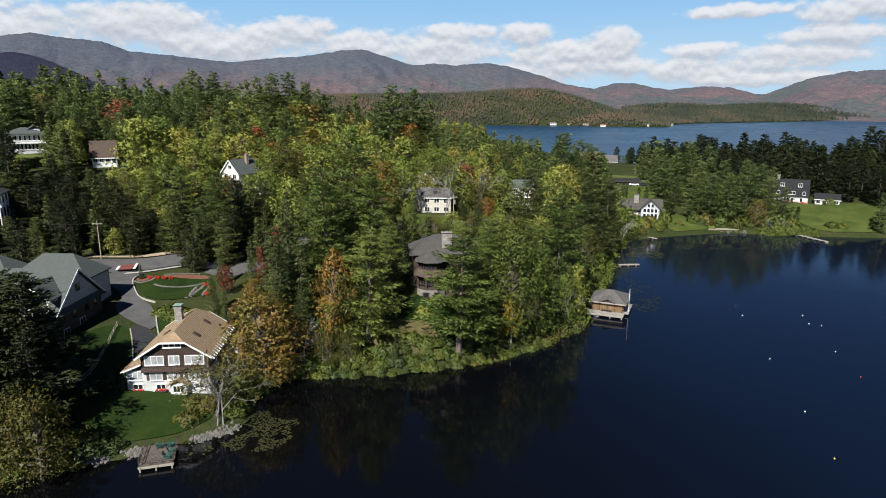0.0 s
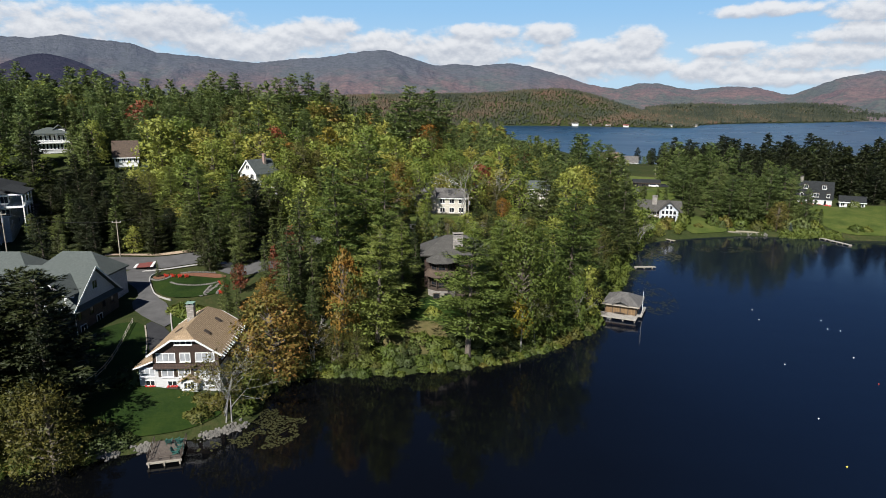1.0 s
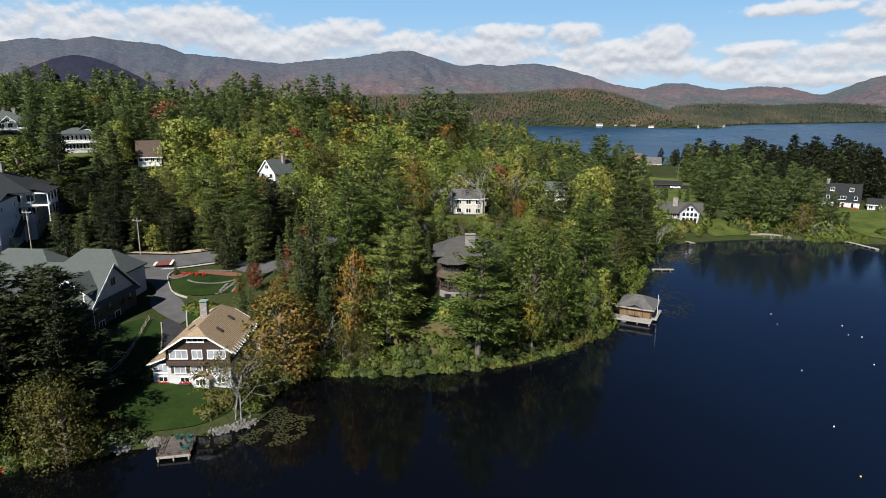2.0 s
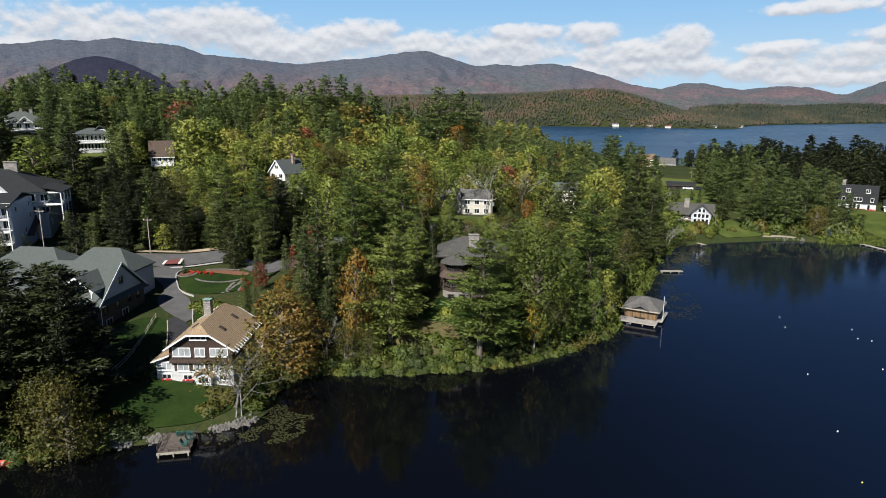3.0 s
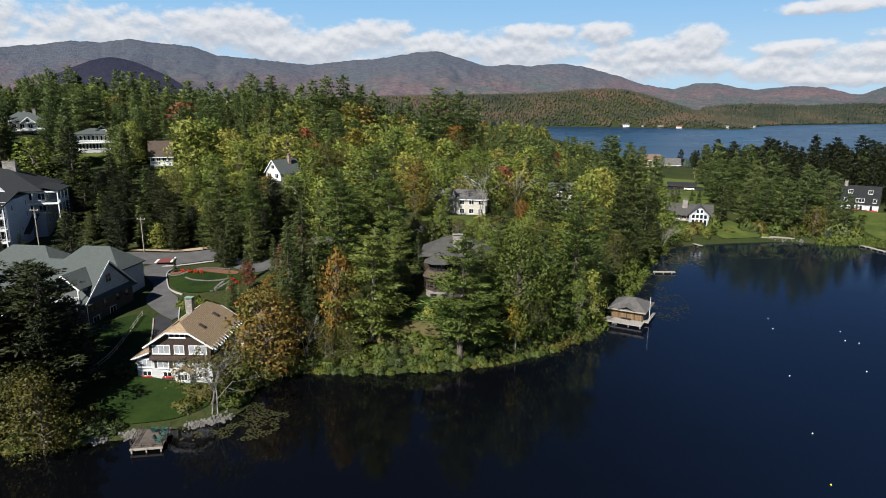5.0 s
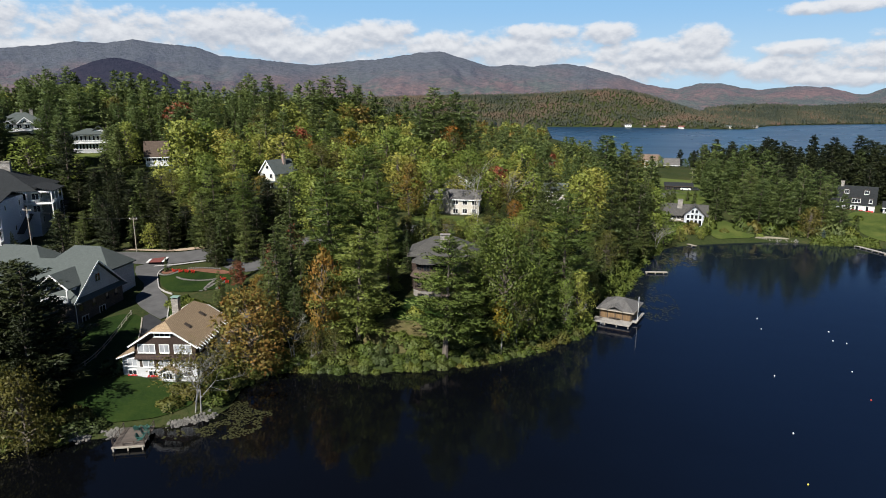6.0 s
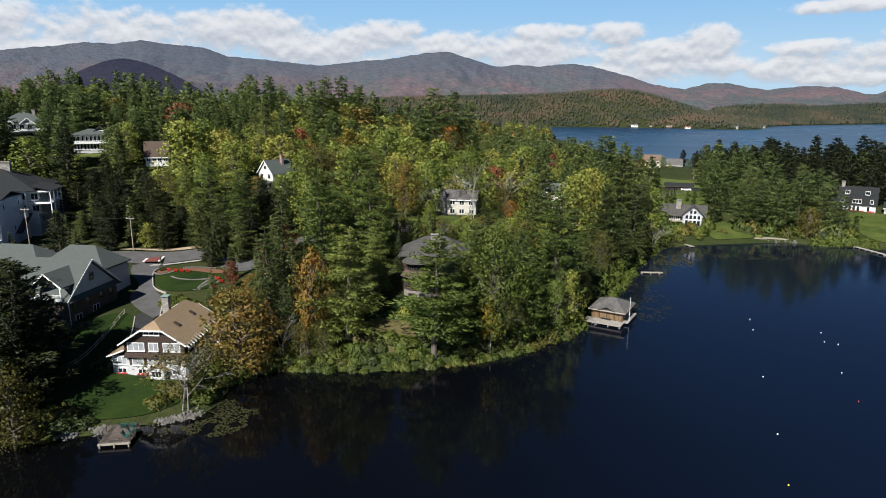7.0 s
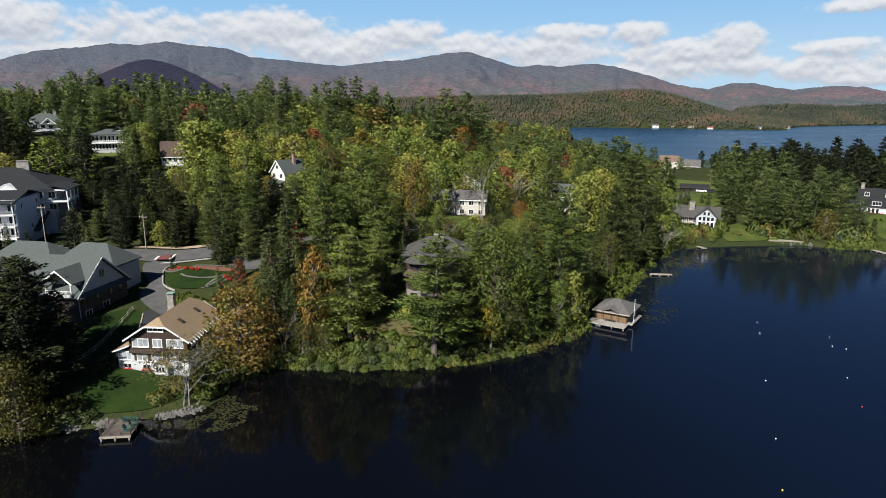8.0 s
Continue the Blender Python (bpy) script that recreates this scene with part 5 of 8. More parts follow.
def lodge():
    top = empty("lodge", pose(-2.2, 120.5, 8.8, 0, 0, 4), "dark brown shingled lodge with polygonal tower porch on stone base", "lodge")
    tw = [(2.9 * math.cos(a), 2.9 * math.sin(a)) for a in [math.pi / 8 + k * math.pi / 4 for k in range(8)]]

    def octo(s, r, z0, z1):
        o = [(r / 2.9 * x, r / 2.9 * y) for x, y in tw]
        s.piece([(x, y, z) for z in (z0, z1) for x, y in o], [tuple(range(7, -1, -1)), tuple(range(8, 16))] + [(i, (i + 1) % 8, (i + 1) % 8 + 8, i + 8) for i in range(8)])

    def cone(s, r0, z0, r1, z1):
        a = [(r0 / 2.9 * x, r0 / 2.9 * y, z0) for x, y in tw]
        b = [(r1 / 2.9 * x, r1 / 2.9 * y, z1) for x, y in tw]
        s.piece(a + b, [tuple(range(7, -1, -1)), tuple(range(8, 16))] + [(i, (i + 1) % 8, (i + 1) % 8 + 8, i + 8) for i in range(8)])

    s = Solid()
    octo(s, 2.95, -1.5, 1.7)
    s.done("stone_base", STONE, top)
    s = Solid()
    octo(s, 2.3, 1.7, 7.2)
    s.done("tower_wall", BROWNSH, top)
    s = Solid()
    octo(s, 3.05, 1.7, 1.95)
    s.done("porch_deck", DARKWOOD, top)
    for x, y in tw:
        Solid().box(x * 0.97 - 0.13, y * 0.97 - 0.13, 1.9, x * 0.97 + 0.13, y * 0.97 + 0.13, 4.4).done("porch_post", DARKWOOD, top)
    for (x0, y0), (x1, y1) in zip(tw, tw[1:] + tw[:1]):
        Solid().beam((x0, y0, 2.75), (x1, y1, 2.75), 0.1).done("porch_rail", DARKWOOD, top)
    s = Solid()
    cone(s, 3.7, 4.4, 2.4, 5.6)
    s.done("porch_roof", ROOFUMBER, top)
    s = Solid()
    cone(s, 3.4, 7.2, 0.15, 9.0)
    s.done("tower_roof", ROOFSLATE, top)
    for k in range(8):
        a = -math.pi / 2 + k * math.pi / 4
        q = pose(2.3 * 0.93 * math.cos(a), 2.3 * 0.93 * math.sin(a), 5.75, 0, 0, math.degrees(a) + 90)
        window(top, q, 1.2, 1.1, 2, 1, DARKWOOD, GLASS)
        q = pose(2.3 * 0.93 * math.cos(a), 2.3 * 0.93 * math.sin(a), 2.1, 0, 0, math.degrees(a) + 90)
        window(top, q, 1.2, 1.8, 2, 1, DARKWOOD, GLASS)
    for x in (-1.1, 1.1):
        window(top, face(x, -2.74, 0.2), 1.1, 0.9, 1, 1, DARKWOOD, GLASS)
    Solid().box(-3.4, 2.2, -2, 9.6, 11.0, 7.9).done("wall", BROWNSH, top)
    r = Solid()
    hip_roof(r, -3.4, 9.6, 2.2, 11.0, 7.9, 11.0, 0.9)
    r.done("roof", ROOFSLATE, top)
    for x in (4.0, 6.2, 8.4):
        window(top, face(x, 2.19, 4.9), 1.3, 1.4, 2, 1, DARKWOOD, GLASS)
        window(top, face(x, 2.19, 1.4), 1.3, 1.5, 2, 1, DARKWOOD, GLASS)
    chimney(top, 3.4, 3.6, 6.5, 11.7, 2.0, 1.2, STONE, STONE)
    st = Solid()
    for i in range(8):
        st.box(2.9, -1.0 - 0.3 * i, 1.4 - 0.2 * i, 4.6, -0.7 - 0.3 * i, 1.6 - 0.2 * i)
    st.done("steps", DARKWOOD, top)


def boathouse():
    top = empty("boathouse", pose(34.4, 136.3, 0.0, 0, 0, -23), "brown boarded boathouse with grey hip roof on a pale deck", "boathouse")
    w, d = 7.0, 7.6
    Solid().box(0, 0, 0.3, w, d, 2.9).done("wall", LOGWALL, top)
    for i in range(4):
        Solid().box(0.25 + i * 1.68, -0.06, 0.7, 1.75 + i * 1.68, -0.003, 2.6).done("door", LOGWALL, top)
    t = Solid()
    for i in range(5):
        t.box(i * 1.68 + 0.02, -0.12, 0.5, i * 1.68 + 0.22, -0.003, 2.9)
    t.box(0, -0.12, 2.62, w, -0.003, 2.9).done("trim", DARKWOOD, top)
    r = Solid()
    r.slab([(-0.6, -0.7, 2.85), (w + 0.6, -0.7, 2.85), (w - 2.6, 3.4, 4.5), (2.6, 3.4, 4.5)], 0.16)
    r.slab([(w + 0.6, d + 0.7, 2.85), (-0.6, d + 0.7, 2.85), (2.6, d - 3.0, 4.5), (w - 2.6, d - 3.0, 4.5)], 0.16)
    r.slab([(w + 0.6, -0.7, 2.85), (w + 0.6, d + 0.7, 2.85), (w - 2.6, d - 3.0, 4.5), (w - 2.6, 3.4, 4.5)], 0.16)
    r.slab([(-0.6, d + 0.7, 2.85), (-0.6, -0.7, 2.85), (2.6, 3.4, 4.5), (2.6, d - 3.0, 4.5)], 0.16)
    r.slab([(2.6, 3.4, 4.5), (w - 2.6, 3.4, 4.5), (w - 2.6, d - 3.0, 4.5), (2.6, d - 3.0, 4.5)], 0.16)
    r.slab([(1.7, -1.0, 2.95), (3.5, -1.0, 3.75), (3.5, 2.2, 4.0), (1.7, 0.6, 3.3)][::-1], 0.12).slab([(3.5, -1.0, 3.75), (5.3, -1.0, 2.95), (5.3, 0.6, 3.3), (3.5, 2.2, 4.0)][::-1], 0.12)
    r.done("roof", ROOFGREY, top)
    f = Solid().box(-0.62, -0.76, 2.55, w + 0.62, -0.7, 2.83).box(w + 0.6, -0.7, 2.55, w + 0.66, d + 0.7, 2.83)
    f.done("fascia", TIMBER, top)
    dk = Solid().box(-0.8, -3.2, 0.42, w + 0.4, 0.0, 0.62).box(w, 0, 0.42, w + 1.2, d, 0.62)
    dk.done("deck", PALEDECK, top)
    for x in (-0.5, 2, 4.6, w + 0.1):
        Solid().box(x - 0.12, -3.0, -2, x + 0.12, -2.76, 0.42).done("pile", TIMBER, top)
    b = Solid().box(2.2, -0.75, 0.98, 4.6, -0.35, 1.04).box(2.4, -0.7, 0.62, 2.5, -0.4, 0.98).box(4.3, -0.7, 0.62, 4.4, -0.4, 0.98)
    b.done("bench", DARKWOOD, top)
    Solid().tube((w + 1.0, 1.5, 0.5), (w + 1.0, 1.5, 6.0), 0.05).done("flagpole", WHITE, top)
    l = Solid().beam((1.2, -3.25, 0.7), (1.2, -3.25, -1), 0.06).beam((1.8, -3.25, 0.7), (1.8, -3.25, -1), 0.06)
    for z in (-0.1, 0.15, 0.4):
        l.beam((1.2, -3.25, z), (1.8, -3.25, z), 0.05)
    l.done("ladder", STEEL, top)


brown_house()
inn()
hotel()
white_gable_house()
windowed_house()
hill_house()
cottage("cottage", -115.0, 213.5, 25.4, 28, 7.5, 9.0, 2.9, 5.0, WHITE, ROOFUMBER, "white cottage with brown roof among the trees", floors=1, cols=4, front_gable=False)
beige_house()
cottage("house", -6.0, 224.0, 13.0, 0, 11.0, 9.0, 6.0, 3.0, CLAP, ROOFGREY, "white house with grey roof behind birches", floors=2, cols=3)
cottage("house", 27.5, 216.0, 10.6, -8, 8.0, 11.0, 7.6, 2.2, CLAPTAN, ROOFGREEN, "pale beige house with green-grey roof", floors=2, cols=2, front_gable=False)
grey_house()
gambrel_house()
lodge()
boathouse()
cottage("house", 103.0, 440.0, 6.0, -10, 12.0, 12.0, 5.2, 3.6, CLAPTAN, ROOFBROWN, "beige house with brown roof above the far lake", floors=2, cols=3, front_gable=False)
cottage("boathouse", 119.0, 446.0, 5.0, -10, 10.0, 8.0, 3.0, 4.0, DARKSH, ROOFGREY, "grey-roofed boathouse by the far lake", floors=1, cols=3, front_gable=False)
cottage("garage", 90.0, 303.0, 8.2, -10, 12.0, 6.0, 2.4, 1.2, DARKSH, ROOFDARK, "low dark carport on the slope", floors=1, cols=4, front_gable=False, trim=DARKWOOD)
cottage("house", -30.0, 330.0, 24.0, 5, 8.0, 9.0, 6.0, 3.0, CLAP, ROOFGREY, "white house half hidden on the wooded hill", floors=2, cols=2)

# ---- trees ----


def fans(p, d, length, width, rng, fold=0.15, tilt=0.9, flat=False, face=None):
    """Small leaf-shaped sprays, three corners each, from p along d, and the way their side of the crown faces."""
    n = len(p)
    d = d / np.linalg.norm(d, axis=1)[:, None]
    ref = rng.normal(size=(n, 3)) * tilt
    ref[:, 2] += 1.0 if flat else 0.0
    s = np.cross(d, ref)
    s /= np.linalg.norm(s, axis=1)[:, None] + 1e-9
    tip = p + d * length[:, None]
    tip[:, 2] -= length * fold
    v = np.stack((p + s * (width / 2)[:, None], tip, p - s * (width / 2)[:, None]), 1)
    flatn = np.cross(v[:, 1] - v[:, 0], v[:, 2] - v[:, 0])
    flatn /= np.linalg.norm(flatn, axis=1)[:, None] + 1e-9
    face = d if face is None else face / (np.linalg.norm(face, axis=1)[:, None] + 1e-9)
    away = (flatn * face).sum(1) < 0
    v[away] = v[away][:, ::-1]
    flatn[away] *= -1
    out = face * 0.80 + flatn * 0.30
    out /= np.linalg.norm(out, axis=1)[:, None] + 1e-9
    return np.stack((v.reshape(-1, 3), np.repeat(out, 3, 0)))


def crown_mesh(name, vn, mat):
    v, normals = vn
    n = len(v) // 3
    me = bpy.data.meshes.new(name)
    me.vertices.add(3 * n)
    me.vertices.foreach_set("co", np.asarray(v, np.float32).ravel())
    me.loops.add(3 * n)
    me.loops.foreach_set("vertex_index", np.arange(3 * n, dtype=np.int32))
    me.polygons.add(n)
    me.polygons.foreach_set("loop_start", np.arange(0, 3 * n, 3, dtype=np.int32))
    me.polygons.foreach_set("use_smooth", np.ones(n, dtype=bool))
    me.materials.append(mat)
    me.update(calc_edges=True)
    me.normals_split_custom_set_from_vertices(np.asarray(normals, np.float32))
    return me


def conifer(h, rng, plates, dense, spray, spread, bottom, droop, lift, pitch, slim=0.5, loose=0.16):
    """A conifer's trunk with limbs, and its sprays, which sit in flat pads along each bough. plates: how far the whorls stand apart."""
    trunk = Solid()
    lean = rng.normal(size=2) * 0.012 * h
    r0 = 0.0135 * h + 0.05
    open_pine = lift > 0.05

    def axis(z):
        t = z / h
        return np.array([lean[0] * t * t, lean[1] * t * t, z])

    zs = np.linspace(0, h * 0.97, 5 if dense > 12 else 3)
    for a, b in zip(zs[:-1], zs[1:]):
        trunk.tube(axis(a), axis(b), r0 * (1 - a / h) + 0.02, r0 * (1 - b / h) + 0.02, 7 if dense > 12 else 5)
    pts, dirs, ls, outs = [], [], [], []
    z = h * bottom
    heavy = rng.random() * 6.28
    while z < h * 0.985:
        t = (z / h - bottom) / (1 - bottom)
        reach = spread * ((1 - t) ** pitch) * min(1.0, 0.62 + 1.3 * t) + 0.25
        reach *= rng.uniform(0.78, 1.18) if open_pine else rng.uniform(0.9, 1.1)
        count = int(rng.integers(4, 7)) if t < 0.85 else 5
        a0 = rng.random() * 6.28
        for k in range(count):
            a = a0 + 6.283 * k / count + rng.normal() * 0.28
            L = reach * (rng.uniform(0.55, 1.2) if open_pine else rng.uniform(0.7, 1.1))
            L *= 1 + (0.16 if open_pine else 0.06) * math.cos(a - heavy + 2.0 * t)
            out = np.array([math.cos(a), math.sin(a), 0.0])
            side = np.array([-out[1], out[0], 0.0])
            rise = lift * (1 - 0.3 * t) + rng.normal() * (0.13 if open_pine else 0.07) + 0.8 * max(0, t - 0.6)
            base = axis(z + rng.normal() * 0.3 * plates)
            if L > 1.2 and rng.random() < (0.6 if dense > 12 else 0.25):
                tip = base + out * L * 0.85 + np.array([0, 0, (rise - droop * 0.8) * L * 0.85])
                trunk.twig(base, tip, 0.04 + 0.014 * L)
            m = max(9 if dense > 4 else 5, int(L * dense))
            pads = max(2, int(L * (1.5 if dense > 4 else 0.9)))
            ps = 0.22 + 0.78 * (np.arange(pads) + rng.random(pads)) / pads
            pw = rng.uniform(-1, 1, pads) * (0.10 + 0.62 * ps * (1.15 - ps)) * L * 0.8
            pr = (0.30 + 0.26 * rng.random(pads)) * (0.6 + 0.45 * (1 - t)) * min(1.0, 0.35 + 0.3 * L) * (2.0 if open_pine else 1.6)
            which = rng.integers(0, pads, m)
            g = rng.normal(size=(m, 3))
            g /= np.linalg.norm(g, axis=1)[:, None]
            g *= rng.uniform(0.55, 1.0, m)[:, None]
            s, w = ps[which], pw[which]
            q = base + out * (s * L)[:, None] + side * w[:, None]
            q[:, 2] += (rise * s - droop * s * s + 0.10 * s ** 3) * L - 0.10 * np.abs(w)
            flatness = 0.52 if open_pine else 0.6
            q += g * pr[which][:, None] * np.array([1.15, 1.15, flatness])
            dd = out * rng.uniform(0.4, 1.0, m)[:, None] + side * (np.sign(w) * rng.uniform(0.0, 0.7, m))[:, None] + g * np.array([0.7, 0.7, 0.2])
            dd[:, 2] += rng.normal(size=m) * 0.35 + (0.40 if open_pine else 0.0)
            face = g * np.array([0.8, 0.8, 1.2]) + out * 0.45
            face[:, 2] += 0.22
            pts.append(q)
            dirs.append(dd)
            outs.append(face)
            ls.append(spray * rng.uniform(0.6, 1.25, m) * (1 - 0.35 * t) * (1.35 - 0.4 * s))
        z += plates * rng.uniform(0.75, 1.25) * (1 - 0.45 * t)
    top = axis(h * 0.97)
    pts.append(np.repeat(top[None], 6, 0))
    dirs.append(rng.normal(size=(6, 3)) * 0.3 + np.array([0, 0, 1.0]))
    outs.append(rng.normal(size=(6, 3)) + np.array([0, 0, 1.0]))
    ls.append(np.full(6, h * 0.035))
    p, d, l, o = np.concatenate(pts), np.concatenate(dirs), np.concatenate(ls), np.concatenate(outs)
    return trunk, fans(p, d, l, l * slim * rng.uniform(0.75, 1.3, len(l)), rng, 0.12, 0.5 + loose * 2.2, True, o)


def broadleaf(h, rng, width, leaf, count, clumps, bottom=0.25, thin=1.0):
    """A leafy tree: forked limbs that end in uneven clumps of leaves."""
    trunk = Solid()
    r0 = 0.012 * h + 0.06
    fork = np.array([rng.normal() * 0.02 * h, rng.normal() * 0.02 * h, h * (bottom + 0.1)])
    trunk.tube((0, 0, -0.2), fork, r0, r0 * 0.75, 7)
    top = np.array([fork[0] * 2, fork[1] * 2, h * 0.9])
    trunk.tube(fork, top, r0 * 0.7, 0.03, 6)
    pts, nrm, outs = [], [], []
    each = max(4, int(count / clumps))
    for k in range(clumps):
        t = (k + rng.random()) / clumps
        zc = h * (bottom + (0.93 - bottom) * t)
        env = width * math.sin(math.pi * min(1, 0.20 + 0.76 * t)) ** 0.75
        a = k * 2.39996 + rng.normal() * 0.4
        rad = env * math.sqrt(rng.uniform(0.12, 1.0)) * rng.uniform(0.8, 1.15)
        c = np.array([rad * math.cos(a), rad * math.sin(a), zc])
        if rng.random() < 0.75:
            root = fork + (top - fork) * max(0, t - 0.25)
            trunk.twig(root, c, 0.04 + 0.007 * h)
        size = width * rng.uniform(0.20, 0.42)
        g = rng.normal(size=(each, 3))
        g /= np.linalg.norm(g, axis=1)[:, None]
        rr = rng.uniform(0.45, 1.0, each)[:, None] ** 0.5
        rr *= 1 + 0.25 * np.sin(g[:, :1] * 7 + k) * np.sin(g[:, 1:2] * 6 + 2 * k)
        q = c + g * rr * size * np.array([1.12, 1.12, 0.78])
        pts.append(q)
        nrm.append(g + rng.normal(size=(each, 3)) * 0.7 + np.array([0, 0, -0.15]))
        outs.append(g * 1.0 + np.array([math.cos(a), math.sin(a), 0.5]) * 0.35 + rng.normal(size=(each, 3)) * 0.15)
    p, d, o = np.concatenate(pts), np.concatenate(nrm), np.concatenate(outs)
    l = leaf * rng.uniform(0.6, 1.35, len(p))
    return trunk, fans(p, d, l, l * rng.uniform(0.5, 0.85, len(p)), rng, 0.05, face=o)


def bare_birch(h, rng, leaf_count=120):
    trunk = Solid()
    tips = []

    def grow(a, d, length, r, depth):
        b = a + d * length
        trunk.tube(a, b, r, r * 0.62, 5)
        if depth == 0:
            tips.append(b)
            return
        for _ in range(3 if depth > 1 else 2):
            e = d + rng.normal(size=3) * 0.5
            e[2] = abs(e[2]) * 0.8 + 0.12
            grow(b if rng.random() < 0.5 else a + d * length * rng.uniform(0.5, 1), e / np.linalg.norm(e), length * rng.uniform(0.55, 0.75), r * 0.55, depth - 1)

    for k in range(2):
        d = np.array([rng.normal() * 0.12, rng.normal() * 0.12, 1.0])
        grow(np.array([rng.normal() * 0.3, rng.normal() * 0.3, -0.2]), d / np.linalg.norm(d), h * 0.38, 0.008 * h, 4)
    t = np.array(tips)
    p = t[rng.integers(0, len(t), leaf_count)] + rng.normal(size=(leaf_count, 3)) * 0.35
    l = 0.3 * rng.uniform(0.6, 1.3, leaf_count)
    return trunk, fans(p, rng.normal(size=(leaf_count, 3)), l, l * 0.7, rng)


def shrub_mesh(rng, count, leaf):
    g = rng.normal(size=(count, 3))
    g /= np.linalg.norm(g, axis=1)[:, None]
    g[:, 2] = np.abs(g[:, 2])
    lump = 1 + 0.25 * np.sin(g[:, 0] * 5 + rng.random() * 6) * np.sin(g[:, 1] * 4 + rng.random() * 6)
    p = g * (lump * rng.uniform(0.6, 1.0, count) ** 0.5)[:, None] * np.array([1.0, 1.0, 0.95])
    l = leaf * rng.uniform(0.6, 1.4, count)
    return fans(p, g + rng.normal(size=(count, 3)) * 0.6 + np.array([0, 0, 0.2]), l, l * 0.75, rng, 0.05, face=g + np.array([0, 0, 0.2]))


KINDS = {}


def kind(key, name, label, category, bark, leaf_mat, variants, nominal, maker):
    KINDS[key] = (name, label, category, bark, leaf_mat, variants, nominal, maker)


kind("pine", "pine_tree", "tall white pine with layered grey-green boughs", "tree", BARK, PINE, 5, 24.0, lambda r: conifer(24, r, 1.45, 36.0, 0.66, 6.2, 0.10, 0.03, 0.12, 0.60, 0.34, 0.06))
kind("spruce", "spruce_tree", "dense dark green spruce with drooping boughs", "tree", BARK, SPRUCE, 4, 20.0, lambda r: conifer(20, r, 0.9, 19.0, 0.60, 3.7, 0.03, 0.22, 0.02, 0.80, 0.38, 0.1))
kind("pine_far", "pine_tree", "tall white pine among the woods", "tree", BARK, FARPINE, 4, 24.0, lambda r: conifer(24, r, 1.35, 10.5, 1.05, 5.6, 0.08, 0.05, 0.12, 0.58, 0.46, 0.1))
kind("dark_pine", "pine_tree", "broad pine with lacy boughs, darkened as in cloud shade", "tree", BARK, SHADEPINE, 3, 24.0, lambda r: conifer(24, r, 1.35, 25.0, 0.80, 6.2, 0.04, 0.04, 0.10, 0.54, 0.40, 0.12))
kind("deep_pine", "pine_tree", "deep green pine with broad layered boughs", "tree", BARK, SPRUCE, 3, 24.0, lambda r: conifer(24, r, 1.35, 26.0, 0.78, 6.2, 0.05, 0.04, 0.10, 0.56, 0.38, 0.10))
kind("shore_pine", "pine_tree", "white pine on a bare trunk at the water's edge", "tree", BARK, PINE, 1, 24.0, lambda r: conifer(24, r, 1.5, 52.0, 0.58, 5.2, 0.22, 0.04, 0.08, 0.55, 0.34, 0.06))
kind("cove_pine", "pine_tree", "blue-green white pine in the grove at the cove", "tree", BARK, FARPINE, 3, 24.0, lambda r: conifer(24, r, 1.4, 20.0, 0.82, 6.0, 0.06, 0.04, 0.12, 0.58, 0.40, 0.1))
kind("dark_far", "pine_tree", "dark green pine in the dense grove", "tree", BARK, SHADEPINE, 3, 24.0, lambda r: conifer(24, r, 1.35, 9.0, 1.10, 5.6, 0.05, 0.05, 0.12, 0.60, 0.46, 0.12))
kind("spruce_far", "spruce_tree", "dark pointed spruce among the woods", "tree", BARK, SPRUCE, 3, 20.0, lambda r: conifer(20, r, 1.05, 5.6, 1.15, 3.6, 0.04, 0.2, 0.02, 0.85))
kind("pine_dim", "pine_tree", "white pine on the distant slope", "tree", BARK, FARPINE, 3, 24.0, lambda r: conifer(24, r, 2.1, 2.9, 2.2, 5.4, 0.12, 0.06, 0.10, 0.7))
kind("spruce_dim", "spruce_tree", "dark spruce on the distant slope", "tree", BARK, SPRUCE, 3, 20.0, lambda r: conifer(20, r, 1.7, 2.4, 2.0, 4.2, 0.04, 0.2, 0.02, 0.85))
kind("dark_dim", "pine_tree", "dark pine in the distant grove", "tree", BARK, SHADEPINE, 3, 24.0, lambda r: conifer(24, r, 1.5, 5.6, 1.6, 5.4, 0.05, 0.06, 0.10, 0.62))
kind("leafy_dim", "leafy_tree", "broad-leaved tree on the distant slope", "tree", BARK, GREENMIX, 3, 16.0, lambda r: broadleaf(16, r, 4.4, 1.3, 340, 28, 0.08))
kind("olive_dim", "leafy_tree", "browning broad-leaved tree on the distant slope", "tree", BARK, RUST, 2, 16.0, lambda r: broadleaf(16, r, 4.4, 1.5, 320, 26, 0.08))
kind("blue", "spruce_tree", "small blue-grey ornamental spruce", "tree", BARK, BLUE, 1, 8.0, lambda r: conifer(8, r, 0.45, 5.0, 0.6, 2.1, 0.05, 0.15, 0.02, 0.9))
kind("leafy", "leafy_tree", "broad-leaved tree in fresh green to yellow leaf", "tree", BARK, GREEN, 5, 16.0, lambda r: broadleaf(16, r, 4.4, 0.52, 3200, 60, 0.10))
kind("leafy_far", "leafy_tree", "green and yellowing broad-leaved tree in the woods", "tree", BARK, GREEN, 5, 16.0, lambda r: broadleaf(16, r, 4.4, 0.70, 1300, 46, 0.10))
kind("olive", "leafy_tree", "thinning olive-brown broad-leaved tree", "tree", BARK, OLIVE, 3, 14.0, lambda r: broadleaf(14, r, 4.2, 0.38, 3400, 50, 0.10))
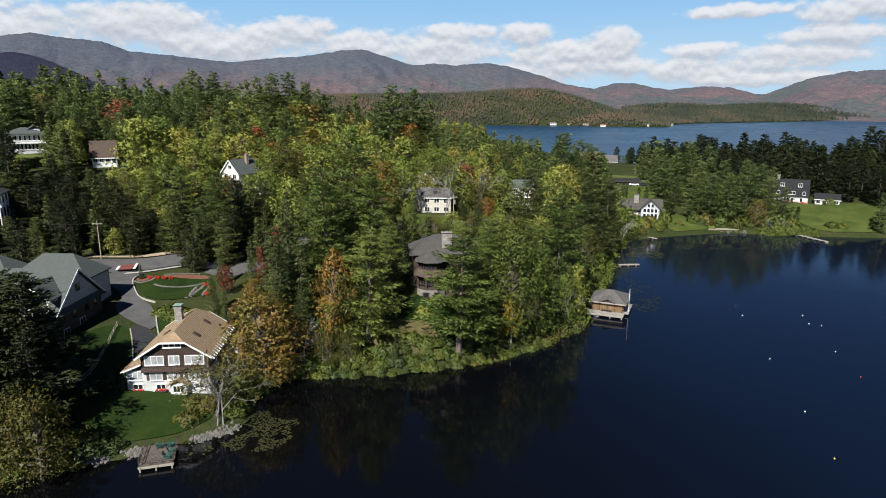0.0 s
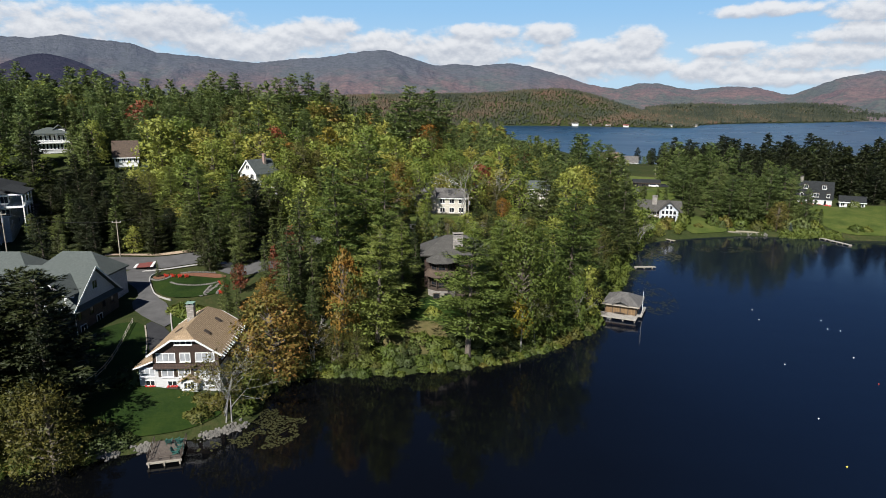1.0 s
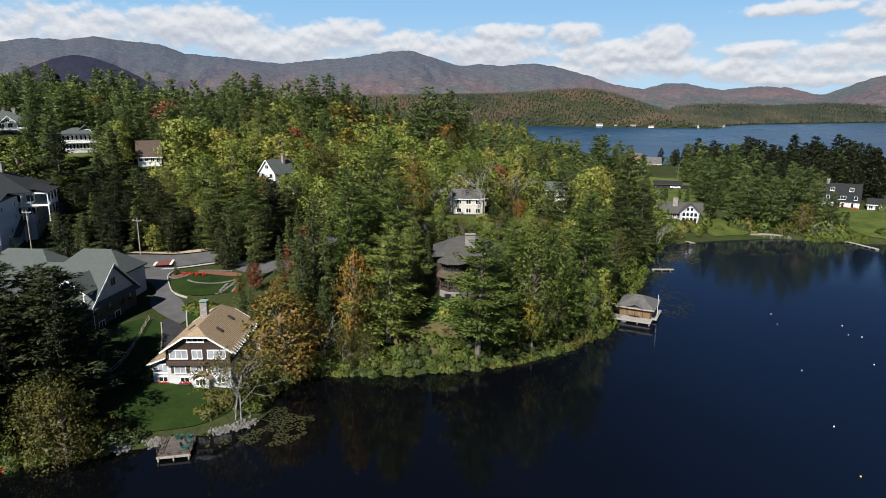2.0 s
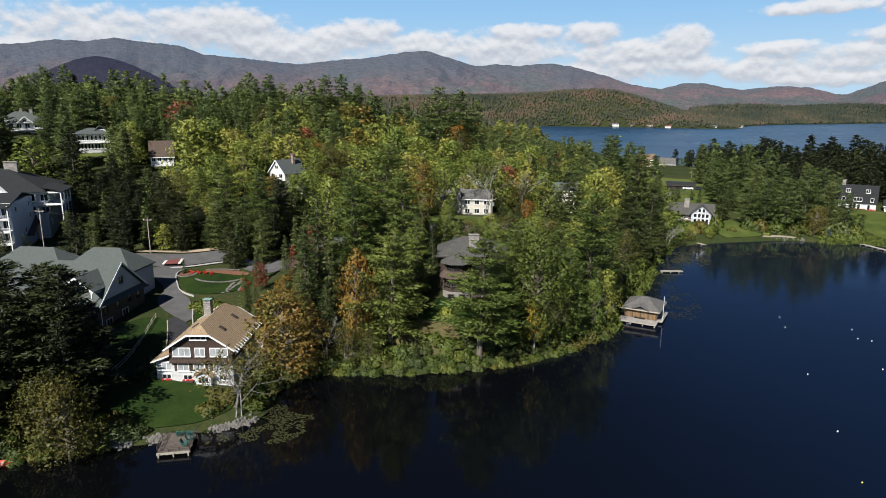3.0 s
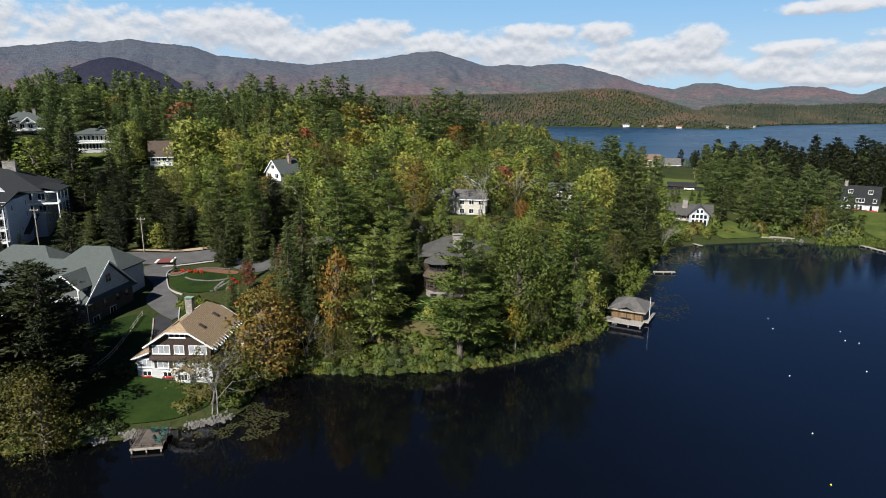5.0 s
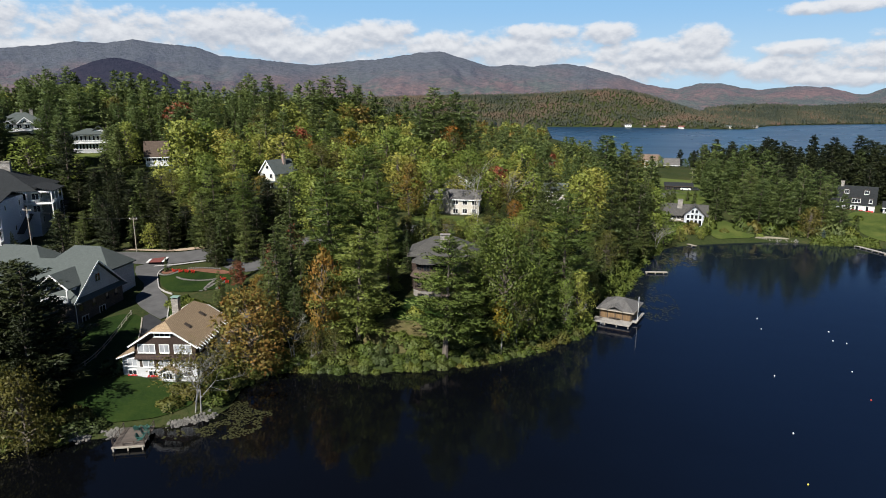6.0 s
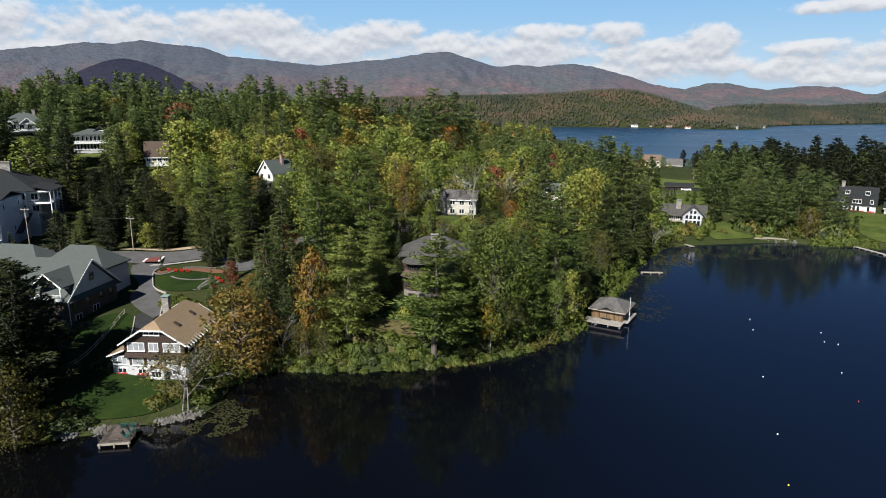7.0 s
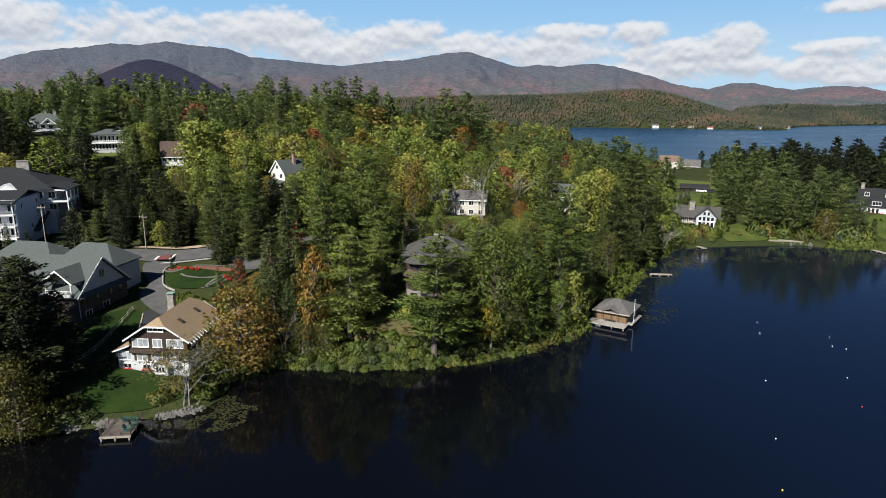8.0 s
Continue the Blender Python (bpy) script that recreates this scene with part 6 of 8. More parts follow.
kind("rust", "maple_tree", "spreading maple turned rust orange", "tree", BARK, RUST, 2, 14.0, lambda r: broadleaf(14, r, 4.8, 0.42, 5600, 80, 0.08))
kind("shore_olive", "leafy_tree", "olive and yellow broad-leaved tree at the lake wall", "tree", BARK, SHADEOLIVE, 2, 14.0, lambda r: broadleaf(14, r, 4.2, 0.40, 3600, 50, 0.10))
kind("olive_tall", "leafy_tree", "tall olive-green broad-leaved tree near the water", "tree", BARK, SHRUB, 1, 20.0, lambda r: broadleaf(20, r, 4.6, 0.40, 6500, 80, 0.10))
kind("orange", "maple_tree", "slender maple turned bright orange", "tree", BARK, ORANGE, 3, 16.0, lambda r: broadleaf(16, r, 3.9, 0.50, 2600, 50, 0.2))
kind("red", "maple_tree", "maple turned dark red", "tree", BARK, RED, 2, 14.0, lambda r: broadleaf(14, r, 3.8, 0.7, 1100, 30, 0.2))
kind("yellow", "leafy_tree", "slender tree in yellow leaf", "tree", BIRCH, YELLOW, 2, 12.0, lambda r: broadleaf(12, r, 2.3, 0.5, 900, 26, 0.3))
kind("birch", "birch_tree", "nearly bare white birch", "tree", BIRCH, OLIVE, 3, 13.0, lambda r: bare_birch(13, r, 1200))
protos = {}
pick = np.random.default_rng(11)


def prototype(key, variant):
    name, label, category, bark, leaf_mat, _, _, maker = KINDS[key]
    rng = np.random.default_rng(sum(ord(c) for c in key) * 31 + variant)
    top = new(name)
    tagged(top, label, category)
    trunk, v = maker(rng)
    trunk.done("trunk", bark, top)
    crown = new("crown", crown_mesh("crown", v, leaf_mat))
    crown.parent = top
    return top


def plant(key, x, y, h, wide=1.0, sink=0.15, z=None):
    variants, nominal = KINDS[key][5], KINDS[key][6]
    variant = int(pick.integers(0, variants))
    s = h / nominal
    m = pose(x, y, (ground_at(x, y) if z is None else z) - sink, float(pick.normal() * 1.6), float(pick.normal() * 1.6), float(pick.random() * 360)) @ Matrix.Diagonal((s * wide, s * wide, s, 1))
    if (key, variant) not in protos:
        protos[key, variant] = prototype(key, variant)
        protos[key, variant].matrix_basis = m
        return protos[key, variant]
    first = protos[key, variant]
    top = new(first.name.split(".")[0])
    tagged(top, first["label"], first["category"])
    top.matrix_basis = m
    for child in first.children:
        limb = new(child.name.split(".")[0], child.data)
        limb.parent = top
    return top


# trees that stand out: place and height of the top above the lake
STAND_PINES = [
    (-119, 304, 61.5, 1.4), (-107, 302, 60.5, 1.4), (-87, 321, 61.0, 1.4), (-78, 326, 61.5, 1.4), (-21, 271, 53.8, 1.45), (-13, 270, 52.7, 1.45), (-82, 234, 49, 1.0), (-165, 288, 51, 1.1), (-160, 236, 54.0, 1.4),
    (133, 322, 30.8, 1.2), (169, 334, 32.5, 1.3), (124, 335, 28.5, 1.2), (112, 349, 27.5, 1.1),
]
STAND_MORE = [
    (-124, 307, 57.5, 1.3), (-113, 297, 58.5, 1.3), (-100, 300, 56, 1.3), (-92.5, 322, 59, 1.3), (-71, 334, 57.5, 1.3), (-28, 272, 48, 1.3), (-6, 272, 48.5, 1.3), (-76, 236, 45, 1.2), (-79, 282, 46.4, 1.2),
]
for x, y, top_z, wide in STAND_PINES + STAND_MORE:
    plant("dark_far" if x > 120 else "pine_far", x, y, top_z - ground_at(x, y), wide)
# the shore and the grove round the lodge
STAND_FRONT = [
    ("shore_pine", 3.1, 106.6, 24.6, 1.5), ("pine", -20.9, 138, 37.9, 1.45), ("pine", -23.7, 127, 34.3, 1.15), ("pine", -15.4, 134, 33.0, 1.15), ("pine", -13.5, 108, 25.5, 1.45),
    ("pine", -9.9, 119, 24.7, 1.1), ("spruce", -30.8, 121, 28.8, 1.35), ("spruce", -30.9, 113.5, 24.0, 1.2), ("spruce", -27.4, 117, 20.9, 1.2), ("spruce", -30.7, 107, 17.6, 1.1),
    ("spruce", -25.7, 107, 14.6, 1.2), ("spruce", -15.1, 103.8, 7.0, 1.2), ("spruce", -8.2, 103.5, 5.8, 1.1), ("pine", 9.7, 119, 24.7, 1.15), ("olive_tall", 14.2, 114, 25.3, 1.0),
    ("pine", 7.0, 113, 21.7, 1.0), ("pine", 25.7, 134, 29.0, 1.3), ("pine", 21.0, 119, 19.7, 1.0), ("pine", 18.8, 128, 22.4, 1.0), ("orange", -19.4, 104.5, 22.4, 0.66),
]
# the eastern bank
STAND_EAST = [
    ("deep_pine", 24.9, 167, 30.5, 1.1), ("deep_pine", 21.7, 172, 22.8, 1.0), ("leafy", 39.6, 205, 28.2, 1.3), ("leafy", 33.4, 190, 28.1, 1.1), ("deep_pine", 49.9, 205, 32.7, 1.0),
    ("deep_pine", 52.6, 196, 24.1, 1.0), ("deep_pine", 41.7, 178, 25.5, 0.9), ("deep_pine", 47.1, 180, 15.8, 1.1), ("deep_pine", 53.9, 192, 12.1, 1.0), ("olive", 39.3, 166, 15.0, 1.0),
    ("rust", 32.5, 141, 11.1, 0.7), ("pine_far", 50.5, 268, 35.2, 1.5), ("pine_far", 58.9, 272, 31.9, 1.2), ("pine_far", 70.3, 300, 28.9, 1.1), ("leafy_far", 51.6, 395, 25.7, 1.2),
    ("pine_far", 28.9, 308, 30.0, 1.3), ("red", 31.0, 300, 25.8, 0.6), ("spruce", 32.7, 152, 12.6, 1.0),
]
# the leafy slope round the houses
STAND_MID = [
    ("leafy_far", -14.0, 243, 34.5, 1.5), ("leafy_far", -27.6, 246, 35.3, 1.4), ("leafy_far", -36.6, 246, 37.8, 1.3), ("leafy_far", -45.5, 240, 35.8, 1.2), ("yellow", -49.3, 237, 38.8, 1.2),
    ("olive", -48.2, 214, 31.8, 1.2), ("leafy", -57.1, 209, 32.0, 1.4), ("spruce", -59.5, 240, 36.5, 1.2), ("leafy", -42.1, 170, 27.2, 1.1), ("leafy", -50.8, 180, 27.7, 1.1),
    ("leafy", -2.1, 225, 31.7, 1.3), ("leafy", 9.0, 240, 28.2, 1.3), ("olive", 12.1, 205, 21.7, 1.3), ("leafy", 18.0, 262, 31.2, 1.3), ("orange", -18.2, 190, 30.5, 0.95),
    ("leafy", -12.1, 196, 29.4, 0.9), ("birch", 1.1, 196, 33.6, 1.0), ("deep_pine", 6.0, 191, 18.6, 0.9), ("deep_pine", 11.2, 186, 18.1, 0.9), ("leafy", -23.8, 168, 23.9, 1.0),
]
# the tall trees past the drive
STAND_WEST = [
    ("leafy", -95.0, 198, 42.8, 1.2), ("leafy", -91.2, 204, 42.4, 1.2), ("leafy", -84.9, 204, 39.1, 1.3), ("leafy", -78.6, 200, 36.0, 1.2), ("leafy", -82.3, 188, 32.0, 1.2),
    ("pine", -81.5, 174, 29.0, 1.2), ("pine", -69.7, 166, 30.9, 1.2), ("pine", -59.1, 160, 29.8, 1.2), ("deep_pine", -58.2, 149, 24.2, 1.25), ("deep_pine", -67.5, 156, 23.8, 1.1),
    ("deep_pine", -52.0, 146, 21.0, 1.0), ("olive", -91.6, 182, 26.8, 1.1), ("leafy", -96.9, 184, 21.2, 0.9),
]
# the grove before the hotel, most needles darkened as in cloud shade
STAND_GROVE = [
    ("dark_pine", -114.8, 178, 27.1, 1.56), ("dark_pine", -103.3, 172, 26.6, 1.56), ("deep_pine", -104.1, 185, 26.3, 1.43), ("dark_pine", -112.1, 166, 24.4, 1.43), ("dark_pine", -99.8, 160, 21.6, 1.43),
    ("deep_pine", -125.0, 178, 26.6, 1.43), ("dark_pine", -96.1, 166, 21.0, 1.43), ("dark_pine", -91.8, 172, 22.8, 1.3), ("spruce", -103.3, 156, 18.1, 1.1), ("spruce", -89.2, 162, 16.2, 1.0),
    ("deep_pine", -109.2, 154, 18.3, 1.3), ("leafy", -126.3, 213, 40.8, 1.0), ("olive", -128.1, 205, 26.2, 1.0),
]
STAND_NAMED = STAND_FRONT + STAND_EAST + STAND_MID + STAND_WEST + STAND_GROVE
for key, x, y, top_z, wide in STAND_NAMED:
    plant(key, x, y, max(top_z - ground_at(x, y), 3.0), wide)
STAND_SPRUCE = [(-61, 78, 13.0), (20, 119, 15.0), (14.5, 113.6, 11.0), (-102.5, 149, 18.0), (-100.5, 145, 16.5), (-108, 136.5, 16.0), (-112.5, 135, 17.5), (57, 212, 25.0), (60, 222, 24.0), (26, 126.5, 14.0)]
for x, y, top_z in STAND_SPRUCE:
    plant("spruce", x, y, top_z - ground_at(x, y))
# Pines on the left bank; those out of view are added to cast shade
SHADE_STAND = [(-57.5, 81, 23.7), (-63, 86, 22.5), (-66.5, 81, 24.5), (-61, 75, 20.0), (-75, 86, 27.0), (-71, 73, 26.0), (-80, 74, 27.0), (-66, 68.5, 24.0), (-54.5, 77.5, 17.0), (-60, 90, 16.0), (-72, 66, 26.0), (-80, 64, 27.0), (-86, 70, 27.0), (-70, 93, 18.0)]
for x, y, top_z in SHADE_STAND:
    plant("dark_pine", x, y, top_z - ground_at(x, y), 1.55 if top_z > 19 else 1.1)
COVE_PINES = [(98, 242, 20), (104, 240, 21), (110, 238, 22), (117, 238, 25), (124, 236, 21), (130, 235, 17), (127, 244, 25), (112, 248, 26), (103, 252, 25), (121, 250, 26), (132, 250, 23), (116, 294, 22.5), (126, 290, 24), (105, 286, 21)]
for x, y, top_z in COVE_PINES:
    plant("cove_pine", x, y, top_z - ground_at(x, y), 1.15)
STAND_LEAFY = [
    ("leafy_far", -24, 230, 35.3, 1.2), ("leafy_far", 47, 243, 23.2, 1.1), ("leafy_far", 31, 313, 28.4, 1.1), ("leafy_far", 14, 290, 26.7, 1.2), ("rust", -29.5, 97.6, 16.4, 1.2), ("red", -130, 259.5, 47.9, 1.2),
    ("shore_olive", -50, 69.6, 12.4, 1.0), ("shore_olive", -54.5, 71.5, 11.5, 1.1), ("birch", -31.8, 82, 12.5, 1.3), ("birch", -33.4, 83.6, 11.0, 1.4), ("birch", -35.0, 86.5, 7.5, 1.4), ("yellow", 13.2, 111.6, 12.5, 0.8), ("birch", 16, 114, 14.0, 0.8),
]
for key, x, y, top_z, wide in STAND_LEAFY:
    plant(key, x, y, top_z - ground_at(x, y), wide)
STAND_OTHER = [
    ("leafy", 18, 117.5, 17.5, 0.9), ("leafy", 25.5, 124.5, 12.5, 0.9), ("leafy", 28.5, 129, 13.5, 0.9), ("olive", -20, 102.6, 9.0, 1.0), ("olive", -16.5, 103.2, 8.0, 1.1), ("birch", -24.5, 102.6, 10.0, 0.9), ("red", -46, 128, 13.0, 0.9),
    ("red", -40, 146, 18.0, 0.8), ("blue", -4, 140, 17.0, 1.0), ("blue", -103, 205, 29.0, 1.3), ("olive", 118, 231, 13.0, 1.2), ("blue", 122, 229, 5.0, 1.0), ("birch", 26, 290, 27, 1.0), ("red", -38, 128, 17.0, 0.5), ("yellow", -34, 120, 13.0, 1.0),
]
for key, x, y, top_z, wide in STAND_OTHER:
    plant(key, x, y, top_z - ground_at(x, y), wide)

for i in range(22):
    x, y = -104 + 2.7 * i, 157 + 7 * (i % 3) + 1.5 * math.sin(i * 1.7)
    plant("dark_pine" if i % 4 else "deep_pine", x, y, 17.5 + 2.5 * math.sin(i * 2.9) + 3 * (i % 3) - ground_at(x, y), 1.5)
for i in range(15):
    x = -24 + 3.6 * i
    plant("leafy" if i % 3 else "olive", x, 158 + 5 * (i % 2) + 0.15 * x, 17.6 + 0.9 * math.sin(i * 2.3) - ground_at(x, 160), 1.35)

# ground kept free of trees: middle and radius
CLEAR_A = [(-43, 84, 12), (-47, 92, 10), (-42, 98, 9), (-53, 108, 8), (-60, 116, 8), (-62, 132, 10), (-70, 128, 8), (-74, 141, 7), (-68, 112, 12), (-82, 115, 16), (-98, 115, 14), (-4, 109, 6.5), (-2, 117, 7), (3, 125, 9), (-40, 90, 9), (-56, 97, 8), (-54, 124, 8), (-33, 85, 3)]
CLEAR_B = [(-113, 148, 9), (-128, 142, 18), (-129, 167, 16), (-145, 160, 20), (-69, 206, 9), (-146, 226, 11), (-172, 224, 12), (-114, 215, 8), (-7, 204, 11), (-5, 227, 8), (27, 220, 9), (78, 244, 12), (90, 238, 6), (88, 228, 5), (154, 268, 13), (166, 244, 19), (180, 240, 16), (92, 256, 7)]
CLEAR_C = [(37, 139, 8), (100, 340, 13), (96, 320, 11), (102, 364, 9), (103, 446, 14), (119, 450, 12), (90, 304, 10), (86, 285, 5), (146, 238, 12), (-48, 145, 7), (-4, 192, 5), (-146, 214, 8), (104, 231, 6), (-30, 334, 6)]
CLEAR = np.array(CLEAR_A + CLEAR_B + CLEAR_C, float)
# camera sight lines to the houses, over low growth: place, sill height, how far and how wide
SIGHT_LINES = [
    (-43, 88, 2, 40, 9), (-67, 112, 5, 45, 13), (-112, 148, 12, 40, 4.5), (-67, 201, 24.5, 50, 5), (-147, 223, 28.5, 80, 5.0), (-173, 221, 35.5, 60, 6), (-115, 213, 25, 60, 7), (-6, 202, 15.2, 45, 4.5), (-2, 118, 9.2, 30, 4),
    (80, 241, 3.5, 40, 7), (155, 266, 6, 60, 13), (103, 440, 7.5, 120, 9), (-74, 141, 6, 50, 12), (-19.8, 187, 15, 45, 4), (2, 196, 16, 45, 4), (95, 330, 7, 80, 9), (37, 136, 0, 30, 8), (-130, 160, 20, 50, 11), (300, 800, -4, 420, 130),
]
for x, y, top_z in ((95, 431, 14), (109, 434, 15), (113, 430, 11), (126, 438, 13), (100, 426, 9), (87, 425, 13)):
    plant("leafy_far", x, y, top_z - ground_at(x, y), 1.1)
STOOD = np.array([r[:2] for r in STAND_PINES + STAND_MORE + STAND_SPRUCE + SHADE_STAND + COVE_PINES] + [r[1:3] for r in STAND_NAMED + STAND_LEAFY + STAND_OTHER])
ROAD_LINE = chaikin(ROAD, 2, False)


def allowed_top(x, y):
    """How high a tree may stand under the camera's sight lines to the houses."""
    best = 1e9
    for hx, hy, sill, far, half in SIGHT_LINES:
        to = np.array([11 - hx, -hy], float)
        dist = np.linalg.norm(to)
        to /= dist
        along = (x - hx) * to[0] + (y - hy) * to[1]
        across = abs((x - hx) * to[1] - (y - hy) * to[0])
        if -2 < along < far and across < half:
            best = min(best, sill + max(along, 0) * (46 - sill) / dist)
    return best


def open_ground(x, y, margin=1.5):
    if looked_up(LD, x, y) < margin:
        return False
    if (np.hypot(CLEAR[:, 0] - x, CLEAR[:, 1] - y) < CLEAR[:, 2]).any():
        return False
    return np.hypot(ROAD_LINE[:, 0] - x, ROAD_LINE[:, 1] - y).min() > 5.0


def woods():
    rng = np.random.default_rng(42)
    planted = []
    y = 101.0
    while y < 470:
        step = 6.9 if y < 150 else 7.6 if y < 230 else 8.4 if y < 290 else 9.6
        half = 60 + y * 0.86
        for x in np.arange(-half - 10, min(40 + y * 0.74, 300), step):
            px, py = x + rng.uniform(-0.45, 0.45) * step, y + rng.uniform(-0.45, 0.45) * step
            roll, size, tone = rng.random(), rng.uniform(0.68, 1.2), noise.noise(Vector((px / 38, py / 38, 0.7)))
            if not open_ground(px, py) or np.hypot(STOOD[:, 0] - px, STOOD[:, 1] - py).min() < 3.6:
                continue
            g = ground_at(px, py)
            size *= 0.95 if py > 235 and px < -10 else 0.80 if py > 235 else 0.9
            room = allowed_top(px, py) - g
            soft = 0.5 + 0.9 * tone + (0.42 if 152 < py < 330 and -104 < px < 30 else -0.1) - (0.6 if px > 95 else 0) - (0.4 if px < -104 else 0) - (0.3 if py < 150 else 0)
            if -116 < px < -40 and py < 182:
                soft -= 0.9
            if (px > 125 and py > 275) or px > 176:
                soft = -0.5
            if py > 350 and 60 < px < 128:
                continue
            if px > 105 and py > 255:
                size *= 1.3
            far = py > 140
            if roll < soft:
                r2 = rng.random()
                key = "leafy_far" if far else "leafy"
                if r2 > 0.955:
                    key = "orange" if r2 > 0.97 else "red"
                elif r2 > 0.84:
                    key = "olive"
                h = 15 * size
            else:
                key = ("pine" if rng.random() < (0.2 if px > 122 and py > 262 else 0.55) else "spruce") + ("_far" if far else "")
                h = (21 if key.startswith("pine") else 17) * size
                if px < -50 and py < 190 and roll < 0.85:
                    key, h = "dark_far", 20 * size
            if -118 < px < 62 and py < 205:
                h *= 0.72 if px < -50 and py < 196 else 0.50
                key = {"pine": "spruce", "pine_far": "spruce_far", "dark_far": "dark_far"}.get(key, key)
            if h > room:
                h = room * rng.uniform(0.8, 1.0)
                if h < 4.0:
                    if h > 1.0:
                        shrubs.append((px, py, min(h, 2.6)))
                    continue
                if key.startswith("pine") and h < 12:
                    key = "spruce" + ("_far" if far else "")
            # Pines far to the right get the shade-darkened needles too
            if px > 122 and py > 250 and key in ("pine_far", "spruce_far", "leafy_far") and roll > 0.12:
                key = "dark_far"
            if py > 285:
                key = {"dark_far": "dark_dim", "leafy_far": "leafy_dim", "olive": "olive_dim", "orange": "olive_dim", "red": "olive_dim", "pine_far": "pine_dim", "spruce_far": "spruce_dim"}[key]
            planted.append((key, px, py, h, rng.uniform(0.95, 1.25) * (1.25 if key[0] in "lo" else 1.0)))
        y += step
    # the wooded rise past the village
    for y in np.arange(478, 660, 13.0):
        for x in np.arange(-230, 44, 11.0):
            px, py = x + rng.uniform(-5, 5), y + rng.uniform(-6, 6)
            if px > 0.07 * py or shore_distance(SHORE_B, np.array([px]), np.array([py]))[0] < 3 or shore_distance(SHORE_A, np.array([px]), np.array([py]))[0] < 3:
                continue
            key = ("leafy_dim", "leafy_dim", "spruce_dim", "pine_dim", "olive_dim")[int(rng.integers(0, 5))]
            planted.append((key, px, py, rng.uniform(10, 17), rng.uniform(1.1, 1.5)))
    joined = {}
    for row in planted:
        if row[0][-4:] not in ("_far", "_dim") or row[2] < (222 if row[0] in ("pine_far", "dark_far") else 286):
            plant(*row)
        else:
            joined.setdefault(row[0], []).append(row)
    for key, rows in joined.items():
        stand(key, rows, rng)


def stand(key, rows, rng):
    """Many like trees far off, joined into one crown mesh and one of trunks."""
    name, label, category, bark, leaf_mat, variants, nominal, maker = KINDS[key]
    made = [maker(np.random.default_rng(500 + i)) for i in range(variants)]
    crowns, tv, tf = [], [], []
    for _, x, y, h, wide in rows:
        trunk, v = made[int(rng.integers(0, variants))]
        s, a = h / nominal, rng.random() * 6.28
        turn = np.array([[math.cos(a), -math.sin(a), 0], [math.sin(a), math.cos(a), 0], [0, 0, 1]])
        scale = np.array([s * wide, s * wide, s])
        foot = np.array([x, y, (ground_at(x, y) if y < 470 else float(height(np.array([x]), np.array([y]))[0])) - 0.15])
        crowns.append(np.stack(((v[0] * scale) @ turn.T + foot, v[1] @ turn.T)))
        o = len(tv)
        w = 0.012 * h + 0.05
        tv += [(x - w, y - w, foot[2]), (x + w, y - w, foot[2]), (x, y + w, foot[2]), (x, y, foot[2] + h * 0.9)]
        tf += [(o, o + 1, o + 3), (o + 1, o + 2, o + 3), (o + 2, o, o + 3)]
    top = empty("woods", Matrix.Identity(4), "stand of " + label.split(" among")[0].split(" in the")[0].split(" on the")[0] + "s on the far slope", "woods", kind="stuff")
    crown = new("crowns", crown_mesh("crowns", np.concatenate(crowns, 1), GREENMIX if key == "leafy_far" else leaf_mat))
    crown.parent = top
    tagged(crown, kind="stuff")
    tagged(mesh_ob("trunks", tv, tf, bark, top), kind="stuff")


shrubs = []
woods()


# ---- shrubs and hedges ----
shrub_sets = {}


def shrub(x, y, r, mat=SHRUB, tall=1.0, label="rounded green leafy shrub among the trees", lift=0.0):
    variant = int(pick.integers(0, 3))
    if (mat.name, variant) not in shrub_sets:
        me = crown_mesh("shrub", shrub_mesh(np.random.default_rng(70 + variant), 760, 0.25), mat)
        shrub_sets[mat.name, variant] = me
    ob = new("shrub", shrub_sets[mat.name, variant])
    ob.matrix_basis = pose(x, y, ground_at(x, y) - 0.1 * r + lift, 0, 0, float(pick.random() * 360)) @ Matrix.Diagonal((r, r, r * tall, 1))
    return tagged(ob, label, "shrub")


low = []
for x, y, h in shrubs:
    if y < 125:
        shrub(x, y, h * 0.6, tall=1.2)
        continue
    v, n = shrub_mesh(np.random.default_rng(int(y * 10)), 420, 0.34)
    low.append(np.stack((v * np.array([0.6 * h, 0.6 * h, 0.72 * h]) + np.array([x, y, ground_at(x, y) - 0.06 * h]), n)))
if low:
    tagged(new("undergrowth", crown_mesh("undergrowth", np.concatenate(low, 1), SHRUB)), "low green undergrowth between the trees", "shrubs", kind="stuff")


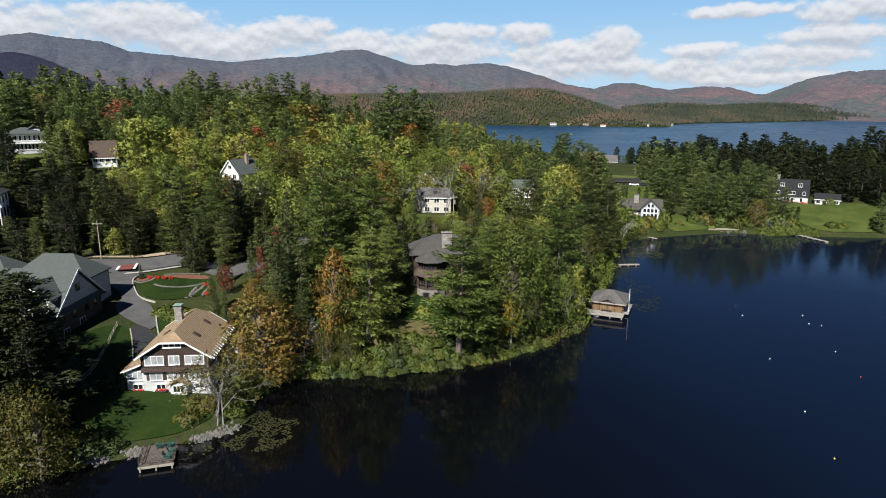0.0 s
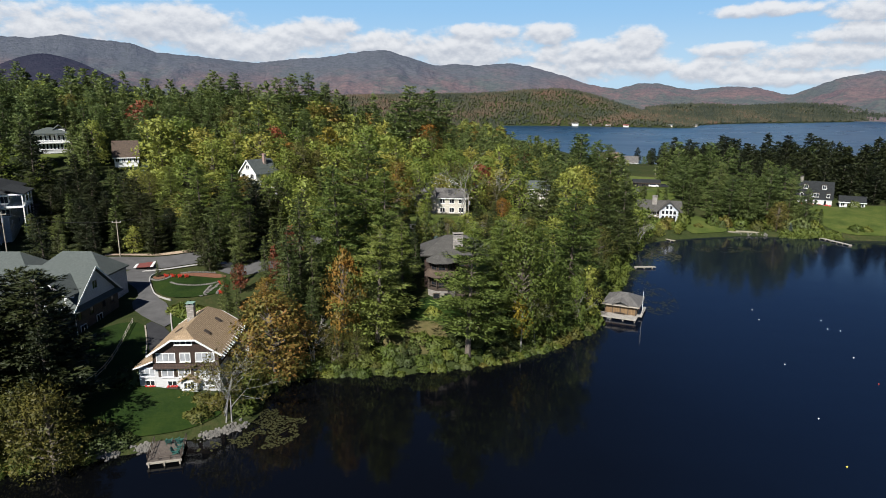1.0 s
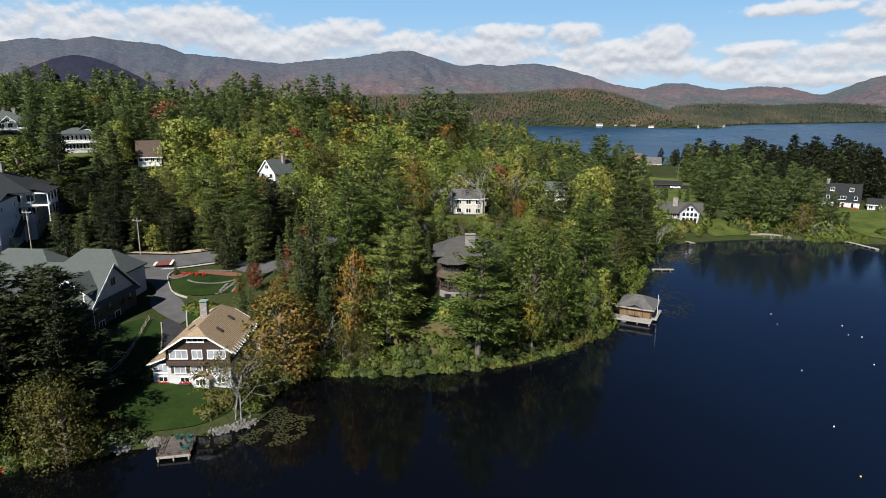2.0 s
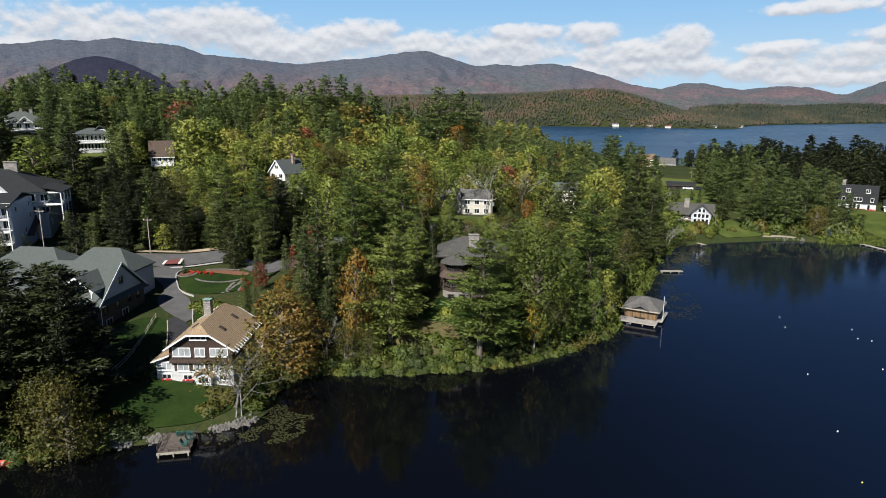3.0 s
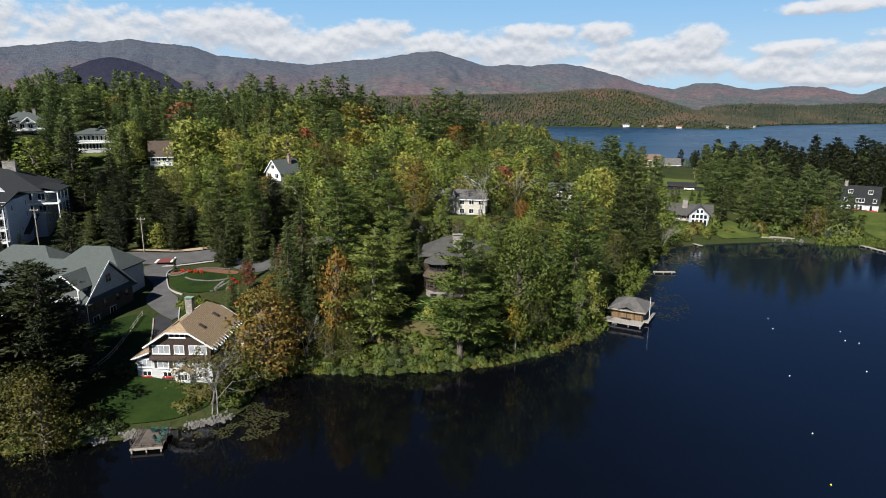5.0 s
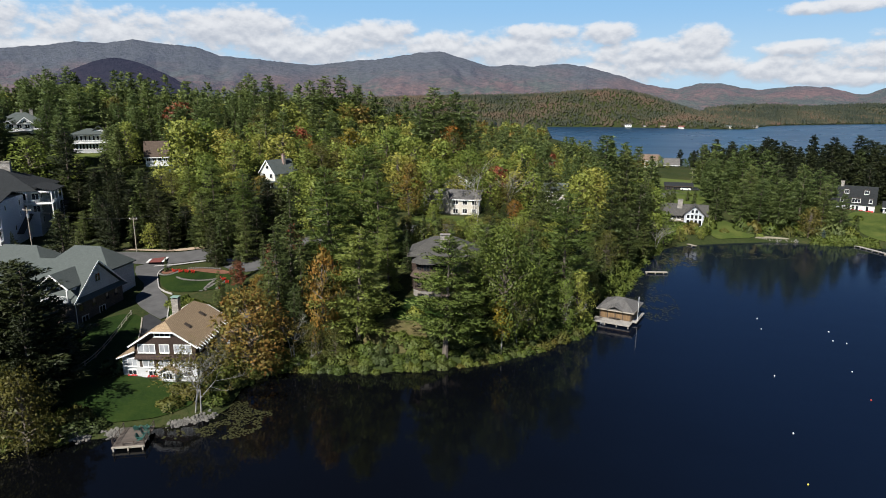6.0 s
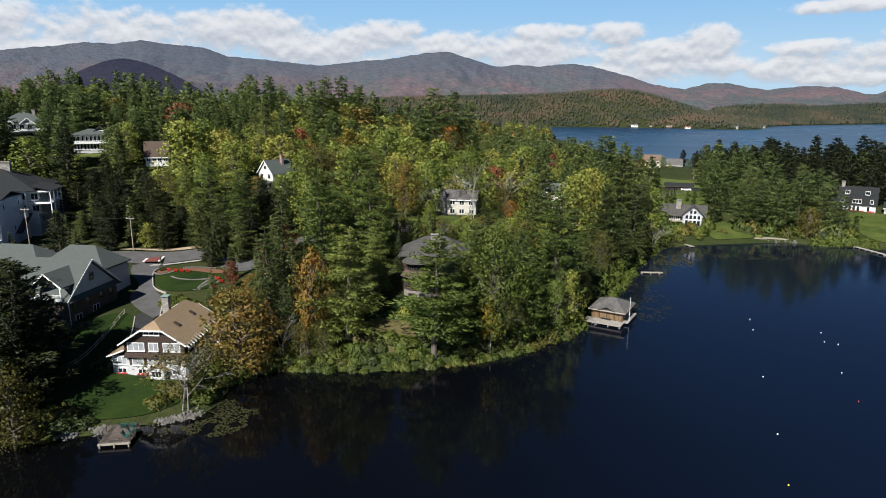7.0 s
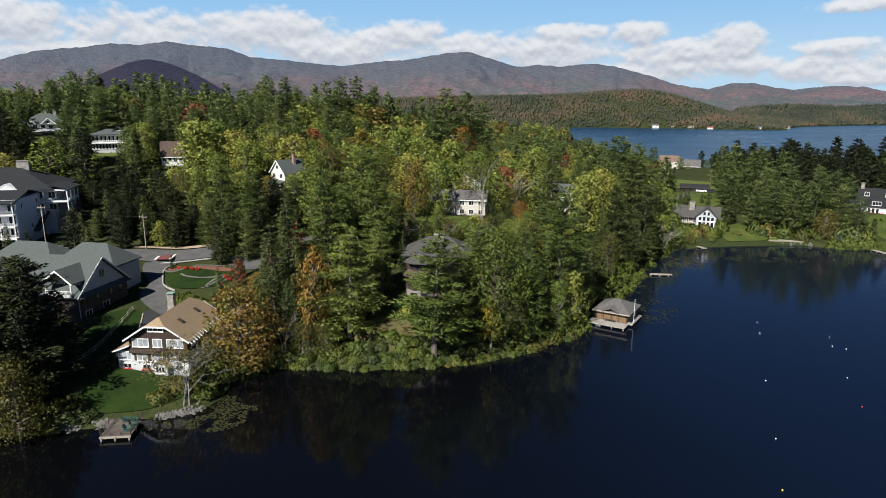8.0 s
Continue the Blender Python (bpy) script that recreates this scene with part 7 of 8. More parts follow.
def shoreline_bushes():
    rng = np.random.default_rng(9)
    edge = SHORE_A
    mats = [SHRUB, SHRUB, SHRUB, SPRUCE, OLIVE, SHRUB, SHRUB, SPRUCE]
    for (x0, y0), (x1, y1) in zip(edge[:-1], edge[1:]):
        if not (-31 < x0 < 62 and y0 > 92) and not (118 < x0 < 138 and y0 > 200) and not (-62 < x0 < -47 and 60 < y0 < 76):
            continue
        n = np.array([-(y1 - y0), x1 - x0]) / math.hypot(x1 - x0, y1 - y0)
        for t in np.arange(0, 1, 1.6 / max(1.6, math.hypot(x1 - x0, y1 - y0))):
            for row in (-0.55, 1.0, 3.1):
                if rng.random() < 0.2:
                    continue
                q = np.array([x0 + (x1 - x0) * t, y0 + (y1 - y0) * t]) + n * (row + rng.uniform(-0.4, 0.8))
                if 33 < q[0] < 44 and 128 < q[1] < 146:
                    continue
                r = rng.uniform(0.6, 1.2) + 0.7 * rng.random() ** 3 + 0.45 * (row > 1)
                mat, tall = mats[int(rng.integers(0, len(mats)))], rng.uniform(0.8, 1.25)
                if q[1] < 126:
                    shrub(q[0], q[1], r, mat, tall, "leafy bush overhanging the water")
                    continue
                v, n3 = shrub_mesh(rng, 420, 0.34)
                banks.append(np.stack((v * np.array([r, r, r * tall]) + np.array([q[0], q[1], ground_at(q[0], q[1]) - 0.1 * r]), n3)))


banks = []
shoreline_bushes()
tagged(new("bank_growth", crown_mesh("bank_growth", np.concatenate(banks, 1), SHRUB)), "green bushes along the farther bank", "shrubs", kind="stuff")
BUSHES_HOME = [
    (-46.3, 75.2, 2.3, 0.7, SPRUCE, "low dark evergreen bush at the lake wall"), (-44.2, 75.8, 1.6, 0.7, SPRUCE, "low dark evergreen bush at the lake wall"),
    (-50.6, 90.5, 2.3, 1.0, SPRUCE, "round dark shrub against the white wall"), (-51.5, 93.0, 1.8, 1.0, SPRUCE, "round dark shrub against the white wall"),
    (-34.5, 86.0, 2.0, 0.9, OLIVE, "thin brown bush beside the birch"), (-33.0, 88.5, 2.4, 1.0, SHRUB, "green bush beside the house"), (-32.2, 92.0, 2.6, 1.0, SHRUB, "green bush beside the house"),
    (-36.5, 82.6, 1.8, 0.8, OLIVE, "thin brown bush on the lawn's edge"), (-37.5, 86.5, 1.5, 0.9, OLIVE, "thin brown bush on the lawn's edge"), (-31.0, 86.0, 2.0, 0.9, SHRUB, "green bush at the waterline"),
    (-5.6, 107.6, 2.0, 0.8, SHRUB, "rounded green shrub on the needle litter"), (-3.6, 113.4, 1.5, 1.0, GREEN, "pale green shrub on the lodge lawn"), (-2.6, 106.0, 1.4, 0.8, SHRUB, "rounded green shrub on the needle litter"),
]
BUSHES_COVE = [
    (97.0, 236.5, 2.6, 1.4, SHRUB, "leafy bush under the cove pines"), (101.0, 236.0, 2.8, 1.3, OLIVE, "leafy bush under the cove pines"), (106.5, 235.0, 2.8, 1.2, SHRUB, "leafy bush under the cove pines"), (112.0, 233.4, 2.6, 1.2, OLIVE, "leafy bush under the cove pines"), (117.0, 234.0, 3.0, 1.3, SHRUB, "leafy bush under the cove pines"),
    (122.5, 231.5, 3.0, 1.4, SPRUCE, "dark evergreen bush at the cove"), (127.5, 231.0, 3.0, 1.5, SPRUCE, "dark evergreen bush at the cove"), (132.0, 231.5, 2.6, 1.3, SHRUB, "leafy bush at the cove"), (146.0, 229.5, 2.2, 1.0, SHRUB, "leafy bush on the sloping lawn"), (149.5, 229.0, 1.8, 1.0, SHRUB, "leafy bush on the sloping lawn"), (164.0, 262.0, 2.2, 1.3, SPRUCE, "dark evergreen bush by the dark house"),
    (71.0, 227.0, 2.6, 1.1, SHRUB, "leafy bush before the grey house"), (76.0, 228.5, 2.4, 1.2, OLIVE, "thin brown bush before the grey house"), (81.0, 229.0, 2.6, 1.1, SHRUB, "leafy bush before the grey house"), (85.5, 236.5, 2.4, 1.5, SHRUB, "leafy bush before the grey house"), (68.0, 231.0, 3.0, 1.2, SHRUB, "leafy bush before the grey house"),
    (79.0, 234.5, 2.6, 1.0, OLIVE, "thin brown bush before the grey house"), (74.5, 232.0, 2.8, 1.0, SHRUB, "leafy bush before the grey house"), (83.5, 233.0, 2.0, 0.9, SHRUB, "leafy bush before the grey house"),
    (99.0, 234.0, 1.8, 1.4, SPRUCE, "small dark tree-like shrub on the lawn"), (102.0, 231.4, 1.2, 0.7, GREEN, "pale green shrub at the beach"), (86.0, 240.0, 2.2, 2.0, SPRUCE, "clipped column hedge beside the grey house"), (90.0, 233.0, 1.6, 0.9, RUST, "rusty shrub beside the grey house"),
]
for x, y, r, tall, mat, label in BUSHES_HOME + BUSHES_COVE:
    shrub(x, y, r, mat, tall, label)
for i in range(5):
    shrub(-55.5 + i * 2.1, 117.6 - i * 0.9, 1.7, SHRUB, 0.95, "dense clipped green hedge beside the lawn")
    shrub(-54.5 + i * 2.1, 119.4 - i * 0.9, 1.7, SHRUB, 0.95, "dense clipped green hedge beside the lawn")

# ---- far woods ----


def far_woods(name, label, count, seed, y0, y1, spread, size, keep, sides=4, mat=WOODS):
    """Small trees far off, joined: pointed and round crowns."""
    rng = np.random.default_rng(seed)
    x = rng.uniform(-1, 1, count * 4)
    y = y0 + (y1 - y0) * rng.random(count * 4) ** 0.8
    x = x * (80 + y * spread)
    ok = keep(x, y) & (shore_distance(SHORE_B, x, y) > 2) & (shore_distance(SHORE_A, x, y) > 2)
    x, y = x[ok][:count], y[ok][:count]
    z = height(x, y)
    n = len(x)
    hgt = size * rng.uniform(0.65, 1.25, n)
    slim = rng.random(n)
    hgt, wid = hgt * (1.15 - 0.5 * slim), hgt * (0.2 + 0.32 * slim)
    v, f = [], []
    a = np.arange(sides) * 2 * math.pi / sides
    for i in range(n):
        o = len(v)
        for rr, zz in ((0.8, 0.06), (1.0, 0.45)):
            j = rng.uniform(0.65, 1.3, sides)
            v += [(x[i] + wid[i] * rr * j[k] * math.cos(a[k] + zz), y[i] + wid[i] * rr * j[k] * math.sin(a[k] + zz), z[i] + hgt[i] * (zz + 0.05 * j[k])) for k in range(sides)]
        v.append((x[i], y[i], z[i] + hgt[i]))
        for r in range(1):
            f += [(o + r * sides + k, o + r * sides + (k + 1) % sides, o + (r + 1) * sides + (k + 1) % sides, o + (r + 1) * sides + k) for k in range(sides)]
        f += [(o + sides + k, o + sides + (k + 1) % sides, o + 2 * sides) for k in range(sides)]
    ob = mesh_ob(name, v, f, mat, smooth=True)
    tagged(ob, label, "woods", kind="stuff")


far_woods("woods", "mixed green and autumn woods across the lake", 21000, 5, 1430, 2300, 0.72, 8.0, lambda x, y: (x > -600))
far_woods("woods", "dense mixed woods behind the village", 1800, 6, 650, 1000, 0.75, 12, lambda x, y: (x < 0.07 * y) & (x < 45))
far_woods("woods", "woods at the far end of the larger lake", 7500, 9, 1750, 3100, 0.95, 13, lambda x, y: (x > 500) & (x > 0.28 * y))

# ---- lakeside: dock, wall stones, lilies, log ----


def adirondack(x, y, z, rot, mat, label):
    top = empty("garden_chair", pose(x, y, z, 0, 0, rot), label, "chair", "garden chairs")
    for i in (-1, 1):
        Solid().beam((i * 0.30, -0.42, 0.0), (i * 0.30, -0.42, 0.42), 0.07).done("leg", mat, top)
        Solid().beam((i * 0.30, 0.38, 0.0), (i * 0.30, -0.40, 0.36), 0.05, 0.12).done("side_rail", mat, top)
        Solid().box(i * 0.36 - 0.08, -0.5, 0.50, i * 0.36 + 0.08, 0.34, 0.54).done("armrest", mat, top)
    for k in range(5):
        Solid().beam((-0.3, -0.40 + k * 0.15, 0.40 - k * 0.05), (0.3, -0.40 + k * 0.15, 0.40 - k * 0.05), 0.12, 0.03).done("seat_slat", mat, top)
    for k in range(5):
        u = -0.26 + k * 0.13
        Solid().beam((u, 0.26, 0.2), (u * 1.25, 0.62, 1.0 - abs(k - 2) * 0.06), 0.115, 0.03).done("back_slat", mat, top)


def dock():
    top = empty("dock", pose(-36.6, 71.9, 0.0, 0, 0, 16), "dark wooden dock with railings over the water", "dock")
    n = 26
    for k in range(n):
        x = -2.1 + 4.2 * k / n
        Solid().box(x, -0.1, 0.62, x + 4.2 / n - 0.02, 5.2, 0.68).done("plank", DECKWOOD, top)
    Solid().box(-2.15, -0.2, 0.36, 2.15, -0.1, 0.66).done("rim_board", TIMBER, top)
    for x in (-1.9, 0.0, 1.9):
        Solid().beam((x, 0.05, 0.5), (x, 5.1, 0.5), 0.12, 0.2).done("joist", DARKWOOD, top)
        Solid().box(x - 0.09, -0.3, -2.2, x + 0.09, -0.12, 0.62).done("pile", TIMBER, top)
        Solid().box(x - 0.09, 2.3, -2.2, x + 0.09, 2.5, 0.6).done("pile", TIMBER, top)
    for x in (-2.05, 2.05):
        s = Solid()
        for y in (0.1, 1.6, 3.1, 4.9):
            s.box(x - 0.05, y - 0.05, 0.68, x + 0.05, y + 0.05, 1.65)
        s.beam((x, 0.1, 1.6), (x, 4.9, 1.6), 0.07).beam((x, 0.1, 1.15), (x, 4.9, 1.15), 0.05)
        s.done("railing", DARKWOOD, top)
    s = Solid()
    for x in (-2.05, -0.7, 0.7, 2.05):
        s.box(x - 0.05, 0.05, 0.68, x + 0.05, 0.15, 1.2)
    s.beam((-2.05, 0.1, 1.18), (2.05, 0.1, 1.18), 0.06)
    s.done("railing", DARKWOOD, top)


DECKWOOD = plain("dock_planks", (0.075, 0.060, 0.050), (0.145, 0.12, 0.10), 1.1, 0.8, 0.006)
dock()
base = pose(-36.6, 71.9, 0.68, 0, 0, 16)
for x, y, rot in ((-0.1, 4.2, 180), (1.3, 4.1, 150), (1.55, 2.6, 100), (1.2, 1.3, 80)):
    q = base @ Vector((x, y, 0))
    adirondack(q.x, q.y, q.z, rot + 16, GREENPAINT, "dark green painted garden chair on the dock")


def boulder(rng):
    v, f = [], []
    s = Solid().ball((0, 0, 0), 1.0, 7, 5, 0.75)
    return [tuple(np.array(p) * (0.75 + 0.5 * rng.random())) for p in s.v], s.f


def stones_along(line, count, lo, hi, label, rows=3, seed=1, spread=1.4):
    """A heap of wall stones, each a part."""
    rng = np.random.default_rng(seed)
    c = chaikin(line, 1, False)
    top = empty("rock_bank", pose(c[0][0], c[0][1], 0), label, "rocks")
    shapes = []
    for i in range(4):
        v, f = boulder(rng)
        ob = mesh_ob("stone", v, f, ROCK)
        shapes.append(ob.data)
        bpy.data.objects.remove(ob)
    for i in range(count):
        t = rng.random() * (len(c) - 1.001)
        a, u = int(t), t - int(t)
        p = c[a] * (1 - u) + c[a + 1] * u + rng.normal(size=2) * spread * 0.3
        r = rng.uniform(lo, hi)
        ob = new("stone", shapes[int(rng.integers(0, 4))])
        ob.parent = top
        ob.matrix_basis = pose(p[0] - c[0][0], p[1] - c[0][1], max(ground_at(p[0], p[1]), -0.1) + r * 0.25, rng.random() * 40, rng.random() * 40, rng.random() * 360) @ Matrix.Scale(r, 4)


stones_along([(-51, 71.4), (-49, 73.2), (-46.6, 73.6), (-43.5, 73.8)], 190, 0.14, 0.34, "heap of pale boulders holding the bank", seed=2)
stones_along([(-42.2, 74.6), (-40.5, 75.6), (-39.2, 76.4)], 100, 0.14, 0.32, "heap of pale boulders beside the dock", seed=3)
stones_along([(-35, 78.4), (-33, 79.8), (-31, 81.2), (-29.3, 82.6)], 160, 0.13, 0.3, "row of pale boulders along the lawn's edge", seed=4)
stones_along([(99, 228.4), (108, 229.6), (116, 228.0)], 26, 0.15, 0.4, "scattered stones on the small beach", seed=5)


def lily_bed(cx, cy, rx, ry, count, seed, label, size=0.22):
    rng = np.random.default_rng(seed)
    v, f = [], []
    for i in range(count):
        a, r = rng.random() * 6.283, math.sqrt(rng.random())
        x, y = cx + rx * r * math.cos(a), cy + ry * r * math.sin(a)
        if noise.noise(Vector((x * 0.45, y * 0.45, 1.5))) < -0.12 or looked_up(LD, x, y) > -0.2:
            continue
        s, o, b = size * rng.uniform(0.6, 1.3), len(v), rng.random() * 6.28
        v += [(x + s * math.cos(b + k * 0.98), y + s * math.sin(b + k * 0.98), 0.012 + 0.02 * rng.random()) for k in range(6)]
        f.append(tuple(range(o, o + 6)))
    ob = mesh_ob("lily_pads", v, f, LILY)
    tagged(ob, label, "water plants", kind="stuff")


lily_bed(-26.2, 82.0, 5.6, 6.0, 1700, 21, "bed of brown-green lily pads off the lawn", 0.14)
lily_bed(-33.0, 76.5, 2.0, 1.4, 40, 22, "few scattered lily pads near the dock")
lily_bed(48, 152, 6.5, 16, 900, 23, "lily pads and reeds behind the boathouse", 0.17)
lily_bed(90, 205, 14, 4.5, 700, 24, "floating lily patch in the quiet cove", 0.2)
lily_bed(64, 196, 7, 9, 500, 25, "floating lily patch by the small dock", 0.32)


def fallen_log():
    s = Solid()
    pts = [(-23.6, 101.0, 0.5), (-22.2, 101.9, 1.1), (-20.6, 102.9, 1.9), (-19.2, 103.8, 2.5)]
    for a, b, r in zip(pts[:-1], pts[1:], (0.34, 0.30, 0.25)):
        s.tube(a, b, r, r * 0.9, 9)
    tagged(s.done("log", DEADWOOD), "pale grey fallen log leaning on the bank", "log")


fallen_log()


def dead_branches(x, y, h, seed, label):
    rng = np.random.default_rng(seed)
    trunk, _ = bare_birch(h, rng, 1)
    ob = trunk.done("dead_tree", DEADWOOD)
    ob.matrix_basis = pose(x, y, ground_at(x, y), 0, 0, seed * 40)
    tagged(ob, label, "tree")


dead_branches(-24.2, 102.2, 10, 1, "bare grey dead tree on the shore")
dead_branches(-20.4, 103.0, 8, 2, "bare grey dead tree on the shore")
dead_branches(26.5, 124.0, 9, 3, "leaning bare tree over the water")
dead_branches(13, 205, 17, 4, "bare pale tree behind the houses")
dead_branches(60, 205, 12, 5, "bare grey tree at the cove")


def small_dock(x, y, rot, length, width, label, mat=PALEDECK):
    top = empty("dock", pose(x, y, 0, 0, 0, rot), label, "dock")
    n = int(length / 0.6)
    for k in range(n):
        Solid().box(k * length / n, -width / 2, 0.35, (k + 1) * length / n - 0.03, width / 2, 0.45).done("plank", mat, top)
    for k in range(0, n + 1, 4):
        Solid().box(k * length / n - 0.1, -width / 2, -1.5, k * length / n + 0.1, width / 2, 0.35).done("crib", TIMBER, top)


small_dock(131.0, 224.6, -72, 12, 1.4, "pale narrow floating dock at the lawn")
small_dock(52.5, 178.5, 5, 6, 1.4, "small weathered dock among lily pads", TIMBER)
small_dock(74.0, 219.4, -60, 4, 1.2, "tiny grey dock at the cove", TIMBER)


def float_ball(x, y, mat, label):
    top = empty("buoy", pose(x, y, 0.0), label, "buoy", "swim buoys")
    Solid().ball((0, 0, 0.04), 0.12, 10, 7).done("float", mat, top)
    Solid().tube((0, 0, 0.13), (0, 0, 0.24), 0.03, 0.02, 6).done("eye", STEEL, top)


BUOYS = [(69.8, 141.3), (68.2, 134.3), (81.9, 134.5), (80.2, 128.9), (61.6, 109.3), (76.3, 113.1), (56.5, 88.6), (82.3, 127.8)]
for x, y in BUOYS:
    float_ball(x, y, BUOY, "small white round buoy on the water")
float_ball(73.6, 101.5, REDPAINT, "small red round buoy on the water")
float_ball(53.0, 75.4, YELLOWPAINT, "small yellow round buoy on the water")

# ---- garden by the drive ----
for i in range(4):
    adirondack(-66.6 + i * 1.55, 137.2 + i * 0.05, ground_at(-66.6 + i * 1.55, 137.2) + 0.16, 170 + 8 * i, REDPAINT, "bright red garden chair on the lawn")
for x, y, rot in ((-50.5, 131.5, 200), (-52.6, 134.0, 150), (-48.6, 133.6, 240), (-50.0, 127.4, 170)):
    adirondack(x, y, ground_at(x, y) + 0.16, rot, REDPAINT, "red garden chair under the pines")
drape("mulch_bed", [(-66, 138.8), (-61, 140.6), (-54, 140.4), (-53, 138), (-60, 138.2)], 0.26, MULCH, "reddish bark mulch bed", "bed")
drape("mulch_bed", [(-70.3, 137.2), (-67.2, 139.4), (-66.2, 137.2), (-67.8, 134.6)], 0.26, MULCH, "mulched bed with a small spruce", "bed")
plant("spruce", -68.6, 137.0, 4.2, 1.0)


def stone_edging(line, seed, label):
    c = chaikin(line, 2, False)
    rng = np.random.default_rng(seed)
    top = empty("stone_edging", pose(c[0][0], c[0][1], 0), label, "stone wall")
    s = Solid().ball((0, 0, 0), 1.0, 7, 4, 0.7)
    one = mesh_ob("stone", [tuple(np.array(p) * (0.8 + 0.4 * rng.random())) for p in s.v], s.f, ROCK)
    data = one.data
    bpy.data.objects.remove(one)
    seg = np.concatenate(([0], np.cumsum(np.hypot(*np.diff(c, axis=0).T))))
    for d in np.arange(0, seg[-1], 0.55):
        x, y = np.interp(d, seg, c[:, 0]), np.interp(d, seg, c[:, 1])
        ob = new("stone", data)
        ob.parent = top
        ob.matrix_basis = pose(x - c[0][0], y - c[0][1], ground_at(x, y) + 0.24, 0, 0, rng.random() * 360) @ Matrix.Diagonal((rng.uniform(0.28, 0.42), rng.uniform(0.24, 0.34), rng.uniform(0.24, 0.36), 1))


stone_edging([(-70.2, 136.0), (-67.4, 134.0), (-65.6, 136.6), (-65.8, 139.4)], 31, "pale stone edging round the spruce bed")
stone_edging([(-65.4, 134.6), (-61.5, 132.2), (-57.0, 132.4), (-54.6, 134.4), (-53.6, 136.4)], 32, "curved low wall of pale stones on the lawn")
stone_edging([(-66.4, 139.2), (-61.0, 141.2), (-54.0, 141.0)], 33, "pale stone edging of the mulch bed")
stone_edging([(-54.6, 134.4), (-54.0, 130.0), (-53.4, 125.5)], 34, "line of pale stones beside the path")
stone_edging([(-51.6, 134.4), (-51.4, 130.0), (-50.6, 125.5)], 35, "line of pale stones beside the path")


def stepping_path():
    top = empty("stepping_path", pose(-53, 130, 0), "path of flat grey stepping stones", "path")
    rng = np.random.default_rng(8)
    for k in range(14):
        x, y = -0.2 + rng.normal() * 0.3, -4.6 + k * 0.7
        n = 7
        o = [(x + 0.42 * rng.uniform(0.7, 1.2) * math.cos(6.283 * i / n), y + 0.34 * rng.uniform(0.7, 1.2) * math.sin(6.283 * i / n), ground_at(-53 + x, 130 + y) + 0.22) for i in range(n)]
        Solid().slab(o, 0.12).done("flagstone", ROCK, top)


stepping_path()


def fence(line, label):
    c = chaikin(line, 1, False)
    seg = np.concatenate(([0], np.cumsum(np.hypot(*np.diff(c, axis=0).T))))
    n = int(seg[-1] / 2.6)
    top = empty("fence", pose(c[0][0], c[0][1], 0), label, "fence")
    prev = None
    for k in range(n + 1):
        d = seg[-1] * k / n
        x, y = float(np.interp(d, seg, c[:, 0])), float(np.interp(d, seg, c[:, 1]))
        p = Vector((x - c[0][0], y - c[0][1], ground_at(x, y)))
        Solid().box(p.x - 0.07, p.y - 0.07, p.z - 0.3, p.x + 0.07, p.y + 0.07, p.z + 1.1).done("post", TIMBER, top)
        if prev is not None:
            for h in (0.45, 0.95):
                Solid().beam(prev + Vector((0, 0, h)), p + Vector((0, 0, h)), 0.05, 0.12).done("rail", TIMBER, top)
        prev = p


fence([(-61.4, 112.6), (-59.5, 106), (-57.5, 99), (-56.5, 92), (-57.5, 87)], "weathered split-rail fence across the lawn")


def power_pole(x, y, h, label, arm=True, box=False):
    top = empty("power_pole", pose(x, y, ground_at(x, y) - 0.2), label, "pole")
    Solid().tube((0, 0, 0), (0, 0, h), 0.15, 0.10, 8).done("post", TIMBER, top)
    if arm:
        Solid().box(-1.2, -0.08, h - 0.7, 1.2, 0.08, h - 0.55).done("crossarm", TIMBER, top)
        for i in (-1, 0, 1):
            Solid().tube((i * 1.0, 0, h - 0.55), (i * 1.0, 0, h - 0.3), 0.05, 0.04, 6).done("insulator", BUOY, top)
    if box:
        Solid().tube((0.35, -0.3, h - 2.6), (0.35, -0.3, h - 1.5), 0.28, 0.28, 10).done("transformer", STEEL, top)
    return Vector((x, y, ground_at(x, y) + h - 0.5))


def wire(a, b, sag, label):
    s = Solid().path([a.lerp(b, t) - Vector((0, 0, sag * 4 * t * (1 - t))) for t in np.linspace(0, 1, 13)], 0.035)
    tagged(s.done("wire", RUBBER), label, "cable")


p1 = power_pole(-84.7, 150.5, 9.6, "wooden power pole beside the road", box=False)
p2 = power_pole(-52.0, 176.0, 12.0, "wooden power pole with a pale transformer", box=True)
p3 = power_pole(109.0, 353.5, 9.0, "wooden power pole above the open slope")
p4 = power_pole(-105.5, 139.5, 12.0, "wooden power pole before the hotel", box=True)
p5 = power_pole(3.4, 187.0, 9.0, "grey power pole on the lawn", box=True)
p6 = power_pole(60.0, 330.0, 13.0, "wooden power pole above the open slope")
wire(p1, p2, 1.6, "sagging black power line along the road")
wire(p4, p1, 1.2, "sagging black power line along the road")
wire(p6, p3, 1.5, "power line over the open slope")
wire(p2, p5, 1.6, "sagging black power line above the trees")


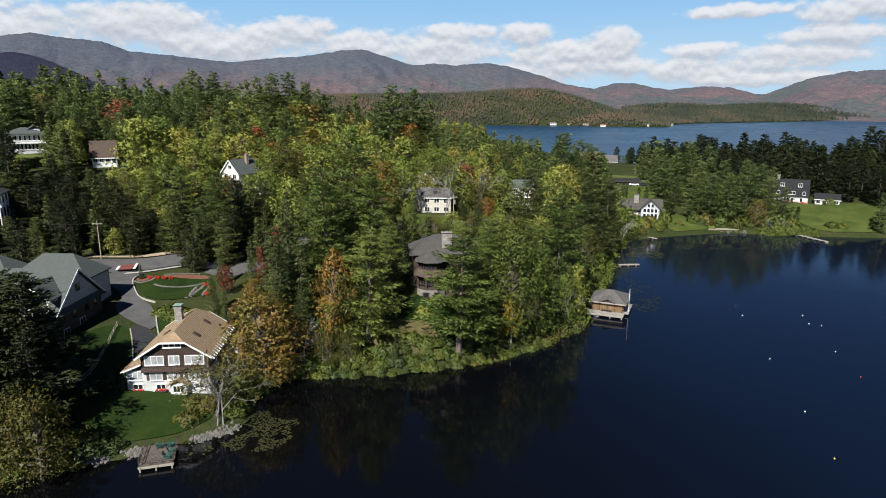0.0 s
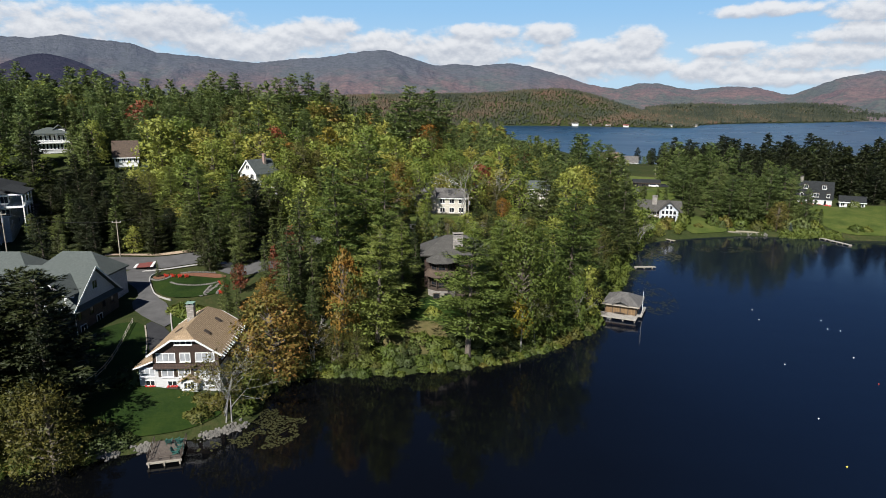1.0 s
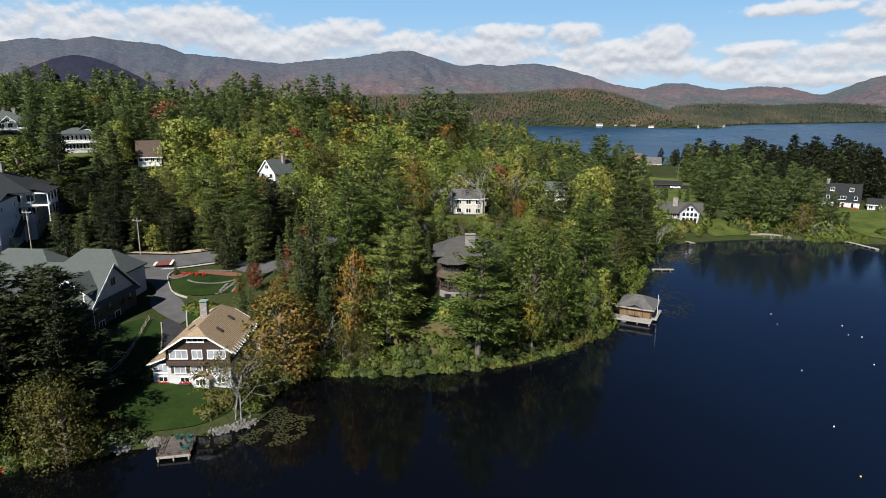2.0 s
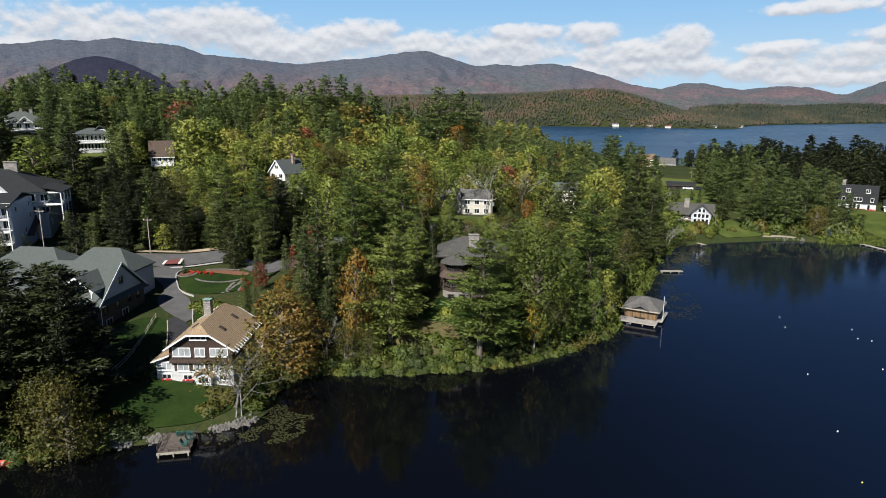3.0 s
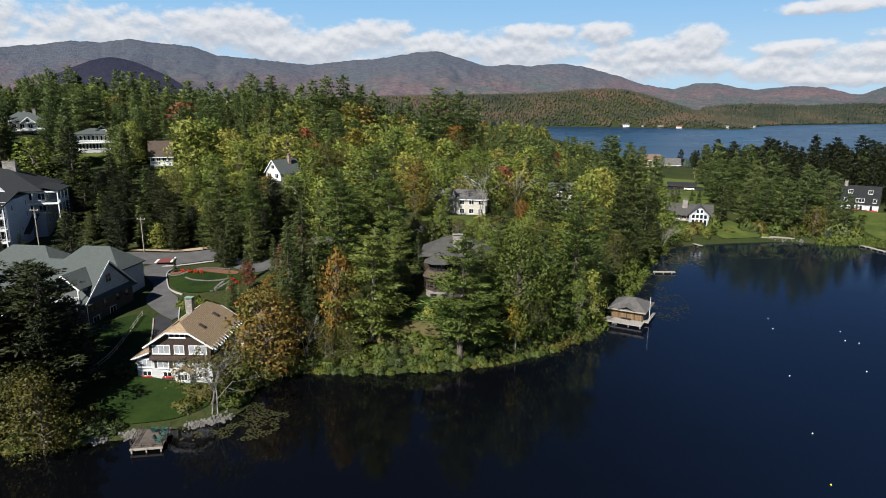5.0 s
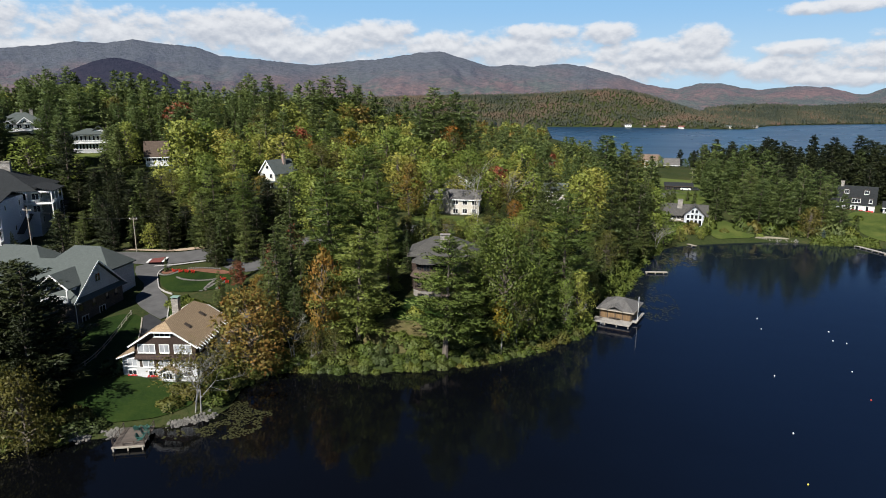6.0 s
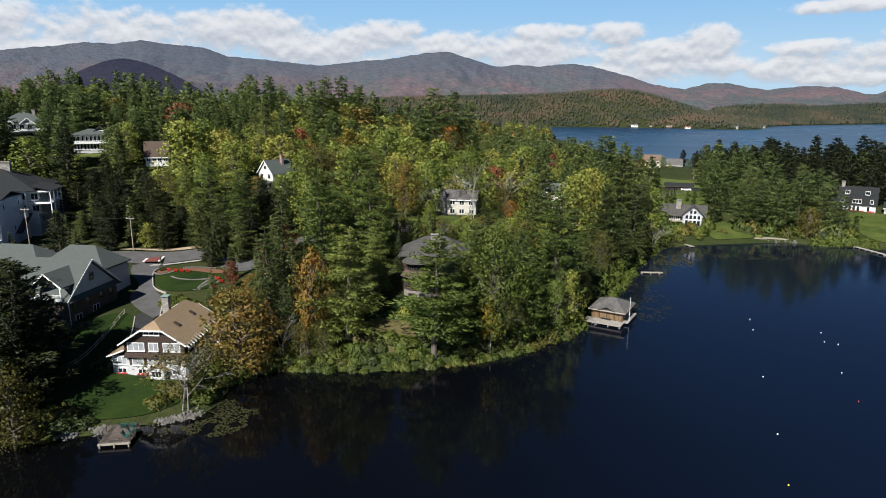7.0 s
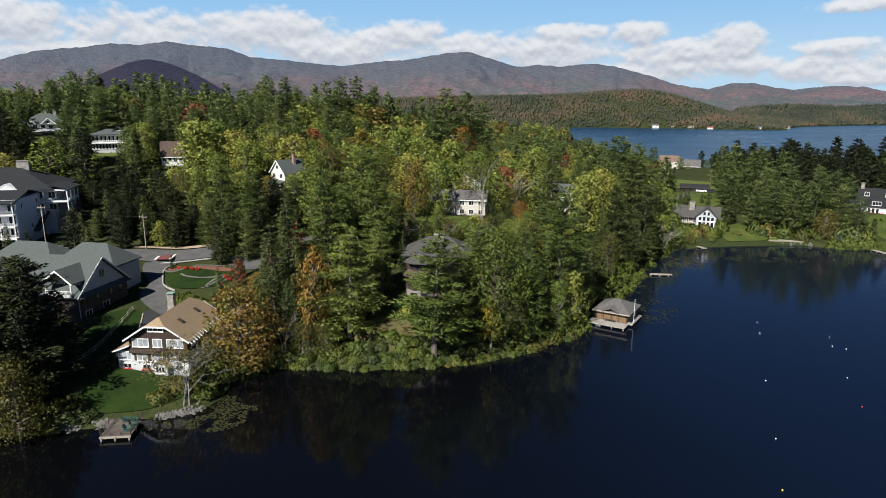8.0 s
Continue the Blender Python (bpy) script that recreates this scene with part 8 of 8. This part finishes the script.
def parked_car(x, y, rot, mat, label):
    top = empty("car", pose(x, y, ground_at(x, y) + 0.24, 0, 0, rot), label, "car")
    s = Solid()
    s.prism([(-2.2, 0.3), (2.2, 0.3), (2.25, 0.7), (2.0, 0.92), (1.2, 0.98), (-1.9, 1.0), (-2.2, 0.85)], -0.88, 0.88)
    s.done("body", mat, top)
    Solid().piece([(1.2, -0.8, 0.97), (1.2, 0.8, 0.97), (-1.7, 0.8, 0.99), (-1.7, -0.8, 0.99), (0.55, -0.66, 1.48), (0.55, 0.66, 1.48), (-1.2, 0.66, 1.5), (-1.2, -0.66, 1.5)],
                  [(0, 1, 2, 3), (7, 6, 5, 4), (0, 4, 5, 1), (2, 6, 7, 3), (1, 5, 6, 2), (3, 7, 4, 0)]).done("cabin", GLASS, top)
    for i in (-1.35, 1.35):
        for j in (-0.88, 0.88):
            Solid().tube((i, j - 0.1, 0.32), (i, j + 0.1, 0.32), 0.33, 0.33, 12).done("wheel", RUBBER, top)


parked_car(-52.0, 147.0, 20, DARKPAINT, "dark car parked in the shaded yard")
parked_car(-56.0, 144.6, 20, DARKPAINT, "dark car parked in the shaded yard")
parked_car(-88.0, 187.0, 10, WHITE, "white car parked by the upper road")
parked_car(-96.0, 140.6, 20, REDPAINT, "red car parked behind the inn")
parked_car(92.0, 298.5, -10, WHITE, "white car by the carport")
parked_car(96.5, 297.5, -10, DARKPAINT, "dark car by the carport")


def rowing_boat():
    top = empty("rowing_boat", pose(-58.0, 67.0, 0.05, 0, 0, 30), "small red boat moored at the bank", "boat")
    o = [(2.1, 0.0), (1.3, 0.55), (0.0, 0.72), (-1.7, 0.6), (-1.7, -0.6), (0.0, -0.72), (1.3, -0.55)]
    n = len(o)
    v = [(x * 0.85, y * 0.6, -0.1) for x, y in o] + [(x, y, 0.45) for x, y in o] + [(x * 0.93, y * 0.88, 0.45) for x, y in o] + [(x * 0.8, y * 0.55, 0.02) for x, y in o]
    f = [tuple(range(n - 1, -1, -1)), tuple(range(3 * n, 4 * n))]
    for r in range(3):
        f += [(r * n + i, r * n + (i + 1) % n, (r + 1) * n + (i + 1) % n, (r + 1) * n + i) for i in range(n)]
    mesh_ob("hull", v, f, REDPAINT, top)
    for x in (-0.8, 0.5):
        Solid().box(x - 0.14, -0.6, 0.26, x + 0.14, 0.6, 0.31).done("thwart", TIMBER, top)


rowing_boat()


def shore_houses():
    """Small lake houses on the opposite shore, with their boat docks."""
    for i, (x, y, w, h, mat, roof, label) in enumerate((
        (262, 1516, 17, 5, WHITE, ROOFGREY, "long white house across the lake"), (300, 1512, 7, 2.6, CREAM, ROOFGREY, "white boathouse across the lake"), (336, 1494, 12, 3.2, BROWNSH, ROOFBROWN, "brown boathouse across the lake"),
        (372, 1474, 12, 3, CREAM, BRICKRED, "white boathouse with red roof across the lake"), (470, 1462, 10, 5, CLAPTAN, ROOFGREEN, "beige house among trees across the lake"), (556, 1552, 12, 3, TIMBER, ROOFGREY, "grey dock house at the point"),
        (1480, 2350, 18, 5, CREAM, ROOFGREY, "white house at the far end of the lake"), (1290, 2215, 9, 3, CREAM, ROOFGREY, "white boathouse at the far shore"),
    )):
        cottage("lake_house", x, y, 0.9, -15, w, 7.0, h, 2.2, mat, roof, label, floors=1, cols=4, front_gable=False)


shore_houses()
cottage("house", 163.5, 262.5, 5.6, -26, 9.0, 6.0, 2.7, 2.0, CLAP, ROOFDARK, "low white cottage beside the dark house", floors=1, cols=4, front_gable=False)
